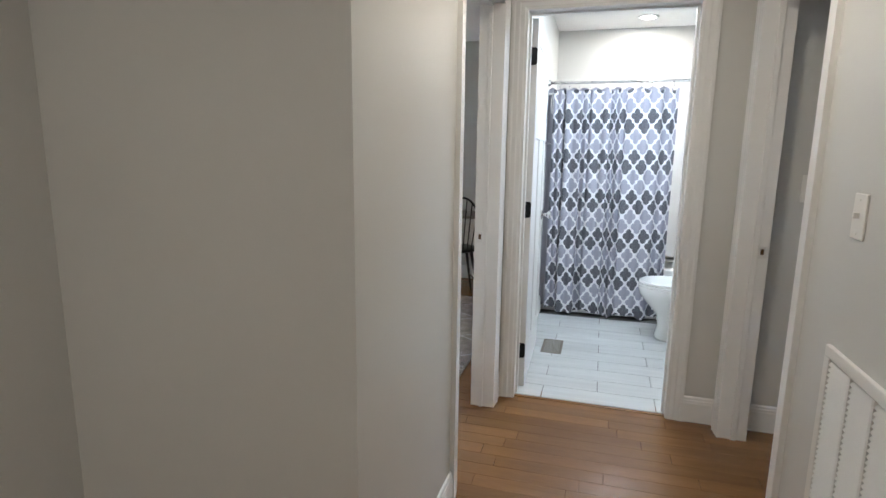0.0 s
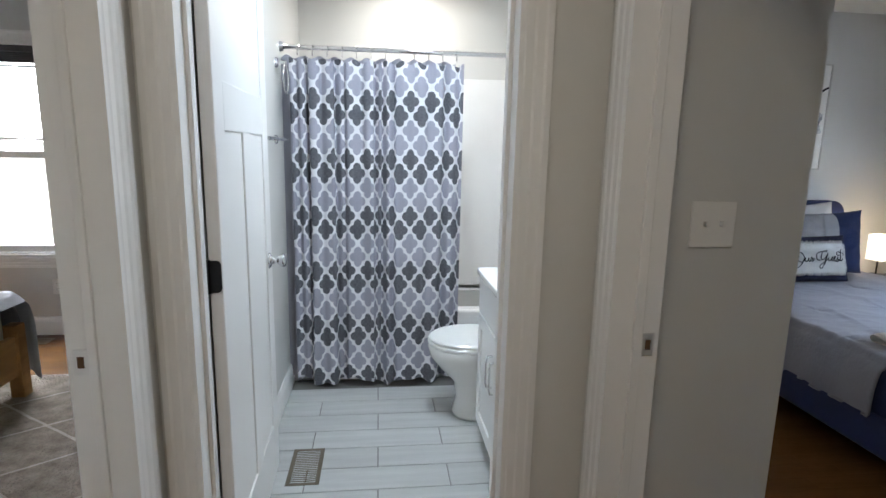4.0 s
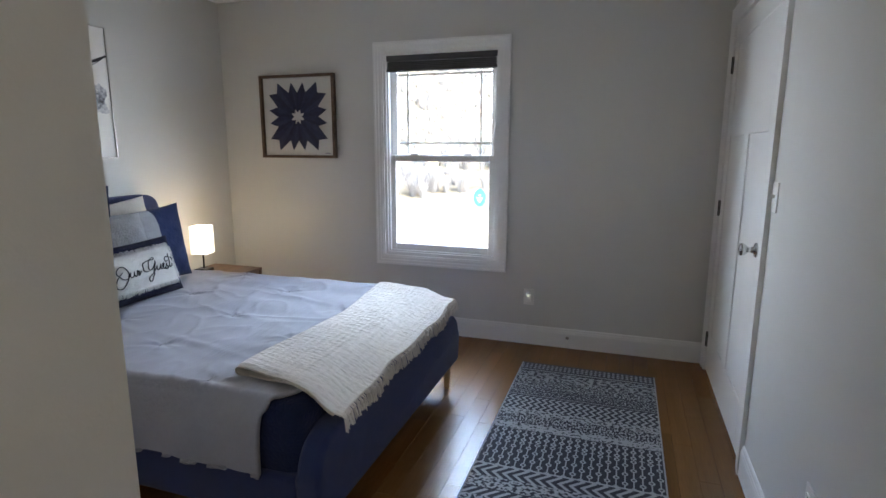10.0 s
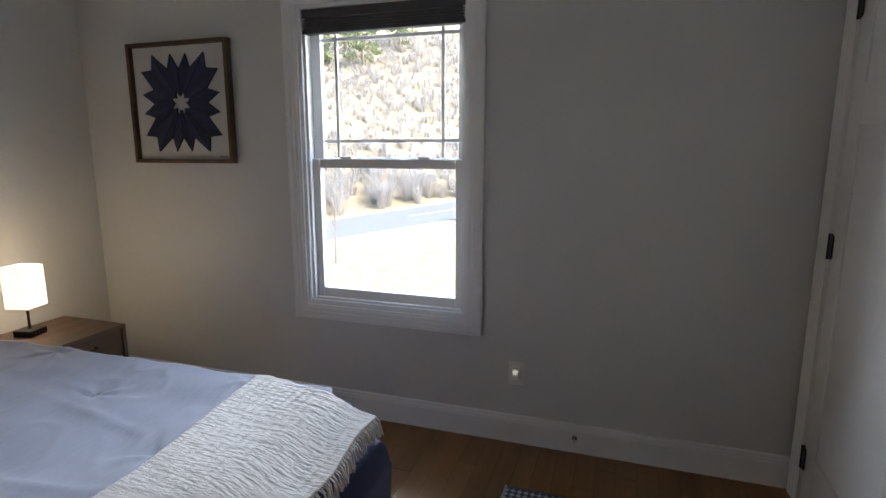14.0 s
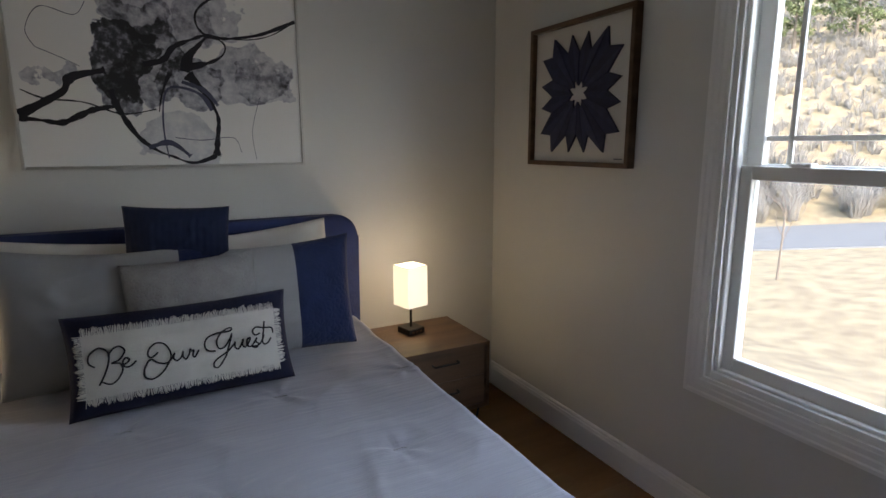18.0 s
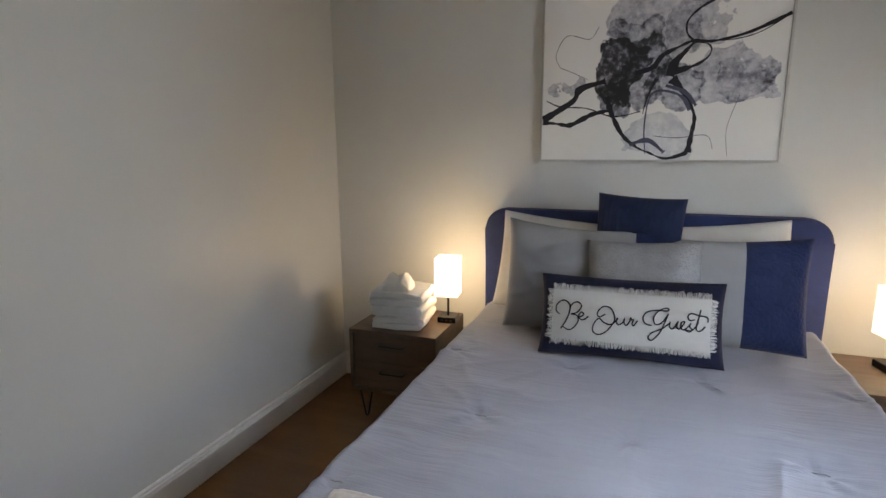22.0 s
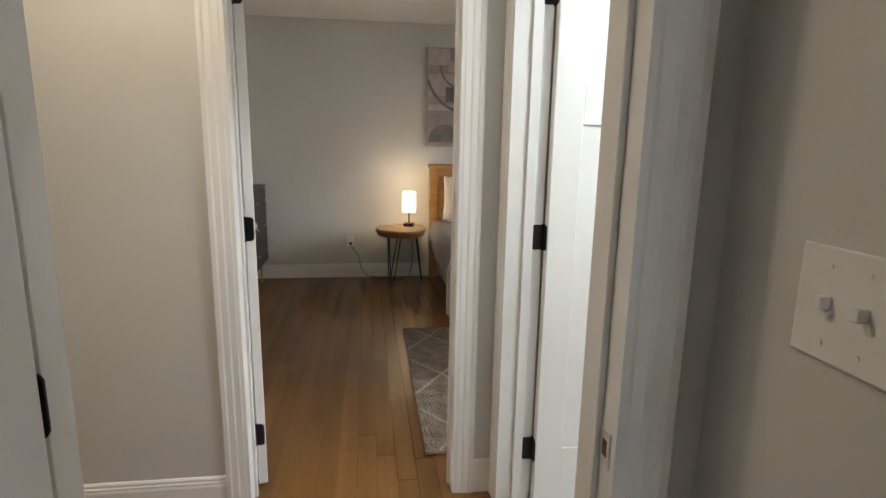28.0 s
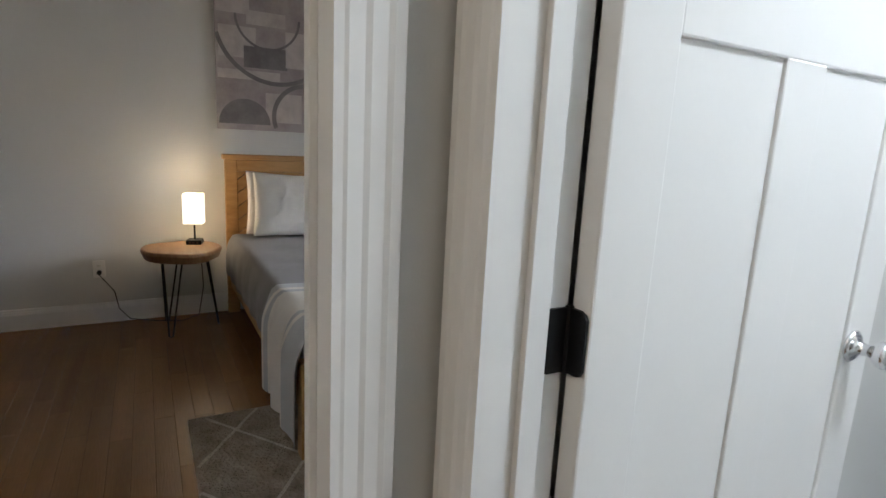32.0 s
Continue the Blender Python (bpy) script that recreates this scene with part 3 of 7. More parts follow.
boxed("slat_base", NAVY, bed, BX0 + 0.05, BX1 - 0.05, BY0 + 0.08, BY1, 0.19, 0.22, bevel=0.005)
for x in (BX0 + 0.055, BX1 - 0.055):
    for y in (BY0 + 0.055, BY1 - 0.02):
        bm = bmesh.new()
        rod(bm, (x, y, 0.0), (x, y, 0.175), 0.015, 0.025, 16)
        part("leg", bm, PALEWOOD, bed, "tapered pale wooden leg")

mattress = thing("mattress", "mattress under the grey comforter", "mattress")
boxed("mattress_body", WHITECOTTON, mattress, BX0 + 0.065, BX1 - 0.065, BY0 + 0.10, BY1 - 0.01, 0.22, 0.53, bevel=0.05, segments=4)


# where the comforter is stitched through, staggered row by row
TUFTS = [(-0.67 + 0.447 * k, 4.865) for k in range(4)] + [(-0.43 + 0.44 * k, 4.405) for k in range(3)] + [(-0.66 + 0.45 * k, 3.93) for k in range(4)] + [(-0.43 + 0.44 * k, 5.3) for k in range(3)]


def drape(u, v):
    """The comforter: over the mattress from side to side (u) and from head to foot (v)."""
    w = (BX1 - BX0) / 2
    s = (u - 0.5) * 2 * (w + 0.30)
    edge = w - 0.05
    over = max(0.0, abs(s) - edge)
    y = BY1 - 0.02 - v * (BY1 - BY0 - 0.16 - 0.075 * max(0.0, min(1.0, (abs(s) - edge + 0.10) / 0.16)))
    x = math.copysign(min(abs(s), edge) + 0.055 * (1 - math.exp(-over / 0.05)), s)
    z = 0.562 - 0.245 * min(1.0, over / 0.30) ** 1.15
    z += 0.012 * noise.noise((s * 2.2, y * 2.2, 3.0)) + 0.008 * noise.noise((s * 7, y * 5, 7.0)) + 0.0045 * max(0.0, 1 - 3.0 * abs(noise.noise((s * 2.6 + y * 1.5, y * 3.4 - s * 0.8, 11.0)))) ** 2 + 0.003 * max(0.0, 1 - 4.0 * abs(noise.noise((s * 4.5 - y * 2.0, y * 5.0, 5.0)))) ** 2
    if over > 0.02:
        x += math.copysign(0.010 * math.sin(y * 9 + 2 * noise.noise((y * 2, 1, 1))), s) * min(1, over / 0.2)
    else:
        for tx, ty in TUFTS:
            r2 = (s - tx) ** 2 + (y - ty) ** 2
            if r2 < 0.09:
                a = math.atan2(y - ty, s - tx)
                fold = max(0.0, math.cos(3 * a + tx * 9 + ty * 4)) ** 3 + 0.6 * max(0.0, math.cos(4 * a - ty * 7)) ** 5
                z += 0.008 * fold * math.exp(-r2 / 0.012) * min(1.0, r2 / 0.0006) - 0.007 * math.exp(-r2 / 0.0012) - 0.004 * math.exp(-r2 / 0.010)
        z += 0.007 * math.exp(-((s - 0.03 - 0.10 * (4.4 - y) + 0.03 * math.sin(y * 5)) / 0.020) ** 2) * math.exp(-((y - 4.15) / 0.32) ** 2)
        z += 0.006 * math.exp(-((s + 0.36 - 0.22 * (y - 4.4)) / 0.024) ** 2) * math.exp(-((y - 4.30) / 0.22) ** 2)
        z += 0.005 * math.exp(-((s - 0.33 - 0.16 * (y - 4.2)) / 0.018) ** 2) * math.exp(-((y - 4.28) / 0.20) ** 2)
        z += 0.016 * math.exp(-abs(abs(s) - edge) / 0.15)
    return Vector(((BX0 + BX1) / 2 + x, y, z))


bm = bmesh.new()
sheet(bm, 230, 230, drape)
comforter = part("comforter", bm, GREYLINEN, None, "", True)
tagged(comforter, "light grey linen comforter with tufts spread over the bed", "comforter")
so = comforter.modifiers.new("thick", "SOLIDIFY")
so.thickness, so.offset = 0.014, -1


# ---- things of the first bedroom ----
def pillow_at(w, h, t, u, v, side, sag=0.0, seed=0.0):
    """A point of a pillow's cover: u and v from -1 to 1, side 1 in front, -1 behind; x across, z up, y towards the back."""
    body = max(0.0, (1 - abs(u) ** 3.2)) ** 0.62 * max(0.0, (1 - abs(v) ** 3.2)) ** 0.62
    pinch = 0.020 * (abs(u) ** 2) * (1 - abs(v) ** 2), 0.028 * (abs(v) ** 2) * (1 - abs(u) ** 2)
    wob = 0.008 * noise.noise((u * 2.4 + seed, v * 2.4, side + seed)) + 0.004 * noise.noise((u * 7 + seed, v * 7, side))
    wob += 0.009 * max(0.0, 1 - 3.5 * abs(noise.noise((u * 1.7 - v * 0.8 + seed, v * 1.4 + u * 0.7, 3.0 + seed)))) ** 2
    x = u * (w / 2) * (1 - 2 * pinch[0])
    z = h / 2 + v * (h / 2) * (1 - 2 * pinch[1]) - sag * (1 - abs(u) ** 2) * max(0, v) * 0.5
    return Vector((x, -side * (t / 2 * body + wob * body + 0.002), z))


def pillow_cover(w, h, t, u0=-1.0, u1=1.0, sag=0.0, seed=0.0, n=44):
    bm = bmesh.new()
    cols = max(4, int(n * (u1 - u0) / 2))
    for side in (1, -1):
        sheet(bm, n, cols + 1, lambda a, b: pillow_at(w, h, t, u0 + (u1 - u0) * a, -1 + 2 * b, side, sag, seed))
    bmesh.ops.remove_doubles(bm, verts=bm.verts, dist=0.0041)
    return bm


def pillow(name, label, w, h, t, m, bands, sag=0.0, seed=0.0):
    p = thing(name, label, "pillow", m)
    for n, mat, u0, u1 in bands:
        part(n, pillow_cover(w, h, t, u0, u1, sag, seed), mat, p, smooth=True)
    return p


def knit(name, color, lines, axis, depth=0.4):
    """Cloth with fine parallel ribs."""
    mat = material(name, color, 0.9, scale=20, amount=0.1, bump=0, sheen=0.04, spec=0.25)
    n, l = mat.node_tree.nodes, mat.node_tree.links
    tc = n.new("ShaderNodeTexCoord")
    wave = n.new("ShaderNodeTexWave")
    wave.bands_direction = axis
    wave.inputs["Scale"].default_value, wave.inputs["Distortion"].default_value = lines, 1.2
    l.new(tc.outputs["Object"], wave.inputs[0])
    bp = n.new("ShaderNodeBump")
    bp.inputs["Strength"].default_value, bp.inputs["Distance"].default_value = depth, 0.004
    l.new(wave.outputs[1], bp.inputs["Height"])
    l.new(bp.outputs[0], n["Principled BSDF"].inputs["Normal"])
    return mat


def pebbled(name, color, scale, depth=0.6):
    """Quilted cloth stitched in small uneven cells."""
    mat = material(name, color, 0.9, scale=20, amount=0.08, bump=0, sheen=0.05, spec=0.25)
    n, l = mat.node_tree.nodes, mat.node_tree.links
    tc = n.new("ShaderNodeTexCoord")
    vo = n.new("ShaderNodeTexVoronoi")
    vo.feature = "DISTANCE_TO_EDGE"
    vo.inputs["Scale"].default_value = scale
    l.new(tc.outputs["Object"], vo.inputs[0])
    mr = n.new("ShaderNodeMapRange")
    mr.inputs[2].default_value = 0.25
    l.new(vo.outputs[0], mr.inputs[0])
    bp = n.new("ShaderNodeBump")
    bp.inputs["Strength"].default_value, bp.inputs["Distance"].default_value = depth, 0.006
    l.new(mr.outputs[0], bp.inputs["Height"])
    l.new(bp.outputs[0], n["Principled BSDF"].inputs["Normal"])
    return mat


NAVYKNIT = knit("navy_knit", (0.018, 0.028, 0.072), 14.0, "X")
GREYQUILT = pebbled("grey_quilted_cotton", (0.36, 0.36, 0.37), 70.0, 0.45)
NAVYPEBBLE = pebbled("navy_stitched_cotton", (0.016, 0.027, 0.085), 45.0, 0.3)
GREYSHAM = material("grey_sham_linen", (0.34, 0.345, 0.36), 0.85, scale=5, amount=0.07, bump=0.05, grain=350, sheen=0.2, coords="obj")
NAVYPLAIN = material("navy_cotton", (0.013, 0.016, 0.050), 0.85, scale=10, amount=0.12, bump=0.05, grain=400, sheen=0.03, spec=0.25)
CREAM = material("cream_canvas", (0.70, 0.68, 0.64), 0.85, scale=20, amount=0.03, bump=0.08, grain=600)

BZ = 0.57
for x, tip in ((2.832, 5), (3.455, -5)):
    pillow("pillow", "white cotton sleeping pillow leaning on the headboard", 0.68, 0.47, 0.14, pose(x, 5.45, BZ - 0.004, -10, tip, 0), [("cover", WHITECOTTON, -1, 1)], seed=x)
pillow("pillow", "grey and navy linen sham leaning on the white pillow", 0.70, 0.485, 0.16, pose(2.955, 5.225, BZ - 0.005, -9, 2, 3), [("grey_panel", GREYSHAM, -1, 0.52), ("navy_band", NAVYPEBBLE, 0.52, 1)], 0.04, seed=1.0)
pillow("pillow", "grey and navy linen sham leaning on the white pillow", 0.70, 0.455, 0.16, pose(3.435, 5.245, BZ - 0.005, -9, -1, -4), [("grey_panel", GREYSHAM, -1, 0.35), ("navy_band", NAVYPEBBLE, 0.35, 1)], 0.03, seed=2.0)
pillow("cushion", "small navy ribbed knit cushion standing on top", 0.36, 0.31, 0.11, pose(3.147, 5.335, 0.85, -4, 2, -12), [("cover", NAVYKNIT, -1, 1)], seed=3.0)
pillow("cushion", "small grey quilted cushion", 0.43, 0.43, 0.13, pose(3.195, 5.09, BZ + 0.01, -14, -3, -3), [("cover", GREYQUILT, -1, 1)], seed=4.0)

GW, GH, GT = 0.67, 0.315, 0.13
guest = pillow("lumbar_cushion", "navy lumbar cushion with a fringed cream Be Our Guest panel", GW, GH, GT, pose(3.143, 4.99, BZ - 0.005, -17, -0.5, 1), [("cover", NAVYPLAIN, -1, 1)], seed=5.0)


def on_guest(x, z, lift):
    """A place on the front of the lumbar cushion, lift metres off its cover."""
    p = pillow_at(GW, GH, GT, 2 * x / GW, 2 * z / GH, 1, 0, 5.0)
    return p + Vector((0, -lift, 0))


bm = bmesh.new()
sheet(bm, 16, 40, lambda a, b: on_guest((a - 0.5) * 0.575, (b - 0.5) * 0.19, 0.004))
part("cream_panel", bm, CREAM, guest, "cream canvas panel", True)
bm = bmesh.new()
rnd = random.Random(8)
THREADS = 760
for k in range(THREADS):
    s = (k + rnd.random()) / THREADS * 2 * (0.575 + 0.19)
    if s < 0.575:
        x, z, dx, dz = -0.2875 + s, -0.095, 0, -1
    elif s < 0.765:
        x, z, dx, dz = 0.2875, -0.095 + s - 0.575, 1, 0
    elif s < 1.34:
        x, z, dx, dz = 0.2875 - (s - 0.765), 0.095, 0, 1
    else:
        x, z, dx, dz = -0.2875, 0.095 - (s - 1.34), -1, 0
    lock = noise.noise((s * 55, 2.0, 4.0))
    n = 0.021 + 0.007 * lock + rnd.uniform(-0.005, 0.004)
    j = 0.012 * noise.noise((s * 40, 7.0, 1.0)) + rnd.uniform(-0.003, 0.003)
    f = rnd.uniform(0.003, 0.010)
    p0, p1, p2 = on_guest(x, z, 0.005), on_guest(x + dx * n / 2 + j * 0.3 * abs(dz), z + dz * n / 2 + j * 0.3 * abs(dx), f), on_guest(x + dx * n + j * abs(dz), z + dz * n + j * abs(dx), f)
    tube(bm, [p0, p1, p2], 0.0013, 4)
tagged(part("fringe", bm, CREAM, guest, "frayed cream fringe"), kind="stuff")
INK = material("black_ink", (0.012, 0.012, 0.02), 0.7, amount=0.1, bump=0)


def through_points(points, steps=8):
    """A smooth line through points."""
    pts, fine = [Vector(p) for p in points], []
    for i in range(len(pts) - 1):
        p0, p1, p2, p3 = pts[max(i - 1, 0)], pts[i], pts[i + 1], pts[min(i + 2, len(pts) - 1)]
        for k in range(steps):
            t = k / steps
            fine.append(0.5 * ((2 * p1) + (p2 - p0) * t + (2 * p0 - 5 * p1 + 4 * p2 - p3) * t * t + (3 * p1 - p0 - 3 * p2 + p3) * t ** 3))
    return fine + [pts[-1]]


# the words in one running hand, in millimetres from the panel's middle
HAND = (
    ((-252, -6), (-268, 8), (-263, 34), (-236, 50), (-213, 34), (-214, 4), (-226, -30), (-243, -62)),
    ((-214, 22), (-198, 42), (-180, 46), (-168, 30), (-184, 6), (-206, -2), (-184, -6), (-178, -26), (-192, -52), (-212, -64), (-234, -54)),
    ((-182, -12), (-166, -8), (-158, 2), (-168, 8), (-176, -4), (-172, -18), (-158, -20), (-140, -6)),
    ((-80, 8), (-98, -4), (-108, 4), (-102, 24), (-82, 38), (-58, 28), (-46, -6), (-58, -36), (-80, -62), (-104, -72), (-122, -60), (-120, -34), (-102, -10), (-84, -24), (-62, -30), (-46, -20), (-36, -2), (-40, -18), (-32, -28), (-18, -18), (-12, -2), (-14, -18), (-6, -28), (4, -14), (8, 2), (12, -6), (18, -4), (14, -20), (20, -26), (32, -6)),
    ((80, -20), (58, -14), (50, 6), (62, 28), (94, 38), (128, 38), (136, 46), (124, 48), (102, 36), (86, 10), (92, -14), (110, -10), (126, 12), (134, 28), (124, -4), (108, -44), (84, -74), (70, -68), (80, -48), (116, -28), (140, -6)),
    ((142, 0), (140, -18), (150, -26), (162, -10), (168, 4), (164, -16), (172, -24), (186, -8), (190, 4), (180, 0), (178, -18), (188, -26), (202, -14), (212, 0), (208, -12), (216, -22), (206, -32), (194, -26), (214, -26), (228, -12), (238, 6)),
    ((244, 52), (238, 22), (230, -14), (236, -26), (250, -22), (262, -8)),
    ((224, 14), (208, 10), (200, 24), (212, 36), (240, 30), (268, 26), (272, 8)),
)
bm = bmesh.new()
for letters in HAND:
    line = through_points([(x / 1000 * 1.02, z / 1000 * 0.98 + 0.004, 0) for x, z in letters], 6)
    tube(bm, [on_guest(p.x, p.y, 0.0062) for p in line], 0.0027, 6)
part("lettering", bm, INK, guest, "navy corded script lettering", True)

# tufts stitched through the comforter
for tx, ty in TUFTS:
    bm = bmesh.new()
    p = drape(0.5 + tx / (2 * ((BX1 - BX0) / 2 + 0.30)), (BY1 - 0.02 - ty) / (BY1 - BY0 - 0.16))
    tube(bm, [p + Vector((-0.022, 0.003, 0.005)), p + Vector((-0.008, 0, 0.0055)), p + Vector((0.010, 0.002, 0.0055)), p + Vector((0.024, -0.003, 0.005))], 0.0015, 5)
    part("tuft_stitch", bm, GREYSHAM, comforter)
# navy coverlet between comforter and mattress, bare at the foot
quiltfoot = thing("coverlet", "navy stitched coverlet showing at the bed's foot", "coverlet")
bm = bmesh.new()
box(bm, BX0 + 0.022, BX1 - 0.022, BY0 + 0.085, 3.86, 0.225, 0.549, 0.055, 5)
bmesh.ops.subdivide_edges(bm, edges=[e for e in bm.edges if e.calc_length() > 0.15], cuts=10, use_grid_fill=True)
for v in bm.verts:
    v.co += v.co.normalized() * 0.006 * noise.noise(v.co * 9)
part("stitched_cloth", bm, NAVYPEBBLE, quiltfoot, smooth=True)

THROW = material("cream_gauze", (0.69, 0.64, 0.585), 0.9, scale=12, amount=0.05, bump=0, sheen=0.3)
_n, _l = THROW.node_tree.nodes, THROW.node_tree.links
_tc = _n.new("ShaderNodeNewGeometry")
_mp = _n.new("ShaderNodeMapping")
_mp.inputs["Scale"].default_value, _mp.inputs["Rotation"].default_value = (95, 18, 20), (0, 0, radians(6))
_no = _n.new("ShaderNodeTexNoise")
_no.inputs["Scale"].default_value, _no.inputs["Detail"].default_value = 1.6, 3
_l.new(_tc.outputs["Position"], _mp.inputs[0])
_l.new(_mp.outputs[0], _no.inputs[0])
_bp = _n.new("ShaderNodeBump")
_bp.inputs["Strength"].default_value, _bp.inputs["Distance"].default_value = 1.0, 0.0055
_l.new(_no.outputs[0], _bp.inputs["Height"])
_l.new(_bp.outputs[0], _n["Principled BSDF"].inputs["Normal"])


def throw_bed(x, y):
    """The height of what lies under the throw: the comforter, then down to the footboard's rim."""
    t = max(0.0, min(1.0, (3.66 - y) / 0.19))
    return 0.578 - (0.090 - 0.045 * max(0.0, min(1.0, (x - 2.6) / 1.1))) * t * t * (3 - 2 * t) + 0.006 * noise.noise((x * 3, y * 3, 1.5))


def throw_at(u, v):
    """The throw folded once along its upper edge: u across the bed, v from the under layer's hem round the fold to the upper hem."""
    upper = 3.865 + 0.06 * u - 0.035 * math.sin(u * math.pi) + 0.010 * math.sin(u * 9.0)
    hem = 3.466 + 0.010 * math.sin(u * 7.0) + 0.006 * math.sin(u * 23.0)
    run, full = upper - hem, 0.010 + 0.008 * (1 - u) ** 2
    if v < 0.42:
        y, lift = hem + 0.03 + (run - 0.03) * v / 0.42, 0.005
    elif v < 0.58:
        a = (v - 0.42) / 0.16 * math.pi - math.pi / 2
        y, lift = upper + 1.2 * full * math.cos(a), 0.004 + full + full * math.sin(a)
    else:
        y, lift = upper - run * (v - 0.58) / 0.42, 0.004 + 2 * full - (2 * full - 0.010) * min(1.0, (v - 0.58) / 0.22)
    along = (y - 3.47) / 0.45
    west, east = 2.535 + 0.02 * along, 3.79 + 0.06 * along
    x = west + (east - west) * u
    rib = 0.0019 * noise.noise((x * 95 + 3 * noise.noise((x * 5, y * 5, 2.0)), y * 8, v * 2)) + 0.0015 * noise.noise((x * 120, y * 22, 4.0))
    seam = -0.0024 * max(0.0, math.cos(y * 2 * math.pi / 0.028 + 1.5 * noise.noise((x * 4, y * 3, 6.0)))) ** 4
    wave = 0.008 * noise.noise((x * 3.2, y * 5, 8.0)) + 0.010 * max(0.0, math.sin((y - 3.47) * 26 + 1.4 * math.sin(x * 2.2))) * max(0.0, 1 - along * 1.7)
    slump = -0.004 * max(0.0, 1 - u / 0.03) ** 2 * (lift - 0.005) / 0.02
    ends = 0.012 * noise.noise((u * 3, y * 14, 2)) * (1 if u < 0.02 or u > 0.98 else 0.2)
    return Vector((x + ends, y, throw_bed(x, y) + lift + (rib + seam) * (1 if v > 0.5 else 0.4) + wave + slump))


throw = thing("throw_blanket", "cream crinkled cotton throw with a fringe folded across the bed's foot", "blanket")
bm = bmesh.new()
sheet(bm, 150, 330, throw_at)
lay = part("throw_cloth", bm, THROW, throw, smooth=True)
so = lay.modifiers.new("thick", "SOLIDIFY")
so.thickness, so.offset = 0.005, 0.0
bm = bmesh.new()
rnd = random.Random(12)
TASSELS = 150
for k in range(TASSELS):
    u = (k + 0.5) / TASSELS
    p = throw_at(u, 1.0)
    n = rnd.uniform(0.042, 0.062)
    o = rnd.uniform(-0.016, 0.016)
    for j in range(4):
        q = p + Vector((rnd.uniform(-0.003, 0.003), rnd.uniform(-0.002, 0.002), 0))
        tip = rnd.uniform(-0.006, 0.006)
        tube(bm, [q + Vector((0, 0.004, 0)), q + Vector((o * 0.4, -0.010, -0.010)), q + Vector((o + tip, -0.016 + rnd.uniform(-0.006, 0.004), -n + rnd.uniform(0, 0.008)))], 0.0019, 4)
tagged(part("fringe", bm, THROW, throw), kind="stuff")

BLACKSTEEL = material("black_steel", (0.015, 0.015, 0.016), 0.4, 0.7, amount=0.1, bump=0.003)


def nightstand(m, label):
    """Two drawers in a dark walnut box on hairpin legs: origin on the floor under the middle of its front edge."""
    ns = thing("nightstand", label, "nightstand", m, "nightstands beside the bed")
    w, d, z0, z1 = 0.46, 0.42, 0.165, 0.485
    boxed("tabletop", WALNUT, ns, -w / 2, w / 2, 0, d, z1 - 0.018, z1, bevel=0.002)
    boxed("bottom_board", WALNUT, ns, -w / 2, w / 2, 0, d, z0, z0 + 0.018, bevel=0.002)
    for s in (-1, 1):
        x0, x1 = sorted((s * w / 2, s * (w / 2 - 0.018)))
        boxed("side_panel", WALNUT, ns, x0, x1, 0.001, d, z0 + 0.018, z1 - 0.018, bevel=0.001)
    boxed("back_panel", WALNUT, ns, -w / 2 + 0.018, w / 2 - 0.018, d - 0.012, d - 0.002, z0 + 0.018, z1 - 0.018, bevel=0)
    mid = (z0 + z1) / 2
    for lo, hi in ((z0 + 0.021, mid - 0.002), (mid + 0.002, z1 - 0.021)):
        f = boxed("drawer_front", WALNUT, ns, -w / 2 + 0.021, w / 2 - 0.021, 0.010, 0.028, lo, hi, bevel=0.002)
        bm = bmesh.new()
        z = hi - 0.048
        tube(bm, [(-0.062, 0.010, z), (-0.062, -0.012, z), (-0.058, -0.016, z), (0.058, -0.016, z), (0.062, -0.012, z), (0.062, 0.010, z)], 0.0045, 8)
        part("drawer_pull", bm, BLACKSTEEL, f, "black bar pull")
    for sx in (-1, 1):
        for y in (0.05, d - 0.05):
            bm = bmesh.new()
            x = sx * (w / 2 - 0.06)
            tube(bm, [(x - 0.038, y, z0), (x - 0.006, y, 0.012), (x, y, 0.005), (x + 0.006, y, 0.012), (x + 0.038, y, z0)], 0.005, 8)
            box(bm, x - 0.05, x + 0.05, y - 0.02, y + 0.02, z0 - 0.004, z0, 0.001, 1)
            part("hairpin_leg", bm, BLACKSTEEL, ns, "black steel hairpin leg")
    return ns


nightstand(pose(2.066, 5.175, 0), "dark walnut nightstand with two drawers under the towels")
nightstand(pose(4.172, 5.157, 0), "dark walnut nightstand with two drawers between bed and window")

SHADEGLOW = glow("lit_lampshade", (1.0, 0.82, 0.56), 0.085)


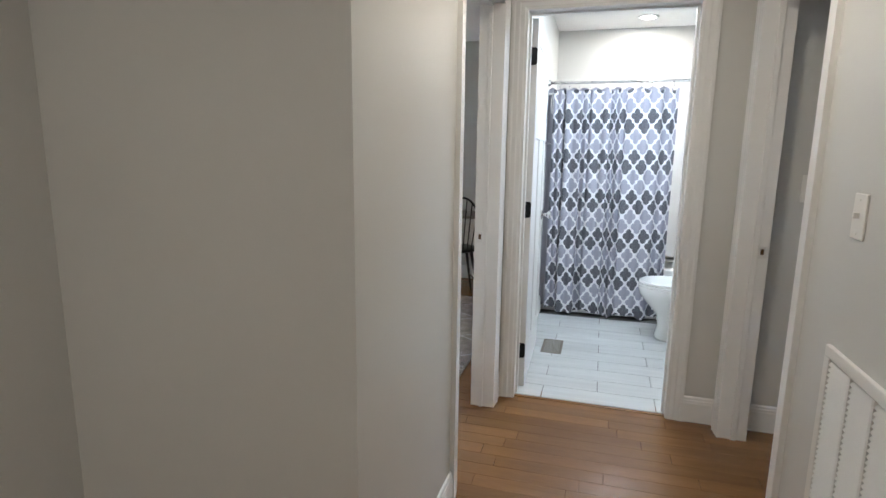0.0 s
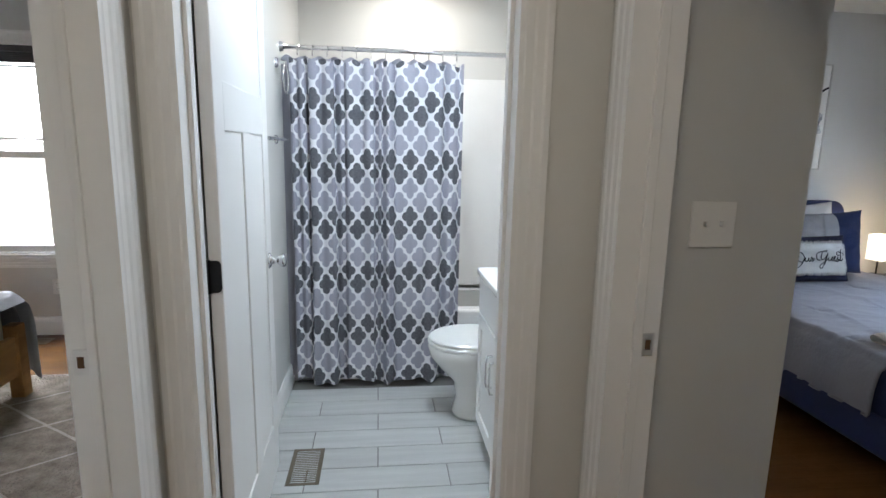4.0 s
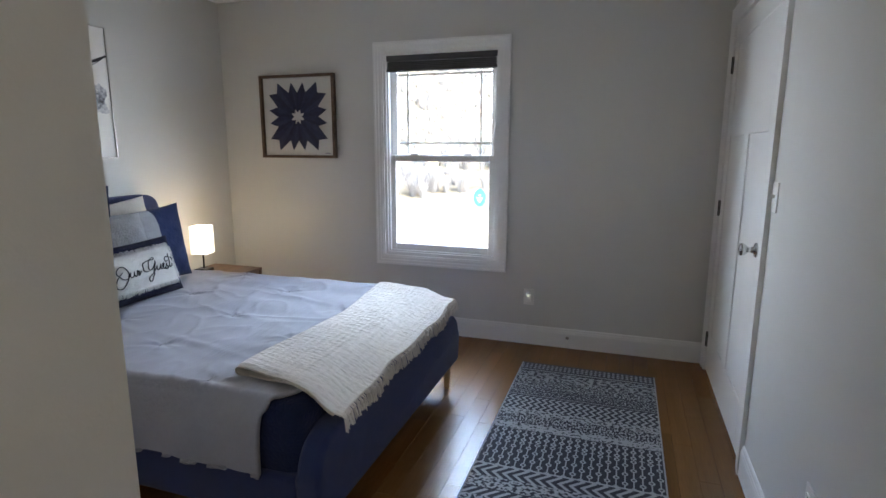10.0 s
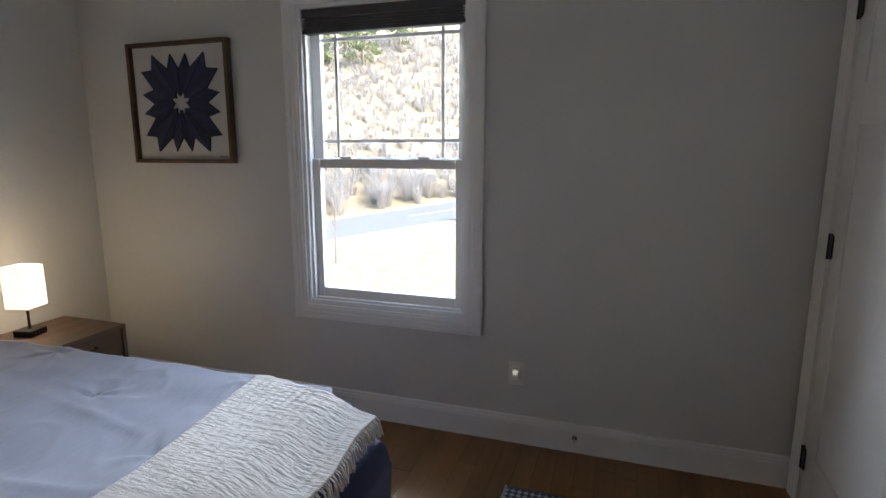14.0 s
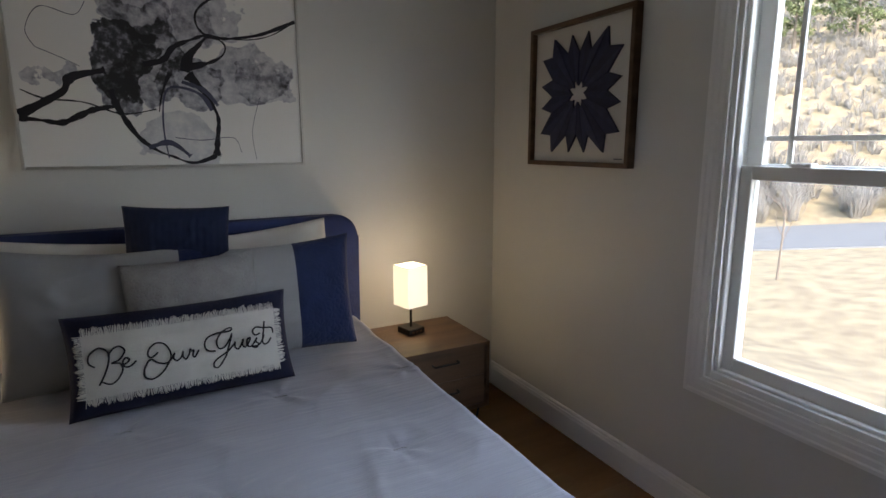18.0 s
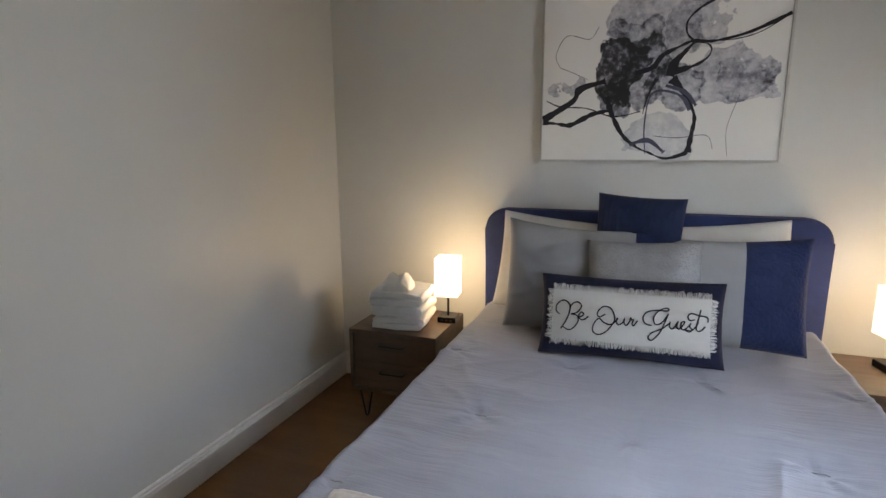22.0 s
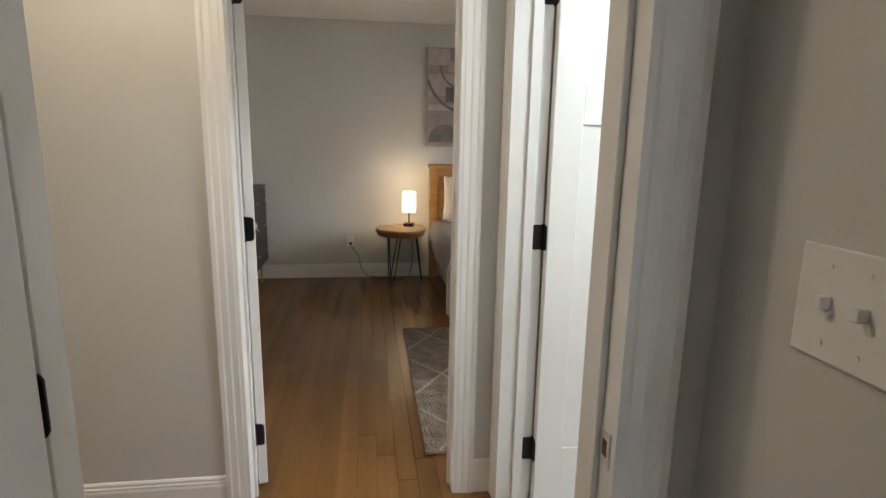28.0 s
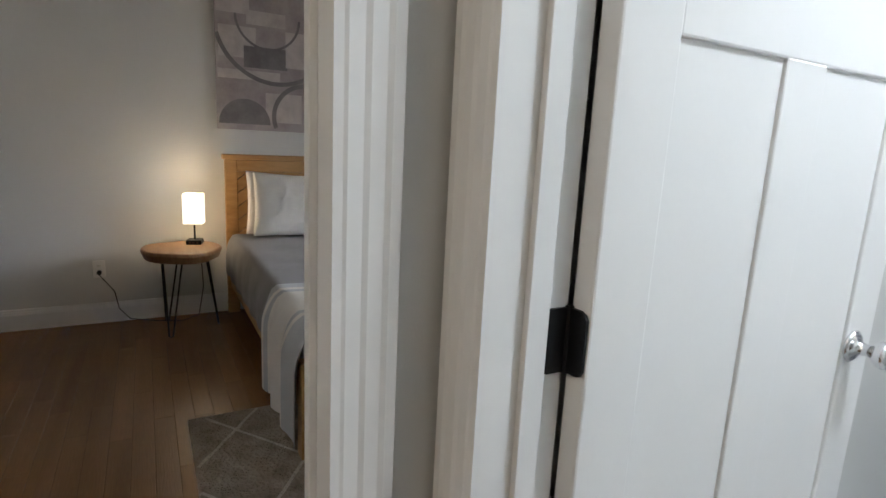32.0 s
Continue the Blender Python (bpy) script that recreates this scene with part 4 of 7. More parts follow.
def table_lamp(m, label, watts):
    """A square linen shade on a thin black stem and a block base with ports."""
    la = thing("table_lamp", label, "lamp", m, "bedside lamps")
    boxed("base", BLACKSTEEL, la, -0.047, 0.047, -0.047, 0.047, 0, 0.030, bevel=0.004)
    # dark strips on the base paint the shade inside its ports
    for x in (-0.022, 0.0, 0.022):
        boxed("port", SUBFLOOR_SHADE, la, x - 0.007, x + 0.007, -0.0478, -0.046, 0.010, 0.018, bevel=0)
    bm = bmesh.new()
    rod(bm, (0, 0, 0.028), (0, 0, 0.215), 0.006)
    part("stem", bm, BLACKSTEEL, la)
    bm = bmesh.new()
    s, z0, z1 = 0.0575, 0.138, 0.332
    for a in range(4):
        r = Matrix.Rotation(a * math.pi / 2, 4, "Z")
        pts = [(-s, -s, z0), (s, -s, z0), (s, -s, z1), (-s, -s, z1)]
        outer = [bm.verts.new(r @ Vector(p)) for p in pts]
        bm.faces.new(outer)
    bmesh.ops.remove_doubles(bm, verts=bm.verts, dist=0.0005)
    sh = part("shade", bm, SHADEGLOW, la, "lit white linen shade")
    sh.visible_shadow = False
    so = sh.modifiers.new("thick", "SOLIDIFY")
    so.thickness = 0.002
    for z in (z0, z1):
        bm = bmesh.new()
        tube(bm, [(-s, -s, z), (s, -s, z), (s, s, z), (-s, s, z), (-s, -s, z)], 0.0016, 5)
        part("shade_rim", bm, CREAM, sh)
    bm = bmesh.new()
    lathe(bm, [(0.012, 0.205), (0.014, 0.225), (0.028, 0.255), (0.030, 0.275), (0.020, 0.30), (0.006, 0.31)], sides=16)
    part("bulb", bm, glow("lit_bulb", (1.0, 0.78, 0.5), 0.6), la, smooth=True).visible_shadow = False
    lamp("bulb_light", "POINT", m @ pose(0, 0, 0.25), watts, (1.0, 0.74, 0.46), radius=0.035)
    return la


table_lamp(pose(2.262, 5.45, 0.485, 0, 0, 6), "lit bedside lamp with a square white shade beside the towels", 0.12)
table_lamp(pose(4.13, 5.438, 0.485, 0, 0, 14), "lit bedside lamp with a square white shade near the window", 0.12)

TOWEL = material("white_terry", (0.86, 0.85, 0.83), 0.95, scale=25, amount=0.05, bump=0.6, grain=300, sheen=0.4)


def towel(m, label, w, d, layers, thick, seed):
    """A towel folded over and over: one cloth that runs to and fro in layers, its turns rounded."""
    t = thing("towel", label, "towel", m, "stack of towels")
    run, turn = w - thick, math.pi * thick / 2
    total = layers * run + (layers - 1) * turn

    def at(a, b):
        s = b * total
        k = min(layers - 1, int(s / (run + turn)))
        r = s - k * (run + turn)
        way = 1 if k % 2 == 0 else -1
        if r <= run:
            x, z = way * (r - run / 2), k * thick
        else:
            g = (r - run) / turn * math.pi
            x, z = way * (run / 2 + thick / 2 * math.sin(g)), k * thick + thick / 2 * (1 - math.cos(g))
        y = (a - 0.5) * d
        z += thick / 2
        x += 0.014 * noise.noise((y * 9, z * 30, seed)) + (0.010 if k == layers - 1 else 0.0) * x / w
        z += 0.011 * noise.noise((x * 8, y * 8, seed + 0.2 * k)) - 0.006 * (2 * abs(x) / w) ** 4 * (k / layers)
        return Vector((x, y + 0.008 * math.sin(2.1 * k + seed) + 0.026 * noise.noise((x * 9, z * 26, seed + 5)), z))

    bm = bmesh.new()
    sheet(bm, 26 * layers, 22, at)
    cloth = part("folded_cloth", bm, TOWEL, t, smooth=True)
    so = cloth.modifiers.new("thick", "SOLIDIFY")
    so.thickness, so.offset = thick * 0.84, 0.0
    bv = cloth.modifiers.new("soft", "BEVEL")
    bv.width, bv.segments, bv.limit_method, bv.angle_limit = thick * 0.40, 4, "ANGLE", radians(50)
    return t


towel(pose(2.052, 5.35, 0.486, 0, 0, 8), "folded white bath towel at the bottom of the stack", 0.262, 0.25, 2, 0.030, 1.0)
towel(pose(2.056, 5.345, 0.549, 0, 0, 4), "folded white bath towel in the middle of the stack", 0.255, 0.24, 2, 0.029, 9.0)
towel(pose(2.048, 5.345, 0.610, 0, 0, 7), "folded white bath towel on top of the stack", 0.272, 0.25, 2, 0.030, 5.0)


def bunched(u, v):
    """A small cloth folded square and set down loosely, its back corners standing up in peaks."""
    x, y = (u - 0.5) * 0.150, (v - 0.5) * 0.125
    skirt = max(0.0, 1 - (2 * abs(u - 0.5)) ** 7) * max(0.0, 1 - (2 * abs(v - 0.5)) ** 7)
    top = 0.036 + 0.028 * v + 0.030 * math.exp(-((u - 0.28) / 0.16) ** 2 - ((v - 0.62) / 0.24) ** 2) + 0.026 * math.exp(-((u - 0.74) / 0.13) ** 2 - ((v - 0.66) / 0.28) ** 2) - 0.014 * math.exp(-((u - 0.54) / 0.06) ** 2) * v
    return Vector((x * (1 - 0.10 * skirt) + 0.006 * noise.noise((x * 30, y * 30, 1)), y + 0.006 * noise.noise((x * 25, y * 25, 9)), (top + 0.010 * noise.noise((x * 38, y * 38, 4))) * skirt ** 0.6))


bm = bmesh.new()
sheet(bm, 36, 36, bunched)
cloth = part("washcloth", bm, TOWEL, None, "", True)
cloth.matrix_world = pose(2.04, 5.32, 0.668, 0, 0, 10)
tagged(cloth, "white washcloth bunched on top of the towels", "washcloth")
soap = thing("soap_box", "small white paper box behind the towels", "box", pose(1.90, 5.44, 0.485, 0, 0, 15))
boxed("carton", PLASTIC, soap, -0.04, 0.04, -0.02, 0.02, 0, 0.03, bevel=0.001)
boxed("printed_band", GREYSHAM, soap, -0.0402, 0.0402, -0.0203, -0.0195, 0.008, 0.020, bevel=0)

# ---- painting over the bed ----
SILVER = material("silver_frame", (0.55, 0.54, 0.52), 0.35, 0.6, amount=0.05, bump=0.003)
WASH = bpy.data.materials.new("ink_wash_canvas")
WASH.use_nodes = True
_n, _l = WASH.node_tree.nodes, WASH.node_tree.links
_tc = _n.new("ShaderNodeTexCoord")


def nmath(nodes, links, op, a, b=None):
    nd = nodes.new("ShaderNodeMath")
    nd.operation = op
    for k, v in enumerate((a, b)):
        if v is None:
            continue
        if isinstance(v, (int, float)):
            nd.inputs[k].default_value = v
        else:
            links.new(v, nd.inputs[k])
    return nd.outputs[0]


_warp = _n.new("ShaderNodeTexNoise")
_warp.inputs["Scale"].default_value, _warp.inputs["Detail"].default_value = 5.0, 12
_l.new(_tc.outputs["Object"], _warp.inputs[0])
_add = _n.new("ShaderNodeVectorMath")
_add.operation = "MULTIPLY_ADD"
_l.new(_warp.outputs[1], _add.inputs[0])
_add.inputs[1].default_value, _add.inputs[2].default_value = (0.40, 0.40, 0.40), (-0.20, -0.20, -0.20)
_sum = _n.new("ShaderNodeVectorMath")
_l.new(_tc.outputs["Object"], _sum.inputs[0])
_l.new(_add.outputs[0], _sum.inputs[1])
_tot = None
for cx, cz, r, gain in ((-0.16, 0.03, 0.125, 0.85), (-0.17, -0.07, 0.10, 0.7), (-0.05, 0.03, 0.13, 0.55), (0.0, 0.21, 0.20, 0.30), (-0.10, 0.15, 0.11, 0.32), (0.13, 0.20, 0.12, 0.22), (0.30, 0.0, 0.14, 0.34), (0.36, -0.05, 0.09, 0.20), (0.02, -0.28, 0.13, 0.14), (0.10, -0.03, 0.11, 0.45), (-0.38, -0.07, 0.06, 0.30)):
    _d = _n.new("ShaderNodeVectorMath")
    _d.operation = "DISTANCE"
    _l.new(_sum.outputs[0], _d.inputs[0])
    _d.inputs[1].default_value = (cx, 0, cz)
    _mr = _n.new("ShaderNodeMapRange")
    _mr.interpolation_type = "SMOOTHSTEP"
    _mr.inputs[1].default_value, _mr.inputs[2].default_value, _mr.inputs[3].default_value, _mr.inputs[4].default_value = r * 0.95, r * 1.02, gain, 0.0
    _l.new(_d.outputs["Value"], _mr.inputs[0])
    # pigment gathers towards the edge of each pool
    _tide = nmath(_n, _l, "ADD", nmath(_n, _l, "MULTIPLY", nmath(_n, _l, "POWER", nmath(_n, _l, "DIVIDE", _d.outputs["Value"], r), 5.0), 0.40), 0.62)
    _pool = nmath(_n, _l, "MULTIPLY", _mr.outputs[0], _tide)
    _tot = _pool if _tot is None else nmath(_n, _l, "ADD", _tot, nmath(_n, _l, "MULTIPLY", _pool, 0.75))
_blot = _n.new("ShaderNodeTexNoise")
_blot.inputs["Scale"].default_value, _blot.inputs["Detail"].default_value = 13.0, 12
_l.new(_tc.outputs["Object"], _blot.inputs[0])
_tot = nmath(_n, _l, "MULTIPLY", _tot, nmath(_n, _l, "ADD", nmath(_n, _l, "MULTIPLY", _blot.outputs[0], 2.6), -0.35))
_speck = _n.new("ShaderNodeTexNoise")
_speck.inputs["Scale"].default_value, _speck.inputs["Detail"].default_value = 55.0, 8
_l.new(_tc.outputs["Object"], _speck.inputs[0])
_tot = nmath(_n, _l, "MULTIPLY", _tot, nmath(_n, _l, "ADD", nmath(_n, _l, "MULTIPLY", _speck.outputs[0], 2.6), -0.3))
_rp = _n.new("ShaderNodeValToRGB")
_rp.color_ramp.elements[0].color = (0.79, 0.78, 0.76, 1)
_rp.color_ramp.elements[1].color = (0.012, 0.012, 0.016, 1)
for p, c in ((0.07, (0.61, 0.61, 0.63)), (0.20, (0.42, 0.42, 0.47)), (0.38, (0.21, 0.21, 0.25)), (0.62, (0.050, 0.050, 0.06))):
    _rp.color_ramp.elements.new(p).color = (*c, 1)
_l.new(_tot, _rp.inputs[0])
_l.new(_rp.outputs[0], _n["Principled BSDF"].inputs["Base Color"])
_n["Principled BSDF"].inputs["Roughness"].default_value = 0.4
_bp = _n.new("ShaderNodeBump")
_bp.inputs["Distance"].default_value, _bp.inputs["Strength"].default_value = 0.002, 0.5
_l.new(_blot.outputs[0], _bp.inputs["Height"])
_l.new(_bp.outputs[0], _n["Principled BSDF"].inputs["Normal"])

art = thing("painting", "abstract black ink and violet wash painting in a thin silver frame", "painting", pose(3.191, NY - 0.004, 1.677))
boxed("canvas", WASH, art, -0.508, 0.508, -0.028, -0.002, -0.378, 0.378, bevel=0.001)
for x0, x1, z0, z1 in ((-0.518, -0.508, -0.388, 0.388), (0.508, 0.518, -0.388, 0.388), (-0.508, 0.508, -0.388, -0.378), (-0.508, 0.508, 0.378, 0.388)):
    boxed("frame_bar", SILVER, art, x0, x1, -0.036, 0, z0, z1, bevel=0.001)
INKBLUE = material("violet_ink", (0.075, 0.080, 0.145), 0.5, amount=0.2, bump=0, scale=12)


def stroke(points, widths, mat, lift):
    """A brush stroke on the canvas along a smooth curve through points, with its width at each."""
    fine = through_points([(x, 0, z) for x, z in points])
    wid = [widths[min(i // 8, len(widths) - 2)] * (1 - i % 8 / 8) + widths[min(i // 8 + 1, len(widths) - 1)] * (i % 8 / 8) for i in range(len(fine))]
    bm = bmesh.new()
    rows = []
    for i, p in enumerate(fine):
        d = (fine[min(i + 1, len(fine) - 1)] - fine[max(i - 1, 0)]).normalized()
        s = Vector((-d.z, 0, d.x))
        w = wid[i] * 0.78 * (1 + 0.55 * noise.noise((p.x * 40, p.z * 40, lift * 1000)))
        rows.append([bm.verts.new((p.x + s.x * w * k, -0.0282 - lift, p.z + s.z * w * k)) for k in (-0.5, 0.5)])
    for a, b in zip(rows, rows[1:]):
        bm.faces.new((a[0], a[1], b[1], b[0]))
    part("ink_stroke", bm, mat, art)


for k, (pts, wd, mat) in enumerate((
    ([(-0.505, -0.19), (-0.42, -0.14), (-0.36, -0.10), (-0.33, -0.05), (-0.22, -0.02)], [0.045, 0.03, 0.028, 0.04, 0.02], INK),
    ([(-0.505, -0.20), (-0.44, -0.208), (-0.377, -0.216), (-0.32, -0.19), (-0.272, -0.167), (-0.19, -0.15)], [0.03, 0.018, 0.026, 0.03, 0.026, 0.014], INK),
    ([(-0.21, -0.09), (-0.19, -0.16), (-0.134, -0.264), (-0.07, -0.32), (-0.018, -0.344), (0.06, -0.372), (0.15, -0.345)], [0.03, 0.028, 0.022, 0.014, 0.012, 0.014, 0.03], INK),
    ([(0.15, -0.345), (0.158, -0.28), (0.168, -0.20), (0.155, -0.15), (0.132, -0.113), (0.10, -0.06), (0.064, -0.02)], [0.045, 0.024, 0.02, 0.014, 0.022, 0.03, 0.05], INK),
    ([(0.145, -0.16), (0.12, -0.11), (0.07, -0.08), (0.0, -0.073), (-0.03, -0.12), (-0.04, -0.24), (-0.03, -0.35)], [0.018, 0.020, 0.014, 0.010, 0.007, 0.008, 0.006], INKBLUE),
    ([(0.055, -0.01), (0.075, 0.05), (0.11, 0.09), (0.147, 0.131)], [0.07, 0.04, 0.022, 0.010], INK),
    ([(0.06, 0.005), (0.15, 0.03), (0.20, 0.06), (0.215, 0.095), (0.195, 0.12), (0.147, 0.128)], [0.04, 0.016, 0.010, 0.008, 0.006, 0.008], INK),
    ([(-0.09, 0.01), (-0.02, 0.03), (0.02, 0.08), (0.09, 0.115), (0.147, 0.135), (0.22, 0.128), (0.34, 0.15), (0.43, 0.185), (0.505, 0.22)], [0.03, 0.025, 0.03, 0.014, 0.016, 0.014, 0.016, 0.02, 0.022], INK),
    ([(0.147, 0.131), (0.115, 0.165), (0.112, 0.215), (0.15, 0.26), (0.22, 0.30), (0.298, 0.325), (0.36, 0.377)], [0.016, 0.010, 0.010, 0.012, 0.016, 0.022, 0.02], INK),
    ([(0.17, 0.13), (0.30, 0.13), (0.40, 0.155), (0.50, 0.215)], [0.006, 0.005, 0.006, 0.004], INK),
    ([(0.0, -0.02), (-0.02, -0.06), (-0.04, -0.12), (-0.05, -0.17)], [0.02, 0.012, 0.008, 0.004], INK),
    ([(-0.10, -0.31), (-0.02, -0.29), (0.05, -0.345)], [0.02, 0.03, 0.01], INKBLUE),
    ([(-0.49, -0.10), (-0.42, -0.13), (-0.30, -0.14), (-0.18, -0.18), (-0.06, -0.16)], [0.005, 0.008, 0.006, 0.008, 0.004], INK),
    ([(-0.43, 0.05), (-0.45, 0.11), (-0.40, 0.19), (-0.30, 0.17), (-0.26, 0.22)], [0.003, 0.003, 0.003, 0.003, 0.002], INKBLUE),
    ([(-0.43, 0.05), (-0.36, 0.02), (-0.30, -0.01)], [0.003, 0.003, 0.002], INKBLUE),
    ([(0.0, -0.27), (0.10, -0.28), (0.22, -0.27), (0.25, -0.33)], [0.003, 0.004, 0.003, 0.002], INKBLUE),
    ([(0.34, -0.10), (0.30, -0.24), (0.31, -0.36)], [0.003, 0.002, 0.002], INKBLUE),
    ([(0.04, -0.05), (0.12, -0.08), (0.17, -0.14)], [0.014, 0.024, 0.012], INKBLUE),
)):
    stroke(pts, wd, mat, 0.0006 + 0.0002 * k)

# ---- quilt star of wood on the window wall ----
BOARD = material("cream_board", (0.62, 0.61, 0.58), 0.7, scale=10, amount=0.03, bump=0.02)
BLUES = [material("blue_stained_wood", c, 0.6, scale=6, amount=0.18, bump=0.012, grain=60, stretch=(5, 1, 5), coords="obj") for c in ((0.022, 0.028, 0.085), (0.032, 0.038, 0.10), (0.018, 0.022, 0.07))]
star = thing("wooden_quilt_art", "framed wooden quilt star in navy on a cream board", "wall art", pose(EX - 0.003, 5.002, 1.586, 0, 0, -90))
boxed("board", BOARD, star, -0.30, 0.30, -0.012, 0.0, -0.29, 0.29, bevel=0)
for x0, x1, z0, z1 in ((-0.318, -0.298, -0.305, 0.305), (0.298, 0.318, -0.305, 0.305), (-0.298, 0.298, -0.305, -0.285), (-0.298, 0.298, 0.285, 0.305)):
    boxed("frame_bar", WALNUT, star, x0, x1, -0.038, 0, z0, z1, bevel=0.002)
for k in range(16):
    a, h = 2 * math.pi * (k + 0.5) / 16, math.pi / 16
    reach = 0.245 / max(abs(math.cos(a)), abs(math.sin(a)))
    valley = 0.70 * 0.245 / max(abs(math.cos(a + h)), abs(math.sin(a + h))), 0.70 * 0.245 / max(abs(math.cos(a - h)), abs(math.sin(a - h)))
    inner = 0.062
    for side in (0, 1):
        d = h if side == 0 else -h
        pts = [(reach, a), (valley[side], a + d), (inner * (1.0 if (k + (side == 0)) % 2 else 0.55), a + d), (inner * 0.77, a)]
        bm = bmesh.new()
        y = -0.0185 - 0.002 * ((k + side) % 3)
        top = [bm.verts.new((r * math.cos(t), y, r * math.sin(t))) for r, t in pts]
        low = [bm.verts.new((r * math.cos(t), -0.012, r * math.sin(t))) for r, t in pts]
        bm.faces.new(top)
        for i in range(4):
            bm.faces.new((top[i], top[(i + 1) % 4], low[(i + 1) % 4], low[i]))
        part("star_piece", bm, BLUES[(k * 2 + side * 5) % 3], star)
boxed("signature", INKBLUE, star, 0.22, 0.265, -0.0126, -0.0118, -0.272, -0.268, bevel=0)

# ---- runner rug ----
RUG = bpy.data.materials.new("patterned_runner")
RUG.use_nodes = True
_n, _l = RUG.node_tree.nodes, RUG.node_tree.links


def mth(op, a, b=None):
    return nmath(_n, _l, op, a, b)


_tc = _n.new("ShaderNodeTexCoord")
_sx = _n.new("ShaderNodeSeparateXYZ")
_l.new(_tc.outputs["Object"], _sx.inputs[0])
S, W = _sx.outputs[0], _sx.outputs[1]


def tri(v, p):
    return mth("PINGPONG", v, p / 2)


def stripes(v, p, duty):
    return mth("LESS_THAN", mth("FRACT", mth("DIVIDE", v, p)), duty)


def span(lo, hi):
    return mth("MULTIPLY", mth("GREATER_THAN", S, lo), mth("LESS_THAN", S, hi))


def flecks(fine_s, fine_w, cut_at):
    """Broken woven flecks, longer one way than the other."""
    mp, nt = _n.new("ShaderNodeMapping"), _n.new("ShaderNodeTexNoise")
    mp.inputs["Scale"].default_value = (fine_s, fine_w, 1)
    nt.inputs["Scale"].default_value, nt.inputs["Detail"].default_value = 1.0, 1.5
    _l.new(_tc.outputs["Object"], mp.inputs[0])
    _l.new(mp.outputs[0], nt.inputs[0])
    return mth("GREATER_THAN", nt.outputs[0], cut_at)


def beaded(shift, pitch, step, thick):
    """Upright threads with small rings on them, every second thread staggered by half a step."""
    w = mth("ADD", W, 5.0)
    odd = mth("FLOOR", mth("MODULO", mth("DIVIDE", w, pitch), 2))
    across = mth("SUBTRACT", mth("MODULO", w, pitch), pitch / 2)
    up = mth("SUBTRACT", mth("MODULO", mth("ADD", mth("ADD", S, 5.0 + shift), mth("MULTIPLY", odd, step / 2)), step), step / 2)
    far = mth("SQRT", mth("ADD", mth("POWER", across, 2), mth("POWER", up, 2)))
    hoop = mth("LESS_THAN", mth("ABSOLUTE", mth("SUBTRACT", far, 0.0095)), thick)
    thread = mth("MULTIPLY", mth("LESS_THAN", mth("ABSOLUTE", across), thick * 0.8), mth("GREATER_THAN", far, 0.0095))
    return mth("MAXIMUM", hoop, thread)


zig = stripes(mth("ADD", mth("ADD", W, 5.0), mth("MULTIPLY", tri(mth("ADD", S, 5.0), 0.056), 0.95)), 0.036, 0.44)
arrow = stripes(mth("ADD", mth("ADD", W, 5.0), mth("MULTIPLY", tri(mth("ADD", S, 5.0), 0.085), 1.1)), 0.046, 0.44)
lattice = mth("GREATER_THAN", mth("ADD", tri(mth("ADD", W, 5.0), 0.026), tri(mth("ADD", S, 5.0), 0.026)), 0.0145)
beads, small = beaded(0.0, 0.035, 0.070, 0.0036), beaded(0.02, 0.035, 0.050, 0.0040)
_wn = _n.new("ShaderNodeTexNoise")
_wn.inputs["Scale"].default_value, _wn.inputs["Detail"].default_value = 55, 6
_l.new(_tc.outputs["Object"], _wn.inputs[0])
# the bands, from the window's end of the runner: what they show, from, to
BANDS = ((lattice, 0.012, 0.095), (1.0, 0.110, 0.122), (flecks(55, 40, 0.49), 0.135, 0.26), (flecks(85, 65, 0.52), 0.26, 0.36), (flecks(100, 85, 0.55), 0.36, 0.455),
         (1.0, 0.468, 0.474), (zig, 0.488, 0.645), (flecks(70, 50, 0.46), 0.645, 0.70), (flecks(60, 100, 0.52), 0.70, 0.80), (flecks(70, 50, 0.42), 0.80, 0.86),
         (small, 0.865, 0.975), (beads, 0.975, 1.190), (1.0, 1.190, 1.200), (arrow, 1.200, 1.285), (flecks(75, 55, 0.48), 1.285, 1.365), (arrow, 1.372, 1.42),
         (flecks(75, 55, 0.48), 1.42, 1.46), (small, 1.46, 1.53), (beads, 1.53, 1.70), (flecks(75, 55, 0.48), 1.70, 1.79), (zig, 1.80, 1.93), (lattice, 1.95, 2.04))
light = 0.0
for pat, lo, hi in BANDS:
    light = mth("ADD", light, mth("MULTIPLY", span(lo, hi), pat))
worn = mth("ADD", light, mth("MULTIPLY", mth("SUBTRACT", _wn.outputs[0], 0.5), 1.5))
_rp = _n.new("ShaderNodeValToRGB")
_rp.color_ramp.elements[0].position, _rp.color_ramp.elements[0].color = 0.25, (0.034, 0.036, 0.050, 1)
_rp.color_ramp.elements[1].position, _rp.color_ramp.elements[1].color = 0.75, (0.36, 0.37, 0.38, 1)
_l.new(worn, _rp.inputs[0])
_l.new(_rp.outputs[0], _n["Principled BSDF"].inputs["Base Color"])
_n["Principled BSDF"].inputs["Roughness"].default_value = 0.95
_fn = _n.new("ShaderNodeTexNoise")
_fn.inputs["Scale"].default_value = 500
_l.new(_tc.outputs["Object"], _fn.inputs[0])
_bp = _n.new("ShaderNodeBump")
_bp.inputs["Strength"].default_value, _bp.inputs["Distance"].default_value = 0.5, 0.002
_l.new(_fn.outputs[0], _bp.inputs["Height"])
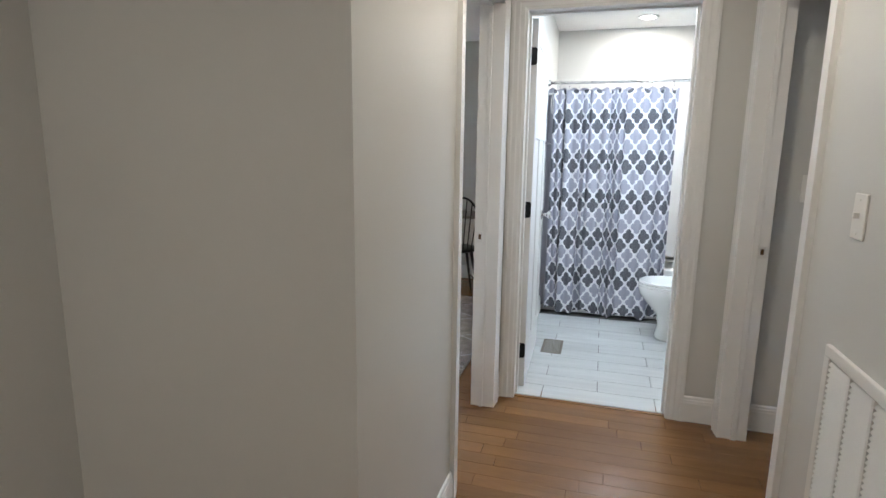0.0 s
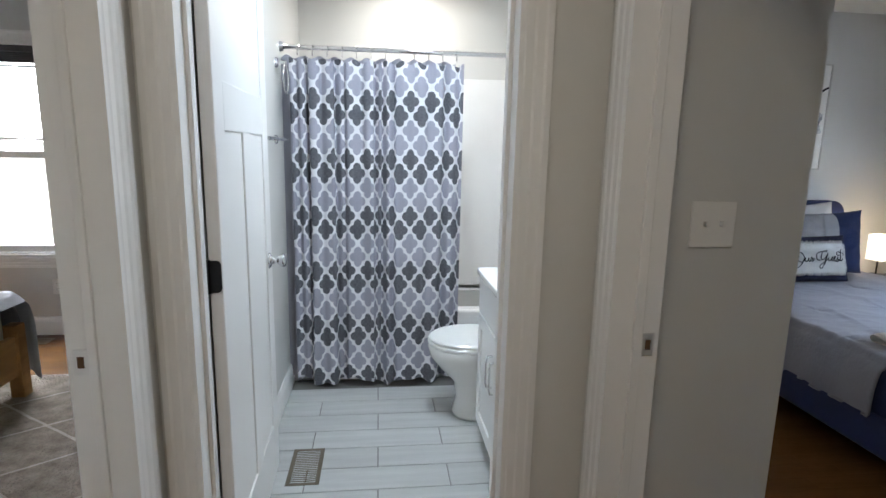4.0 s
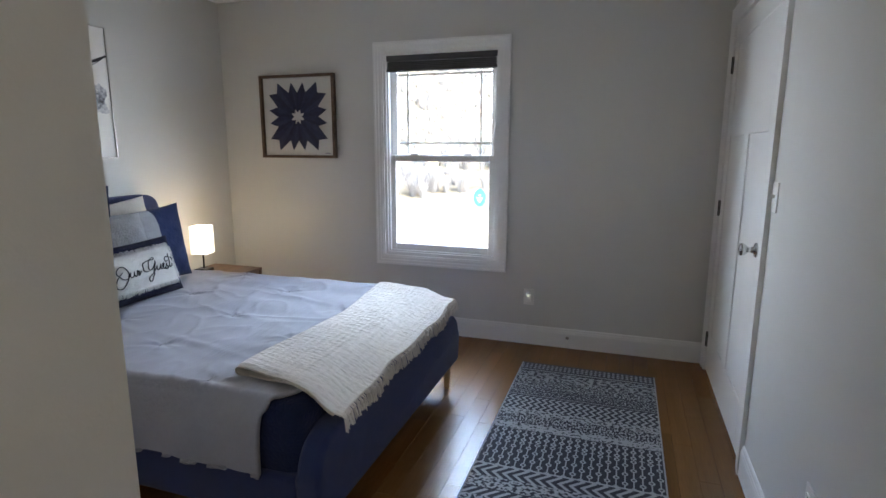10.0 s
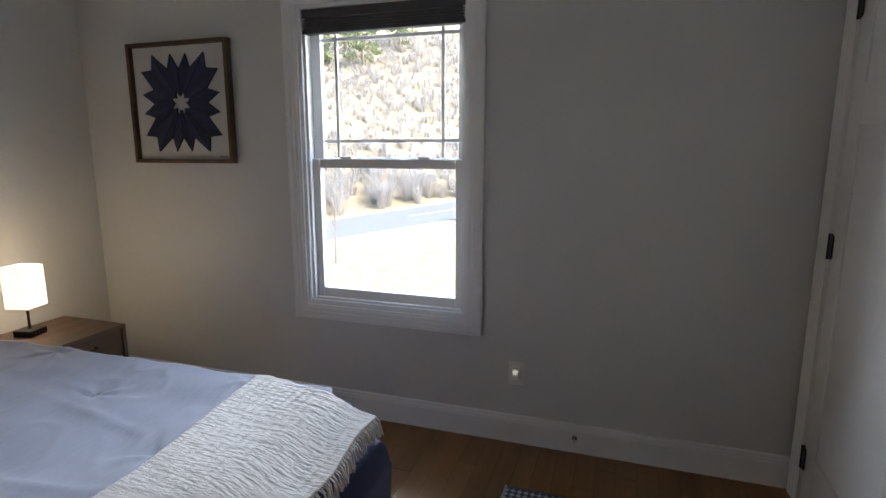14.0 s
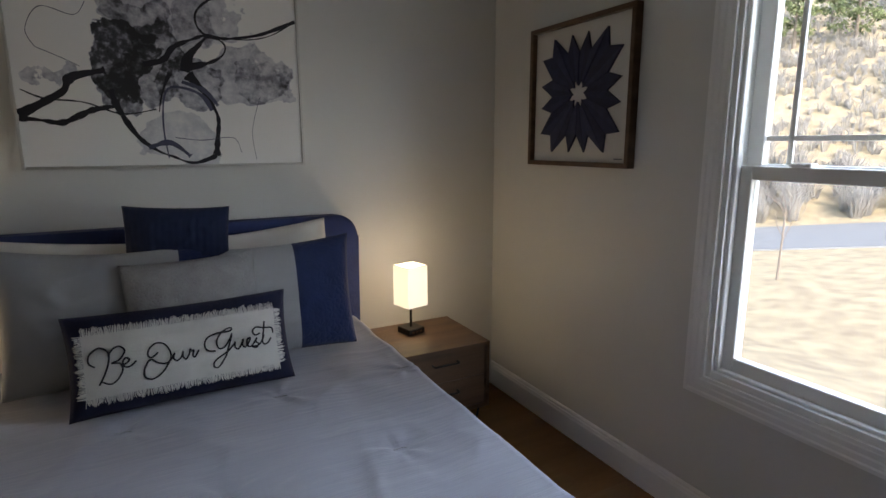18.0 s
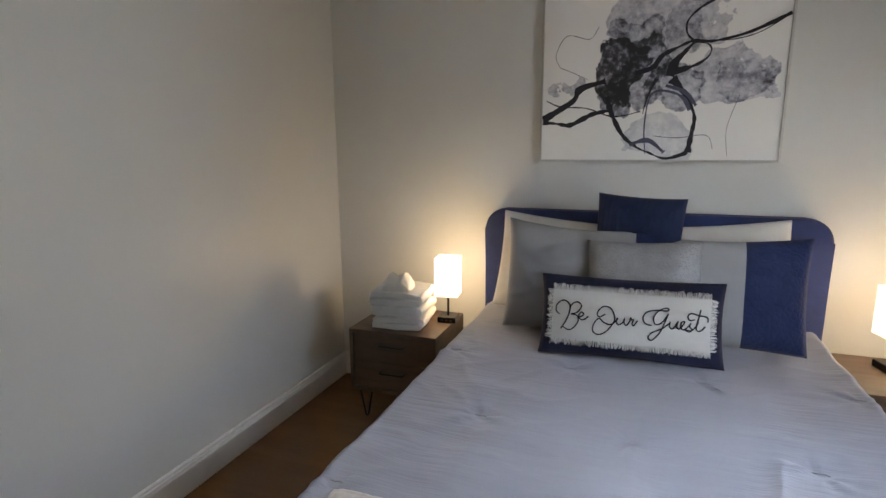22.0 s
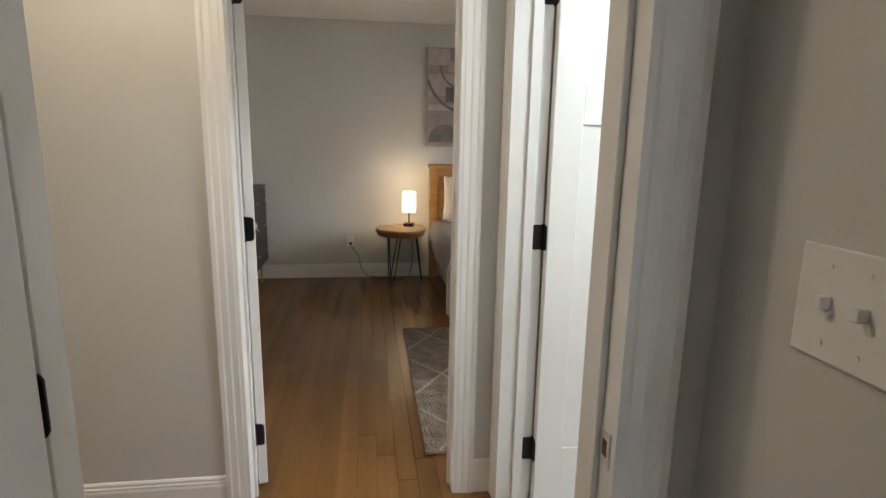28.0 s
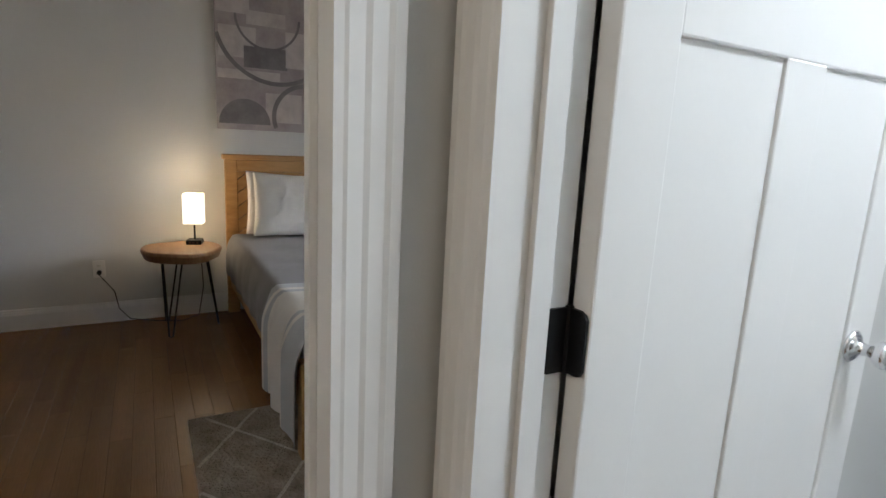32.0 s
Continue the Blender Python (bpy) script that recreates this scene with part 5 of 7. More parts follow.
_l.new(_bp.outputs[0], _n["Principled BSDF"].inputs["Normal"])
runner = thing("runner_rug", "grey and charcoal runner rug with zigzag and bead bands", "rug", pose(4.39, 2.795, 0, 0, 0, 180))
boxed("woven_field", RUG, runner, 0.0, 2.05, -0.39, 0.39, 0.0005, 0.009, bevel=0.003)
for y in (-0.393, 0.393):
    bm = bmesh.new()
    tube(bm, [(0, y, 0.005), (2.05, y, 0.005)], 0.0045, 6)
    part("bound_edge", bm, GREYSHAM, runner)

# ---- small fittings ----
nl = thing("night_light", "small lit night light plugged into the outlet", "night light", pose(EX - 0.008, 3.225, 0.35, 0, 0, 90))
boxed("night_light_body", PLASTIC, nl, -0.016, 0.016, 0, 0.022, -0.035, 0.012, bevel=0.005)
bm = bmesh.new()
lathe(bm, [(0.010, 0.0), (0.011, 0.007), (0.008, 0.015), (0.003, 0.018)], pose(0, 0.016, 0.005, -90), 16)
part("night_light_bulb", bm, glow("night_glow", (0.95, 1.0, 0.72), 0.025), nl, smooth=True)
stop = thing("door_stop_peg", "chrome door stop with a white tip on the baseboard", "door stop", pose(EX - 0.012, 2.95, 0.075))
bm = bmesh.new()
rod(bm, (0, 0, 0), (-0.012, 0, 0), 0.011)
rod(bm, (-0.012, 0, 0), (-0.066, 0, 0), 0.005)
part("stop_rod", bm, CHROME, stop)
bm = bmesh.new()
rod(bm, (-0.066, 0, 0), (-0.08, 0, 0), 0.008)
part("stop_tip", bm, PLASTIC, stop)
BRONZE = material("taupe_metal", (0.20, 0.165, 0.12), 0.45, 0.5, amount=0.1, bump=0.004)


def register(m, label, w, d, slats):
    r = thing("floor_register", label, "floor vent", m)
    # no opening: a dark sheet on the floor stands in for the vent's shade
    boxed("vent_shade", SUBFLOOR_SHADE, r, -w / 2 + 0.012, w / 2 - 0.012, -d / 2 + 0.012, d / 2 - 0.012, 0.0005, 0.0015, bevel=0)
    for x0, x1, y0, y1 in ((-w / 2, w / 2, -d / 2, -d / 2 + 0.018), (-w / 2, w / 2, d / 2 - 0.018, d / 2), (-w / 2, -w / 2 + 0.018, -d / 2 + 0.018, d / 2 - 0.018), (w / 2 - 0.018, w / 2, -d / 2 + 0.018, d / 2 - 0.018)):
        boxed("rim", BRONZE, r, x0, x1, y0, y1, 0.0005, 0.006, bevel=0.0015)
    for k in range(slats):
        y = -d / 2 + 0.022 + (d - 0.044) * (k + 0.5) / slats
        boxed("slat", BRONZE, r, -w / 2 + 0.017, w / 2 - 0.017, y - 0.0032, y + 0.0032, 0.0012, 0.0052, bevel=0)
    return r


register(pose(4.62, 4.02, 0), "brown metal floor register by the window wall", 0.12, 0.30, 18)

# return air grille in the hall
GR = material("white_enamel", (0.78, 0.77, 0.74), 0.4, amount=0.02, bump=0.002)
grille = thing("return_air_grille", "large white louvred return air grille low on the hall wall", "air grille", pose(HE, 1.502, 0.499, 0, 0, 90))
GWD, GHT = 0.82, 0.72
# dark sheet over the wall paints the duct's shade behind the louvres
boxed("duct_shade", SUBFLOOR_SHADE, grille, -GWD / 2 + 0.03, GWD / 2 - 0.03, 0.0005, 0.002, -GHT / 2 + 0.03, GHT / 2 - 0.03, bevel=0)
for x0, x1, z0, z1 in ((-GWD / 2, GWD / 2, -GHT / 2, -GHT / 2 + 0.032), (-GWD / 2, GWD / 2, GHT / 2 - 0.032, GHT / 2), (-GWD / 2, -GWD / 2 + 0.032, -GHT / 2 + 0.032, GHT / 2 - 0.032), (GWD / 2 - 0.032, GWD / 2, -GHT / 2 + 0.032, GHT / 2 - 0.032)):
    boxed("rim", GR, grille, x0, x1, 0, 0.014, z0, z1, bevel=0.003)
for k in range(1, 6):
    x = -GWD / 2 + 0.032 + (GWD - 0.064) * k / 6
    boxed("mullion", GR, grille, x - 0.006, x + 0.006, 0.002, 0.013, -GHT / 2 + 0.032, GHT / 2 - 0.032, bevel=0.001)
bm = bmesh.new()
for k in range(44):
    z = -GHT / 2 + 0.036 + (GHT - 0.072) * (k + 0.5) / 44
    v = [bm.verts.new((x, y, z + dz)) for x in (-GWD / 2 + 0.032, GWD / 2 - 0.032) for y, dz in ((0.012, -0.006), (0.003, 0.005), (0.004, 0.006), (0.013, -0.005))]
    for i in range(4):
        bm.faces.new((v[i], v[(i + 1) % 4], v[4 + (i + 1) % 4], v[4 + i]))
part("louvre_bank", bm, GR, grille, "angled white louvres")


# ---- bathroom ----
BATHE, BATHN = CX - 0.12, 5.60
wall("wall_bath_west", "y", HW, BATHW, NB, BATHN)
bm = bmesh.new()
sweep(bm, BASE, (BATHW, NB, 0), (BATHW, 4.93, 0), (1, 0, 0), (0, 0, 1))
structure("baseboard", bm, TRIM, "white painted baseboard in the bathroom", "baseboard")
bm = bmesh.new()
box(bm, HW, CX - 0.12, SB + 0.04, 5.0, -0.017, -0.004)
structure("tile_bed", bm, GROUT, "dark grout bed below the bathroom tiles", "floor")


def bath_tiles():
    """Plank tiles laid in running bond."""
    unit = bmesh.new()
    box(unit, 0, 0.605, 0, 0.1575, -0.012, 0.0, 0.0015, 1)
    mesh = finish(unit, "tile", TILE)
    floor = thing("floor_bath", "pale grey plank tile floor with dark grout", "floor", kind="structure")
    for k in range(11):
        y = 3.018 + 0.1625 * k + 0.002
        joint = 0.345 if k % 2 == 0 else 0.04
        x = joint - 2 * 0.61
        while x < BATHE:
            a, b = max(x + 0.002, BATHW - 0.05), min(x + 0.607, BATHE)
            if b - a > 0.03:
                y0 = max(y, SB + 0.03)
                if y + 0.1575 - y0 > 0.02:
                    ob = new("tile", mesh)
                    ob.parent = floor
                    ob.location = (a, y0, 0.004)
                    ob.scale = ((b - a) / 0.605, (y + 0.1575 - y0) / 0.1575, 1)
            x += 0.61
    boxed("threshold", OAK, floor, DB[0], DB[1], SB + 0.010, SB + 0.0295, -0.012, 0.005, bevel=0.002)


bath_tiles()
register(pose(0.03, 4.02, 0.0, 0, 0, 0), "taupe metal floor register in the tiles", 0.14, 0.28, 17)

tub = thing("bathtub", "white acrylic bathtub behind the curtain", "bathtub")
boxed("apron", ACRYLIC, tub, BATHW, BATHE, 4.93, 4.965, 0.0, 0.40, bevel=0.01)
for x0, x1, y0, y1 in ((BATHW, BATHE, 4.93, 5.02), (BATHW, BATHE, 5.62, BATHN), (BATHW, BATHW + 0.09, 5.02, 5.62), (BATHE - 0.09, BATHE, 5.02, 5.62)):
    boxed("rim", ACRYLIC, tub, x0, x1, y0, y1, 0.38, 0.43, bevel=0.015)
boxed("tub_floor", ACRYLIC, tub, BATHW + 0.05, BATHE - 0.05, 5.0, 5.65, 0.05, 0.09, bevel=0.01)
sur = thing("tub_surround", "glossy white tub surround panels", "wall panel", kind="structure")
boxed("surround_panel", ACRYLIC, sur, BATHW + 0.006, BATHE - 0.006, BATHN - 0.012, BATHN, 0.42, 1.86, bevel=0.004)
for x0, x1 in ((BATHW, BATHW + 0.010), (BATHE - 0.010, BATHE)):
    boxed("surround_panel", ACRYLIC, sur, x0, x1, 4.95, BATHN - 0.012, 0.42, 1.86, bevel=0.004)
boxed("soap_ledge", ACRYLIC, sur, BATHE - 0.16, BATHE - 0.012, BATHN - 0.14, BATHN - 0.014, 0.86, 0.90, bevel=0.012)

# curtain with a quatrefoil trellis
TREL = bpy.data.materials.new("quatrefoil_cotton")
TREL.use_nodes = True
_n, _l = TREL.node_tree.nodes, TREL.node_tree.links
_uv = _n.new("ShaderNodeUVMap")
_sx = _n.new("ShaderNodeSeparateXYZ")
_l.new(_uv.outputs[0], _sx.inputs[0])
U, V = _sx.outputs[0], _sx.outputs[1]
PU, PV = 0.128, 0.156


def foil(du, dv):
    """How far inside a quatrefoil of one of the two staggered lattices a point lies (above 0: inside), and its row."""
    u = mth("SUBTRACT", mth("MODULO", mth("ADD", U, 10 * PU + du), PU), PU / 2)
    vv = mth("ADD", V, 10 * PV + dv)
    v = mth("SUBTRACT", mth("MODULO", vv, PV), PV / 2)
    row = mth("FLOOR", mth("DIVIDE", vv, PV))
    au, av = mth("ABSOLUTE", u), mth("ABSOLUTE", v)
    lobe1 = mth("SUBTRACT", 0.0232, mth("SQRT", mth("ADD", mth("POWER", mth("SUBTRACT", au, 0.0248), 2), mth("POWER", mth("MULTIPLY", av, 0.92), 2))))
    lobe2 = mth("SUBTRACT", 0.0238, mth("SQRT", mth("ADD", mth("POWER", au, 2), mth("POWER", mth("MULTIPLY", mth("SUBTRACT", av, 0.0315), 0.92), 2))))
    tip = mth("SUBTRACT", 0.060, mth("ADD", mth("MULTIPLY", au, 2.4), av))
    tip2 = mth("SUBTRACT", 0.051, mth("ADD", mth("MULTIPLY", av, 2.2), au))
    return mth("MAXIMUM", mth("MAXIMUM", lobe1, lobe2), mth("MAXIMUM", tip, tip2)), row


ina, rowa = foil(0.0, 0.0)
inb, rowb = foil(PU / 2, PV / 2)
darka = mth("LESS_THAN", mth("MODULO", rowa, 2), 0.5)
darkb = mth("LESS_THAN", mth("MODULO", rowb, 2), 0.5)
ona, onb = mth("GREATER_THAN", ina, 0.0), mth("GREATER_THAN", inb, 0.0)
_th = _n.new("ShaderNodeTexNoise")
_th.inputs["Scale"].default_value, _th.inputs["Detail"].default_value = 60, 4
_mp = _n.new("ShaderNodeMapping")
_mp.inputs["Scale"].default_value = (1, 9, 1)
_l.new(_uv.outputs[0], _mp.inputs[0])
_l.new(_mp.outputs[0], _th.inputs[0])
dark = mth("ADD", mth("MULTIPLY", ona, darka), mth("MULTIPLY", onb, darkb))
pale = mth("SUBTRACT", mth("ADD", ona, onb), dark)
_m1 = _n.new("ShaderNodeMix")
_m1.data_type = "RGBA"
_m1.inputs[6].default_value, _m1.inputs[7].default_value = (0.72, 0.72, 0.75, 1), (0.31, 0.31, 0.375, 1)
_l.new(mth("MULTIPLY", pale, mth("ADD", mth("MULTIPLY", _th.outputs[0], 0.5), 0.72)), _m1.inputs[0])
_m2 = _n.new("ShaderNodeMix")
_m2.data_type = "RGBA"
_m2.inputs[7].default_value = (0.062, 0.065, 0.080, 1)
_l.new(_m1.outputs[2], _m2.inputs[6])
_l.new(mth("MULTIPLY", dark, mth("ADD", mth("MULTIPLY", _th.outputs[0], 0.55), 0.66)), _m2.inputs[0])
_l.new(_m2.outputs[2], _n["Principled BSDF"].inputs["Base Color"])
_n["Principled BSDF"].inputs["Roughness"].default_value = 0.85

CURX0, CURX1, CURZ0, CURZ1, CURY = -0.115, 0.812, 0.035, 1.845, 4.83
HOOKS = 12


# where the cloth draws back into a pleat: along the rod, how deep, how wide
PLEATS = ((0.035, 0.035, 0.016), (0.085, 0.050, 0.014), (0.175, 0.028, 0.022), (0.262, 0.062, 0.016), (0.300, 0.030, 0.012), (0.395, 0.022, 0.030),
          (0.487, 0.050, 0.013), (0.535, 0.066, 0.017), (0.585, 0.040, 0.014), (0.700, 0.018, 0.030), (0.800, 0.022, 0.022), (0.900, 0.052, 0.018), (0.962, 0.036, 0.013))


def curtain_at(u, v, y0=CURY):
    z = CURZ0 + (CURZ1 - CURZ0) * v
    fall = 1 - v
    y = y0 - 0.020 * math.sin(u * 11.0 + 0.4) * (0.4 + fall) - 0.045 * math.exp(-((u - 0.44) / 0.16) ** 2) * fall
    x = CURX0 + (CURX1 - CURX0) * u
    for k, (c, deep, wide) in enumerate(PLEATS):
        c += 0.010 * math.sin(k * 2.1 + fall * 2.2) * fall
        w = wide * (0.75 + 0.55 * fall)
        g = math.exp(-((u - c) / w) ** 2)
        y += deep * (0.62 + 0.55 * fall) * g
        x += 0.25 * deep * math.sin(k * 1.7) * g
    y += 0.006 * math.sin(u * 60 + z * 2.0)
    z += -0.018 * (0.5 + 0.5 * math.cos(u * (HOOKS - 1) * 2 * math.pi + math.pi)) * max(0, v - 0.93) / 0.07
    z += (0.016 * math.sin(u * 19 + 1) + 0.010 * math.sin(u * 43)) * max(0, 0.08 - v) / 0.08
    return Vector((x, y, z))


curtain = thing("shower_curtain", "white shower curtain with a grey quatrefoil trellis hung on rings", "shower curtain")
bm = bmesh.new()
NC, NR = 220, 40
grid = sheet(bm, NR, NC, lambda a, b: curtain_at(a, b))
uv = bm.loops.layers.uv.new("cloth")
arc = [0.0]
for k in range(1, NC):
    arc.append(arc[-1] + (curtain_at(k / (NC - 1), 0.5) - curtain_at((k - 1) / (NC - 1), 0.5)).length)
index = {}
for j, row in enumerate(grid):
    for i, vtx in enumerate(row):
        index[vtx] = (arc[i], CURZ0 + (CURZ1 - CURZ0) * j / (NR - 1))
for f in bm.faces:
    for loop in f.loops:
        loop[uv].uv = index[loop.vert]
part("cloth", bm, TREL, curtain, smooth=True)
LINER = material("grey_liner", (0.33, 0.33, 0.38), 0.6, amount=0.06, bump=0.02)
bm = bmesh.new()
sheet(bm, 12, 120, lambda a, b: curtain_at(a * 1.02 - 0.045, b, 4.885) + Vector((-0.02, 0, 0.02)))
part("liner", bm, LINER, curtain, "plain grey liner", True)
for k in range(HOOKS):
    u = (k + 0.5) / HOOKS
    x = CURX0 + (CURX1 - CURX0) * u
    bm = bmesh.new()
    tube(bm, [(x, 4.86 + 0.017 * math.cos(a), 1.887 + 0.030 * math.sin(a)) for a in [2 * math.pi * i / 14 for i in range(15)]], 0.0018, 6)
    part("ring", bm, CHROME, curtain, "chrome curtain ring")
rail = thing("curtain_rod", "chrome shower curtain rod", "curtain rod")
bm = bmesh.new()
rod(bm, (BATHW, 4.86, 1.900), (BATHE, 4.86, 1.900), 0.0125, sides=16)
part("rod", bm, CHROME, rail, smooth=True)
for x, d in ((BATHW, 1), (BATHE, -1)):
    bm = bmesh.new()
    rod(bm, (x, 4.86, 1.900), (x + d * 0.02, 4.86, 1.900), 0.028, 0.022, 20)
    part("flange", bm, CHROME, rail)

toilet = thing("toilet", "white two-piece toilet with its lid down", "toilet", pose(0.60, 4.46, 0.004))
bm = bmesh.new()
NS = 28


def egg(a, front, side, back):
    c, s = math.cos(a), math.sin(a)
    return (c * (front if c < 0 else back), s * side)


rings = []
for z, front, side, back, shift in ((0.0, 0.10, 0.10, 0.30, 0.24), (0.02, 0.105, 0.105, 0.30, 0.24), (0.10, 0.085, 0.095, 0.30, 0.24), (0.19, 0.10, 0.10, 0.28, 0.24), (0.26, 0.17, 0.14, 0.26, 0.24), (0.33, 0.225, 0.172, 0.24, 0.24), (0.385, 0.238, 0.182, 0.24, 0.24), (0.395, 0.23, 0.175, 0.24, 0.24)):
    rings.append([bm.verts.new((shift + egg(2 * math.pi * k / NS, front, side, back)[0], egg(2 * math.pi * k / NS, front, side, back)[1], z)) for k in range(NS)])
for lo, hi in zip(rings, rings[1:]):
    for k in range(NS):
        bm.faces.new((lo[k], lo[(k + 1) % NS], hi[(k + 1) % NS], hi[k]))
bm.faces.new(rings[0][::-1])
bm.faces.new(rings[-1])
part("bowl", bm, PORCELAIN, toilet, smooth=True)
for n, z0, z1, g in (("seat", 0.397, 0.415, 1.0), ("lid", 0.4175, 0.436, 0.985)):
    bm = bmesh.new()
    rr = []
    for z, q in ((z0, 0.985), (z0 + 0.004, 1.0), (z1 - 0.006, 1.0), (z1, 0.96)):
        rr.append([bm.verts.new((0.24 + q * g * egg(2 * math.pi * k / NS, 0.24, 0.185, 0.22)[0], q * g * egg(2 * math.pi * k / NS, 0.24, 0.185, 0.22)[1], z)) for k in range(NS)])
    for lo, hi in zip(rr, rr[1:]):
        for k in range(NS):
            bm.faces.new((lo[k], lo[(k + 1) % NS], hi[(k + 1) % NS], hi[k]))
    bm.faces.new(rr[0][::-1])
    bm.faces.new(rr[-1])
    part(n, bm, PORCELAIN, toilet, smooth=False)
boxed("tank", PORCELAIN, toilet, 0.54, 0.745, -0.21, 0.21, 0.37, 0.74, bevel=0.03, segments=3)
boxed("tank_lid", PORCELAIN, toilet, 0.515, 0.745, -0.22, 0.22, 0.742, 0.775, bevel=0.01)
bm = bmesh.new()
rod(bm, (0.525, 0.15, 0.68), (0.51, 0.15, 0.68), 0.012)
tube(bm, [(0.508, 0.15, 0.68), (0.505, 0.10, 0.676), (0.505, 0.07, 0.67)], 0.006)
part("flush_lever", bm, CHROME, toilet)

vanity = thing("vanity_cabinet", "white shaker vanity cabinet with a bar pull", "cabinet")
VX, VY0, VY1, VZ = 0.812, 3.46, 4.19, 0.825
boxed("cabinet_body", TRIM, vanity, VX + 0.02, BATHE, VY0, VY1, 0.10, VZ, bevel=0.002)
boxed("toe_kick", TRIM, vanity, VX + 0.08, BATHE, VY0 + 0.002, VY1 - 0.002, 0.0, 0.10, bevel=0.001)
boxed("drawer_front", TRIM, vanity, VX, VX + 0.019, VY0 + 0.004, VY1 - 0.004, VZ - 0.17, VZ - 0.006, bevel=0.003)
ymid = (VY0 + VY1) / 2
for y0, y1, hy in ((VY0 + 0.004, ymid - 0.002, ymid - 0.035), (ymid + 0.002, VY1 - 0.004, ymid + 0.035)):
    d = boxed("cabinet_door", TRIM, vanity, VX + 0.008, VX + 0.014, y0 + 0.05, y1 - 0.05, 0.17, VZ - 0.235, bevel=0)
    for a0, a1, b0, b1 in ((y0, y0 + 0.055, 0.115, VZ - 0.18), (y1 - 0.055, y1, 0.115, VZ - 0.18), (y0 + 0.055, y1 - 0.055, 0.115, 0.175), (y0 + 0.055, y1 - 0.055, VZ - 0.24, VZ - 0.18)):
        boxed("door_rail", TRIM, d, VX, VX + 0.019, a0, a1, b0, b1, bevel=0.002)
    bm = bmesh.new()
    tube(bm, [(VX, hy, 0.42), (VX - 0.022, hy, 0.425), (VX - 0.027, hy, 0.45), (VX - 0.027, hy, 0.53), (VX - 0.022, hy, 0.555), (VX, hy, 0.56)], 0.005)
    part("bar_pull", bm, CHROME, d, "satin nickel bar pull")
top = thing("countertop", "white vanity top with a rounded front edge", "countertop")
boxed("slab", PORCELAIN, top, VX - 0.012, BATHE, VY0 - 0.01, VY1 + 0.012, VZ + 0.001, VZ + 0.032, bevel=0.006)
boxed("backsplash", PORCELAIN, top, BATHE - 0.02, BATHE, VY0 - 0.01, VY1 + 0.012, VZ + 0.033, VZ + 0.13, bevel=0.004)

ringth = thing("towel_ring", "chrome towel ring on the bathroom wall", "towel ring", pose(BATHW, 4.72, 1.80))
bm = bmesh.new()
rod(bm, (0, 0, 0), (0.012, 0, 0), 0.027, 0.022, 20)
rod(bm, (0.012, 0, 0), (0.055, 0, 0), 0.009)
part("mount", bm, CHROME, ringth)
bm = bmesh.new()
tube(bm, [(0.05, 0.075 * math.sin(a), -0.075 + 0.075 * math.cos(a)) for a in [2 * math.pi * i / 24 for i in range(25)]], 0.0045)
part("hoop", bm, CHROME, ringth, smooth=True)
bar = thing("towel_bar", "chrome towel bar on the bathroom wall", "towel bar", pose(BATHW, 4.40, 1.42))
bm = bmesh.new()
for y in (-0.24, 0.24):
    rod(bm, (0, y, 0), (0.012, y, 0), 0.024, 0.020, 18)
    rod(bm, (0.012, y, 0), (0.065, y, 0), 0.009)
part("posts", bm, CHROME, bar)
bm = bmesh.new()
rod(bm, (0.06, -0.25, 0), (0.06, 0.25, 0), 0.008)
part("bar", bm, CHROME, bar)
# the second fitting is added, unseen, for the lamp over the tiles
for x, y in ((0.57, 5.20), (0.60, 3.95)):
    can = thing("recessed_light", "round recessed ceiling light, lit", "ceiling light", pose(x, y, TOP))
    bm = bmesh.new()
    lathe(bm, [(0.052, -0.004), (0.075, -0.006), (0.082, -0.002), (0.082, 0.0)], sides=32)
    part("trim_ring", bm, CEIL, can)
    bm = bmesh.new()
    lathe(bm, [(0.0, -0.0095), (0.055, -0.0085), (0.056, -0.0075)], sides=32)
    part("lens", bm, glow("lit_lens", (1.0, 0.96, 0.9), 0.5), can)

# ---- second bedroom ----
PINE = material("honey_pine", (0.42, 0.235, 0.085), 0.5, scale=4, amount=0.14, bump=0.01, grain=30, stretch=(6, 1, 6), color2=(0.30, 0.155, 0.05))
GREYBED = material("grey_spread", (0.15, 0.148, 0.155), 0.9, scale=8, amount=0.1, bump=0.08, grain=200, sheen=0.2)
H2Y0, H2Y1, F2X = 3.27, 4.87, -1.56
bed2 = thing("bed", "honey pine bed with a chevron plank headboard", "bed")
for y in (H2Y0, H2Y1 - 0.08):
    boxed("head_post", PINE, bed2, W2X + 0.02, W2X + 0.07, y, y + 0.08, 0, 1.10, bevel=0.004)
boxed("head_cap", PINE, bed2, W2X + 0.005, W2X + 0.085, H2Y0 - 0.015, H2Y1 + 0.015, 1.10, 1.135, bevel=0.005)
boxed("head_rail", PINE, bed2, W2X + 0.025, W2X + 0.065, H2Y0 + 0.08, H2Y1 - 0.08, 1.02, 1.098, bevel=0.003)
# dark walnut behind the pine planks paints the shade in their gaps
boxed("gap_shade_panel", WALNUT, bed2, W2X + 0.028, W2X + 0.045, H2Y0 + 0.08, H2Y1 - 0.08, 0.40, 1.02, bevel=0)
mid2 = (H2Y0 + H2Y1) / 2
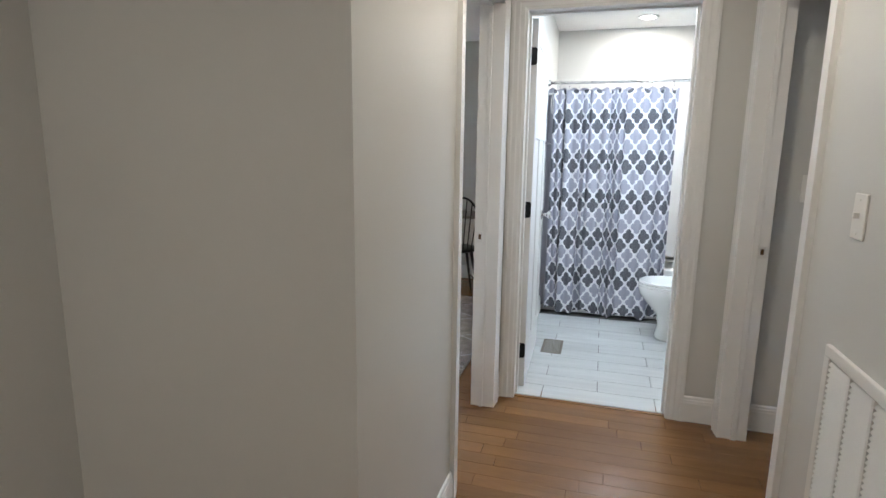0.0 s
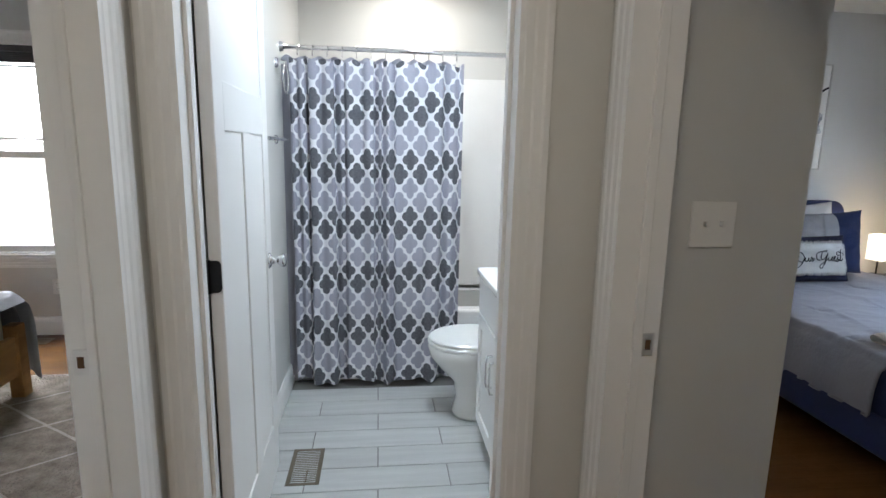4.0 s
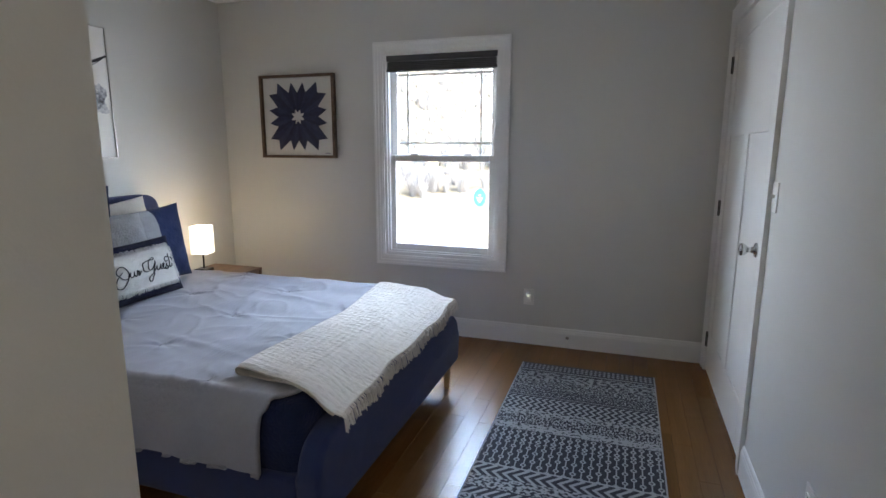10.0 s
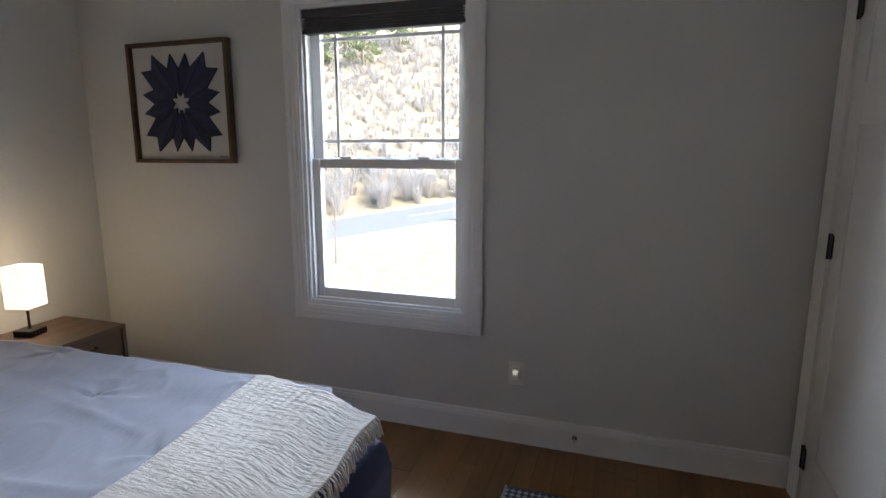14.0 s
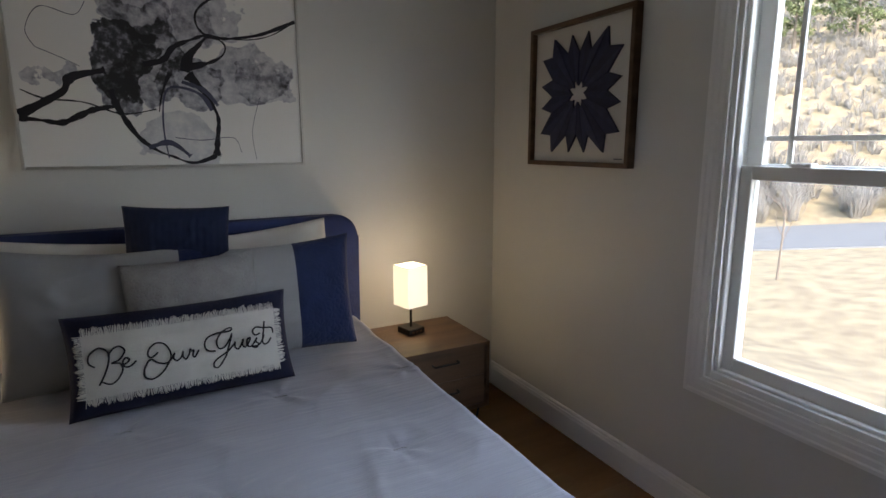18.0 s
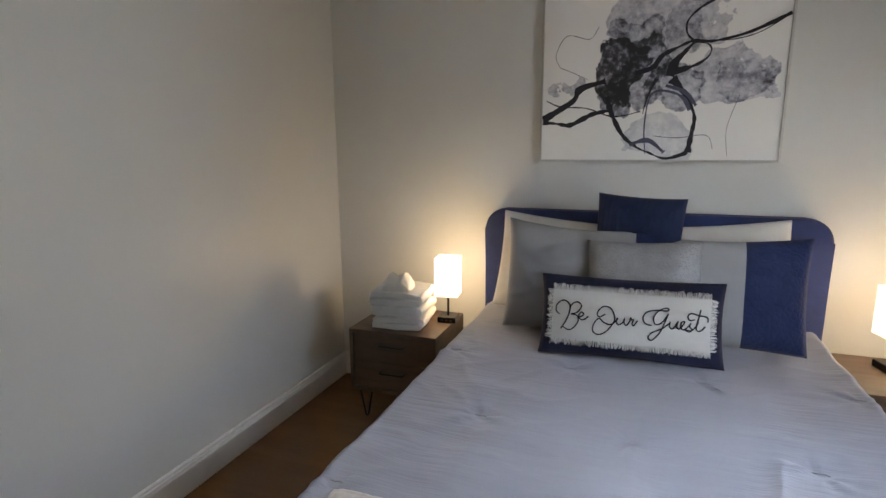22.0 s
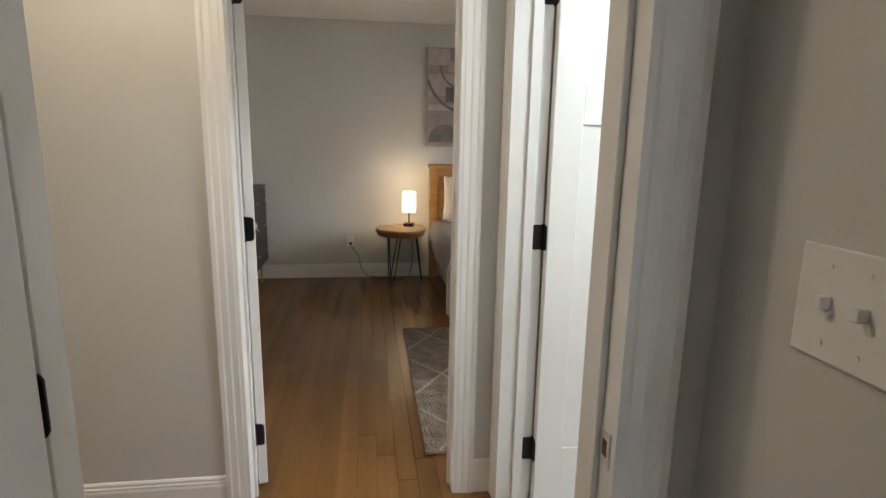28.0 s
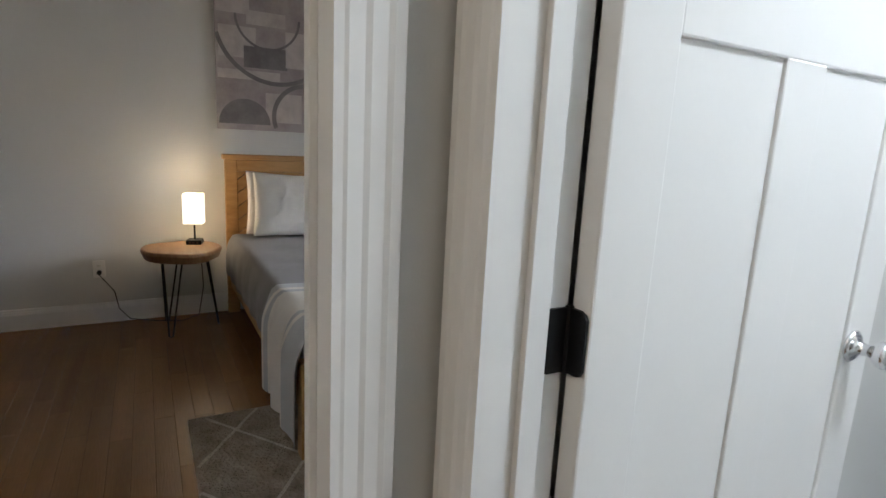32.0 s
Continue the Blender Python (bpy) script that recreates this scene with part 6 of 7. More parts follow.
for half in (-1, 1):
    for k in range(-6, 11):
        bm = bmesh.new()
        o = k * 0.095
        base = [(0.0, o), (0.0, o + 0.086), (0.72, o + 0.086 + 0.55), (0.72, o + 0.55)]
        lo, hi = 0.42, 1.018
        poly = base

        def clip(poly, keep, cross):
            out = []
            for i in range(len(poly)):
                p, q = poly[i], poly[(i + 1) % len(poly)]
                if keep(p):
                    out.append(p)
                if keep(p) != keep(q):
                    out.append(cross(p, q))
            return out

        poly = clip(poly, lambda p: p[1] + 0.3 >= lo, lambda p, q: (p[0] + (q[0] - p[0]) * (lo - 0.3 - p[1]) / (q[1] - p[1]), lo - 0.3))
        if len(poly) >= 3:
            poly = clip(poly, lambda p: p[1] + 0.3 <= hi, lambda p, q: (p[0] + (q[0] - p[0]) * (hi - 0.3 - p[1]) / (q[1] - p[1]), hi - 0.3))
        if len(poly) < 3:
            bm.free()
            continue
        f = [bm.verts.new((W2X + 0.060, mid2 + half * (0.72 - s), z + 0.3)) for s, z in poly]
        b = [bm.verts.new((W2X + 0.045, mid2 + half * (0.72 - s), z + 0.3)) for s, z in poly]
        bm.faces.new(f)
        for i in range(len(f)):
            bm.faces.new((f[i], f[(i + 1) % len(f)], b[(i + 1) % len(f)], b[i]))
        part("plank", bm, PINE, bed2)
for y in (H2Y0, H2Y1 - 0.03):
    boxed("side_rail", PINE, bed2, W2X + 0.07, F2X - 0.05, y + 0.02, y + 0.05, 0.20, 0.36, bevel=0.004)
for y in (H2Y0 + 0.01, H2Y1 - 0.08):
    boxed("foot_post", PINE, bed2, F2X - 0.07, F2X, y, y + 0.07, 0, 0.42, bevel=0.004)
boxed("foot_rail", PINE, bed2, F2X - 0.05, F2X - 0.015, H2Y0 + 0.08, H2Y1 - 0.08, 0.14, 0.36, bevel=0.004)
m2 = thing("mattress", "mattress on the pine bed", "mattress")
boxed("mattress_body", WHITECOTTON, m2, W2X + 0.09, F2X - 0.06, H2Y0 + 0.06, H2Y1 - 0.06, 0.30, 0.545, bevel=0.05, segments=4)


def spread(u, v, x0=W2X + 0.10, x1=F2X - 0.03, hang=0.26, lift=0.0, width=0.80, sway=0.012):
    x = x0 + (x1 - x0) * v
    s = (u - 0.5) * 2 * (width - 0.04 + hang)
    edge = width - 0.06
    over = max(0.0, abs(s) - edge)
    y = mid2 + math.copysign(min(abs(s), edge) + 0.065 * (1 - math.exp(-over / 0.05)), s) + math.copysign(sway * math.sin(x * 11 + 150 * sway * x), s) * min(1, over / 0.15)
    z = 0.580 - max(0.0, over - 0.015) + 0.009 * noise.noise((s * 3, x * 3, 9))
    end = max(0.0, x - (x1 - 0.07))
    z -= 4.0 * end ** 1.6
    return Vector((x, y, z + lift))


bm = bmesh.new()
sheet(bm, 60, 80, spread)
sp = part("bedspread", bm, GREYBED, None, "", True)
tagged(sp, "charcoal grey bedspread on the pine bed", "bedspread")
sp.modifiers.new("thick", "SOLIDIFY").thickness = 0.012
THR2 = material("grey_striped_throw", (0.40, 0.42, 0.45), 0.9, scale=10, amount=0.06, bump=0.05, grain=300, sheen=0.2)
thr2 = thing("throw_blanket", "grey throw with pale stripes hanging over the bed's side", "blanket")
cuts = [0.0, 0.13, 0.19, 0.25, 0.70, 0.76, 0.82, 1.0]
for k, (a0, a1) in enumerate(zip(cuts, cuts[1:])):
    bm = bmesh.new()
    sheet(bm, max(3, int(40 * (a1 - a0))), 90, lambda a, b: spread(a, a0 + (a1 - a0) * b, -2.12, -1.53, 0.46, 0.016, 0.815, 0.035))
    part("stripe" if k % 2 else "throw_field", bm, CREAM if k in (1, 3, 5) else THR2, thr2, smooth=True)
for y, tip in ((3.705, 3), (4.475, -3)):
    for dx, dz in ((0.0, 0.0), (0.10, -0.01)):
        pillow("pillow", "white pillow leaning on the pine headboard", 0.66, 0.44, 0.15, pose(W2X + 0.24 + dx, y + dx * 0.3, 0.588 + dz * 0, -16, tip, 90), [("cover", WHITECOTTON, -1, 1)], seed=y + dx)

EDGEWOOD = material("live_edge_wood", (0.30, 0.17, 0.075), 0.38, scale=7, amount=0.2, bump=0.01, grain=30, stretch=(1, 5, 3), color2=(0.22, 0.10, 0.035))
TBX, TBY, TBZ = -3.40, 2.975, 0.545
tab = thing("side_table", "round live-edge wooden side table on black hairpin legs", "side table", pose(TBX, TBY, 0))
bm = bmesh.new()
NT = 40
outl = [(1 + 0.05 * math.sin(3 * a + 0.6) + 0.03 * math.sin(5 * a)) for a in [2 * math.pi * k / NT for k in range(NT)]]
rr = []
for z, q in ((TBZ - 0.07, 0.205), (TBZ - 0.062, 0.222), (TBZ - 0.02, 0.238), (TBZ - 0.004, 0.234), (TBZ, 0.226)):
    rr.append([bm.verts.new((q * outl[k] * math.cos(2 * math.pi * k / NT), q * outl[k] * math.sin(2 * math.pi * k / NT), z)) for k in range(NT)])
for lo, hi in zip(rr, rr[1:]):
    for k in range(NT):
        bm.faces.new((lo[k], lo[(k + 1) % NT], hi[(k + 1) % NT], hi[k]))
bm.faces.new(rr[0][::-1])
bm.faces.new(rr[-1])
part("tabletop", bm, EDGEWOOD, tab)
for k in range(3):
    a = 2 * math.pi * k / 3 - 0.5
    d, s = Vector((math.cos(a), math.sin(a), 0)), Vector((-math.sin(a), math.cos(a), 0))
    bm = bmesh.new()
    tube(bm, [d * 0.14 - s * 0.06 + Vector((0, 0, TBZ - 0.07)), d * 0.20 - s * 0.012 + Vector((0, 0, 0.012)), d * 0.202 + Vector((0, 0, 0.006)), d * 0.20 + s * 0.012 + Vector((0, 0, 0.012)), d * 0.14 + s * 0.06 + Vector((0, 0, TBZ - 0.07))], 0.0055, 8)
    part("hairpin_leg", bm, BLACKSTEEL, tab, "black steel hairpin leg")
table_lamp(pose(-3.50, 3.055, TBZ, 0, 0, 75), "lit lamp with a white shade on the live-edge table", 0.15)
cord = thing("lamp_cord", "black lamp cord running from the outlet to the floor", "cable")
bm = bmesh.new()
rod(bm, (W2X + 0.008, 2.49, 0.345), (W2X + 0.035, 2.49, 0.345), 0.014)
part("plug", bm, BLACKSTEEL, cord)
bm = bmesh.new()
tube(bm, [(W2X + 0.035, 2.49, 0.345), (W2X + 0.055, 2.495, 0.33), (W2X + 0.05, 2.57, 0.22), (W2X + 0.05, 2.59, 0.10), (W2X + 0.06, 2.65, 0.025), (W2X + 0.10, 2.81, 0.005), (W2X + 0.16, 2.96, 0.005), (W2X + 0.10, 3.07, 0.02), (W2X + 0.03, 3.11, 0.2), (W2X + 0.03, 3.10, 0.5), (-3.545, 3.065, 0.565)], 0.0035, 6)
part("cord", bm, BLACKSTEEL, cord, smooth=True)

DARKWOOD = material("charcoal_stained_wood", (0.030, 0.029, 0.031), 0.45, scale=5, amount=0.2, bump=0.01, grain=40, stretch=(1, 6, 6))
BRASS = material("brass", (0.60, 0.42, 0.17), 0.3, 1.0, amount=0.05, bump=0.002)
dr = thing("dresser", "charcoal dresser with six drawers and brass knobs on metal legs", "dresser", pose(-2.945, 1.70, 0))
DWD, DDP, DZ0, DZ1 = 1.38, 0.40, 0.20, 0.93
boxed("carcass", DARKWOOD, dr, -DWD / 2, DWD / 2, -DDP, -0.016, DZ0, DZ1 - 0.02, bevel=0.002)
boxed("top_board", DARKWOOD, dr, -DWD / 2 - 0.006, DWD / 2 + 0.006, -DDP, 0.006, DZ1 - 0.019, DZ1, bevel=0.003)
for c in range(2):
    for r in range(3):
        x0 = -DWD / 2 + 0.012 + c * (DWD / 2 - 0.006)
        z0 = DZ0 + 0.012 + r * 0.232
        f = boxed("drawer_front", DARKWOOD, dr, x0, x0 + DWD / 2 - 0.018, -0.015, 0.004, z0, z0 + 0.224, bevel=0.003)
        for q in (0.25, 0.75):
            bm = bmesh.new()
            lathe(bm, [(0.005, 0), (0.006, 0.012), (0.013, 0.018), (0.014, 0.024), (0.008, 0.027)], pose(x0 + q * (DWD / 2 - 0.018), 0.004, z0 + 0.125, -90), 14)
            part("drawer_knob", bm, BRASS, f, "small brass knob", True)
for x in (-DWD / 2 + 0.09, DWD / 2 - 0.09):
    for y in (-DDP + 0.05, -0.05):
        bm = bmesh.new()
        tube(bm, [(x - 0.045, y, DZ0), (x, y, 0.006), (x + 0.045, y, DZ0)], 0.006)
        part("leg", bm, BRASS, dr, "bent metal leg")
bm = bmesh.new()
lathe(bm, [(0.03, 0), (0.05, 0.01), (0.07, 0.04), (0.072, 0.045), (0.066, 0.043), (0.045, 0.014), (0.0, 0.012)], sides=24)
bowl = part("bowl", bm, DARKWOOD, None, "", True)
bowl.matrix_world = pose(-2.55, 1.52, DZ1)
tagged(bowl, "small dark bowl on the dresser", "bowl")

art2 = thing("painting", "abstract beige and grey canvas of blocks and arcs", "painting", pose(W2X + 0.003, 3.235 + 0.62, 1.765, 0, 0, 90))
A2W, A2H = 1.24, 0.92
PLASTER = material("mottled_taupe", (0.42, 0.375, 0.365), 0.75, scale=7, amount=0.12, bump=0.06, grain=40, color2=(0.27, 0.24, 0.245))
PALEP = material("mottled_cream", (0.56, 0.52, 0.50), 0.75, scale=9, amount=0.1, bump=0.06, grain=40, color2=(0.40, 0.36, 0.36))
GREYP = material("mottled_grey", (0.20, 0.185, 0.195), 0.75, scale=9, amount=0.15, bump=0.06, grain=40, color2=(0.12, 0.11, 0.12))
boxed("canvas", PLASTER, art2, -A2W / 2, A2W / 2, -0.035, 0, -A2H / 2, A2H / 2, bevel=0.003)
for k, (x0, x1, z0, z1, mt) in enumerate(((-0.60, -0.36, 0.02, 0.22, PALEP), (-0.42, -0.16, 0.24, 0.33, PALEP), (-0.44, -0.15, -0.04, 0.10, GREYP), (-0.16, 0.12, -0.02, 0.22, PALEP), (-0.61, -0.40, 0.30, 0.45, PALEP), (0.16, 0.5, 0.1, 0.4, PALEP), (0.2, 0.46, -0.3, -0.05, GREYP), (-0.61, -0.2, -0.12, -0.06, PALEP), (-0.30, -0.05, -0.40, -0.20, PALEP))):
    boxed("paint_block", mt, art2, x0, x1, -0.0362 - 0.0004 * k, -0.034, z0, z1, bevel=0)
for k, (cx, cz, r, w, a0, a1, mt) in enumerate(((-0.22, 0.27, 0.42, 0.028, 195, 325, GREYP), (-0.44, -0.42, 0.17, 0.17, 0, 180, GREYP), (-0.28, 0.30, 0.22, 0.016, 180, 360, GREYP), (-0.02, -0.36, 0.24, 0.03, 60, 200, GREYP), (0.25, 0.15, 0.26, 0.03, 0, 300, GREYP))):
    bm = bmesh.new()
    pr = None
    for i in range(41):
        a = radians(a0 + (a1 - a0) * i / 40)
        pt = []
        for q in (r, r - w):
            x, z = cx + q * math.cos(a), cz + q * math.sin(a)
            pt.append((max(-A2W / 2, min(A2W / 2, x)), -0.0405 - 0.0004 * k, max(-A2H / 2, min(A2H / 2, z))))
        vs = [bm.verts.new(p) for p in pt]
        if pr:
            bm.faces.new((pr[0], vs[0], vs[1], pr[1]))
        pr = vs
    part("paint_arc", bm, mt, art2)

SHAG = material("cream_shag", (0.40, 0.350, 0.290), 0.98, scale=14, amount=0.22, bump=1.2, grain=70, sheen=0.0, spec=0.1)
SHAGW = material("white_shag", (0.62, 0.57, 0.51), 0.98, scale=14, amount=0.14, bump=1.2, grain=70, sheen=0.0, spec=0.1)
rug2 = thing("area_rug", "beige shag rug with a pale diamond lattice", "rug")
R2 = (-2.08, -0.46, 2.90, 5.10)
boxed("shag_field", SHAG, rug2, *R2[:2], *R2[2:], 0.0005, 0.016, bevel=0.006)
for sgn in (1, -1):
    for k in range(-8, 9):
        c = k * 0.46
        pts = []
        for x in (R2[0] + 0.01, R2[1] - 0.01):
            pts.append((x, (R2[2] + R2[3]) / 2 + c + sgn * (x - (R2[0] + R2[1]) / 2) * 0.72))
        (xa, ya), (xb, yb) = pts
        seg = [0.0, 1.0]
        for lim in (R2[2] + 0.01, R2[3] - 0.01):
            t = (lim - ya) / (yb - ya)
            inside_a = (ya >= lim) if lim < 4 else (ya <= lim)
            inside_b = (yb >= lim) if lim < 4 else (yb <= lim)
            if not inside_a and not inside_b:
                seg = None
                break
            if not inside_a:
                seg[0] = max(seg[0], t)
            if not inside_b:
                seg[1] = min(seg[1], t)
        if not seg or seg[1] - seg[0] < 0.02:
            continue
        bm = bmesh.new()
        n = 40
        rows = []
        d = Vector((xb - xa, yb - ya, 0)).normalized()
        s = Vector((-d.y, d.x, 0))
        for i in range(n + 1):
            t = seg[0] + (seg[1] - seg[0]) * i / n
            p = Vector((xa + (xb - xa) * t, ya + (yb - ya) * t, 0.0175)) + s * 0.004 * noise.noise((t * 30, c, sgn))
            hw = 0.014 + 0.003 * noise.noise((t * 40, c, sgn + 5))
            rows.append([bm.verts.new(p - s * hw - Vector((0, 0, 0.003))), bm.verts.new(p), bm.verts.new(p + s * hw - Vector((0, 0, 0.003)))])
        for a, b in zip(rows, rows[1:]):
            bm.faces.new((a[0], a[1], b[1], b[0]))
            bm.faces.new((a[1], a[2], b[2], b[1]))
        part("lattice_line", bm, SHAGW, rug2, smooth=True)

DESKTOP = material("grey_oak_top", (0.26, 0.23, 0.20), 0.5, scale=4, amount=0.15, bump=0.01, grain=40, stretch=(1, 6, 6))
desk = thing("desk", "small desk with a grey wooden top and black metal legs", "desk", pose(-0.93, 5.40, 0))
boxed("desktop", DESKTOP, desk, -0.38, 0.45, -0.24, 0.24, 0.735, 0.76, bevel=0.003)
for x in (-0.35, 0.42):
    for y in (-0.21, 0.21):
        boxed("leg", BLACKSTEEL, desk, x - 0.014, x + 0.014, y - 0.014, y + 0.014, 0, 0.734, bevel=0.002)
    bm = bmesh.new()
    rod(bm, (x, -0.21, 0.10), (x, 0.21, 0.22), 0.009)
    part("brace", bm, BLACKSTEEL, desk)

chair = thing("windsor_chair", "black hoop-back spindle chair at the desk", "chair", pose(-0.985, 5.15, 0, 0, 0, 25))
bm = bmesh.new()
lathe(bm, [(0.0, 0.435), (0.17, 0.435), (0.20, 0.445), (0.205, 0.46), (0.19, 0.468), (0.0, 0.458)], sides=28)
part("seat", bm, BLACKSTEEL, chair, smooth=True)
bm = bmesh.new()
hoop = [(0.19 * math.cos(a), -0.17 - 0.10 * max(0, math.sin(a)) * 0.9, 0.46 + 0.49 * max(0.0, math.sin(a)) ** 0.7) for a in [math.pi * i / 24 for i in range(25)]]
tube(bm, hoop, 0.010)
part("back_hoop", bm, BLACKSTEEL, chair, smooth=True)
for k in range(7):
    x = -0.13 + 0.26 * k / 6
    zt = 0.46 + 0.49 * max(0.0, math.sin(math.acos(max(-1, min(1, x * 1.1 / 0.19))))) ** 0.7
    bm = bmesh.new()
    rod(bm, (x * 0.85, -0.15, 0.455), (x * 1.1, -0.24, zt - 0.004), 0.0055, sides=8)
    part("spindle", bm, BLACKSTEEL, chair)
for sx in (-1, 1):
    for sy in (-1, 1):
        bm = bmesh.new()
        rod(bm, (sx * 0.19, sy * 0.19, 0), (sx * 0.12, sy * 0.12, 0.44), 0.010, 0.015, 12)
        part("leg", bm, BLACKSTEEL, chair)
    bm = bmesh.new()
    rod(bm, (sx * 0.165, -0.165, 0.17), (sx * 0.165, 0.165, 0.17), 0.008)
    part("stretcher", bm, BLACKSTEEL, chair)
plate("socket_outlet", "white socket outlet below the window", "socket outlet", pose(-1.94, 5.88, 0.36, 0, 0, 180), 0.071, ("socket",))
register(pose(-2.09, 5.72, 0), "brown metal floor register under the window", 0.30, 0.12, 7)

# ---- outside ----
LAWN = material("dormant_lawn", (0.27, 0.218, 0.130), 0.95, scale=2.4, amount=0.26, bump=0.6, grain=30, color2=(0.165, 0.128, 0.080))
ROAD = material("worn_asphalt", (0.125, 0.123, 0.120), 0.9, scale=2, amount=0.1, bump=0.1, grain=80)
BRUSH = material("dry_grass", (0.32, 0.295, 0.26), 0.95, scale=2, amount=0.18, bump=0.0, color2=(0.235, 0.22, 0.20))
BARKT = material("grey_bark", (0.16, 0.13, 0.105), 0.9, scale=10, amount=0.2, bump=0.1)
NEEDLE = material("pine_needles", (0.17, 0.20, 0.09), 0.9, scale=3, amount=0.3, bump=0)
thin(BRUSH, 0.45)
thin(NEEDLE, 0.35)


def land(x, y):
    """The height of the land: falling from the house to the road, and up a bank beyond it."""
    plane = -2.35 + 0.0606 * (x - 20.6) - 0.0888 * (y - 15.0)
    if abs(plane) > 6:
        plane = math.copysign(6, plane)
    t = max(0.0, min(1.0, (x - 5.5) / 8.5)) if x > 0 else 0.0
    near = -0.6 + (plane + 0.6) * t * t * (3 - 2 * t)
    q = max(0.0, past_road(x, y) - 5.6)
    return near + 0.40 * q * (1 - math.exp(-q / 4.0)) * (1.0 if q < 60 else 60 / q)


def past_road(x, y):
    """How far a place lies beyond the road's near edge."""
    return (x - 20.6) * 0.78 + (y - 15.0) * 0.62


def road_at(s, q):
    x, y = 20.6 + 0.62 * s + 0.78 * q, 15.0 - 0.78 * s + 0.62 * q
    return x, y


bm = bmesh.new()
xs = [-400, -150, -60, -25, -12, -6, 0, 5, 5.5] + [6.5 + 1.2 * k for k in range(34)] + [48, 52, 58, 66, 76, 90, 120, 180, 400]
ys = [-400, -150, -70, -40, -26, -18, -12, -8, -5, -2] + [1 + 1.5 * k for k in range(24)] + [38, 42, 48, 58, 75, 100, 150, 400]
g = [[bm.verts.new((x, y, land(x, y))) for x in xs] for y in ys]
for j in range(len(ys) - 1):
    for i in range(len(xs) - 1):
        bm.faces.new((g[j][i], g[j][i + 1], g[j + 1][i + 1], g[j + 1][i]))
structure("ground", bm, LAWN, "dry winter lawn falling to the road, with a bank beyond", "ground", True)
bm = bmesh.new()
rows = []
for k in range(61):
    s = -60 + 2.0 * k
    rows.append([bm.verts.new((*road_at(s, q), land(*road_at(s, q)) + 0.05)) for q in (0.0, 1.4, 2.8, 4.2, 5.6)])
    for end, q in ((0, -0.12), (-1, 5.72)):
        low = bm.verts.new((*road_at(s, q), land(*road_at(s, q)) - 0.25))
        rows[-1].insert(0 if end == 0 else len(rows[-1]), low)
for a, b in zip(rows, rows[1:]):
    for k in range(6):
        bm.faces.new((a[k], b[k], b[k + 1], a[k + 1]))
structure("road", bm, ROAD, "worn grey asphalt road past the yard", "road")
CHALK = material("worn_road_paint", (0.62, 0.62, 0.58), 0.9, amount=0.2, bump=0)
bm = bmesh.new()
for k in range(8):
    s = -30.5 + 9.0 * k
    vs = [bm.verts.new((*road_at(a, b), land(*road_at(a, b)) + 0.065)) for a, b in ((s, 2.72), (s + 3, 2.72), (s + 3, 2.86), (s, 2.86))]
    bm.faces.new(vs)
structure("road_marking", bm, CHALK, "worn white dashes along the road's middle", "road marking")
rnd = random.Random(21)
bm = bmesh.new()


def clump(bm, x, y, z, big, blades, wide):
    """A clump of dry fountain grass: fine blades arching outwards."""
    for j in range(blades):
        a = rnd.uniform(0, 2 * math.pi)
        lean = rnd.uniform(0.15, 0.95) * big
        top = big * rnd.uniform(0.65, 1.1)
        c, d = math.cos(a), math.sin(a)
        s = Vector((-d, c, 0)) * wide
        o = Vector((x + 0.2 * big * c * rnd.random(), y + 0.2 * big * d * rnd.random(), z - 0.08))
        m = o + Vector((lean * 0.30 * c, lean * 0.30 * d, top * 0.8))
        e = o + Vector((lean * 0.75 * c, lean * 0.75 * d, top))
        f = o + Vector((lean * c, lean * d, top * 0.72))
        v = [bm.verts.new(p) for p in (o - s, o + s, m - s, m + s, e - s * 0.7, e + s * 0.7, f)]
        bm.faces.new((v[0], v[1], v[3], v[2]))
        bm.faces.new((v[2], v[3], v[5], v[4]))
        bm.faces.new((v[4], v[5], v[6]))


for k in range(230):
    x, y = road_at(rnd.uniform(-22, 22), 6.6 + abs(rnd.gauss(0, 2.6)))
    clump(bm, x, y, land(x, y), rnd.uniform(0.7, 1.45), 75, 0.011)
for k in range(4200):
    x, y = road_at(rnd.uniform(-30, 34), rnd.uniform(9, 46))
    clump(bm, x, y, land(x, y), rnd.uniform(0.35, 0.95), 22, 0.016)
brush = part("tall_grass", bm, BRUSH, None)
tagged(brush, "tall bleached grass clumps on the bank", "grass", "", "stuff")


def branch(bm, base, way, length, r, depth):
    tip = base + way * length
    rod(bm, base, tip, r, r * 0.55, 6)
    if depth:
        for k in range(3):
            w = (way + Vector((rnd.uniform(-0.7, 0.7), rnd.uniform(-0.7, 0.7), rnd.uniform(0.0, 0.5)))).normalized()
            branch(bm, base + way * length * rnd.uniform(0.45, 1.0), w, length * rnd.uniform(0.45, 0.7), r * 0.5, depth - 1)


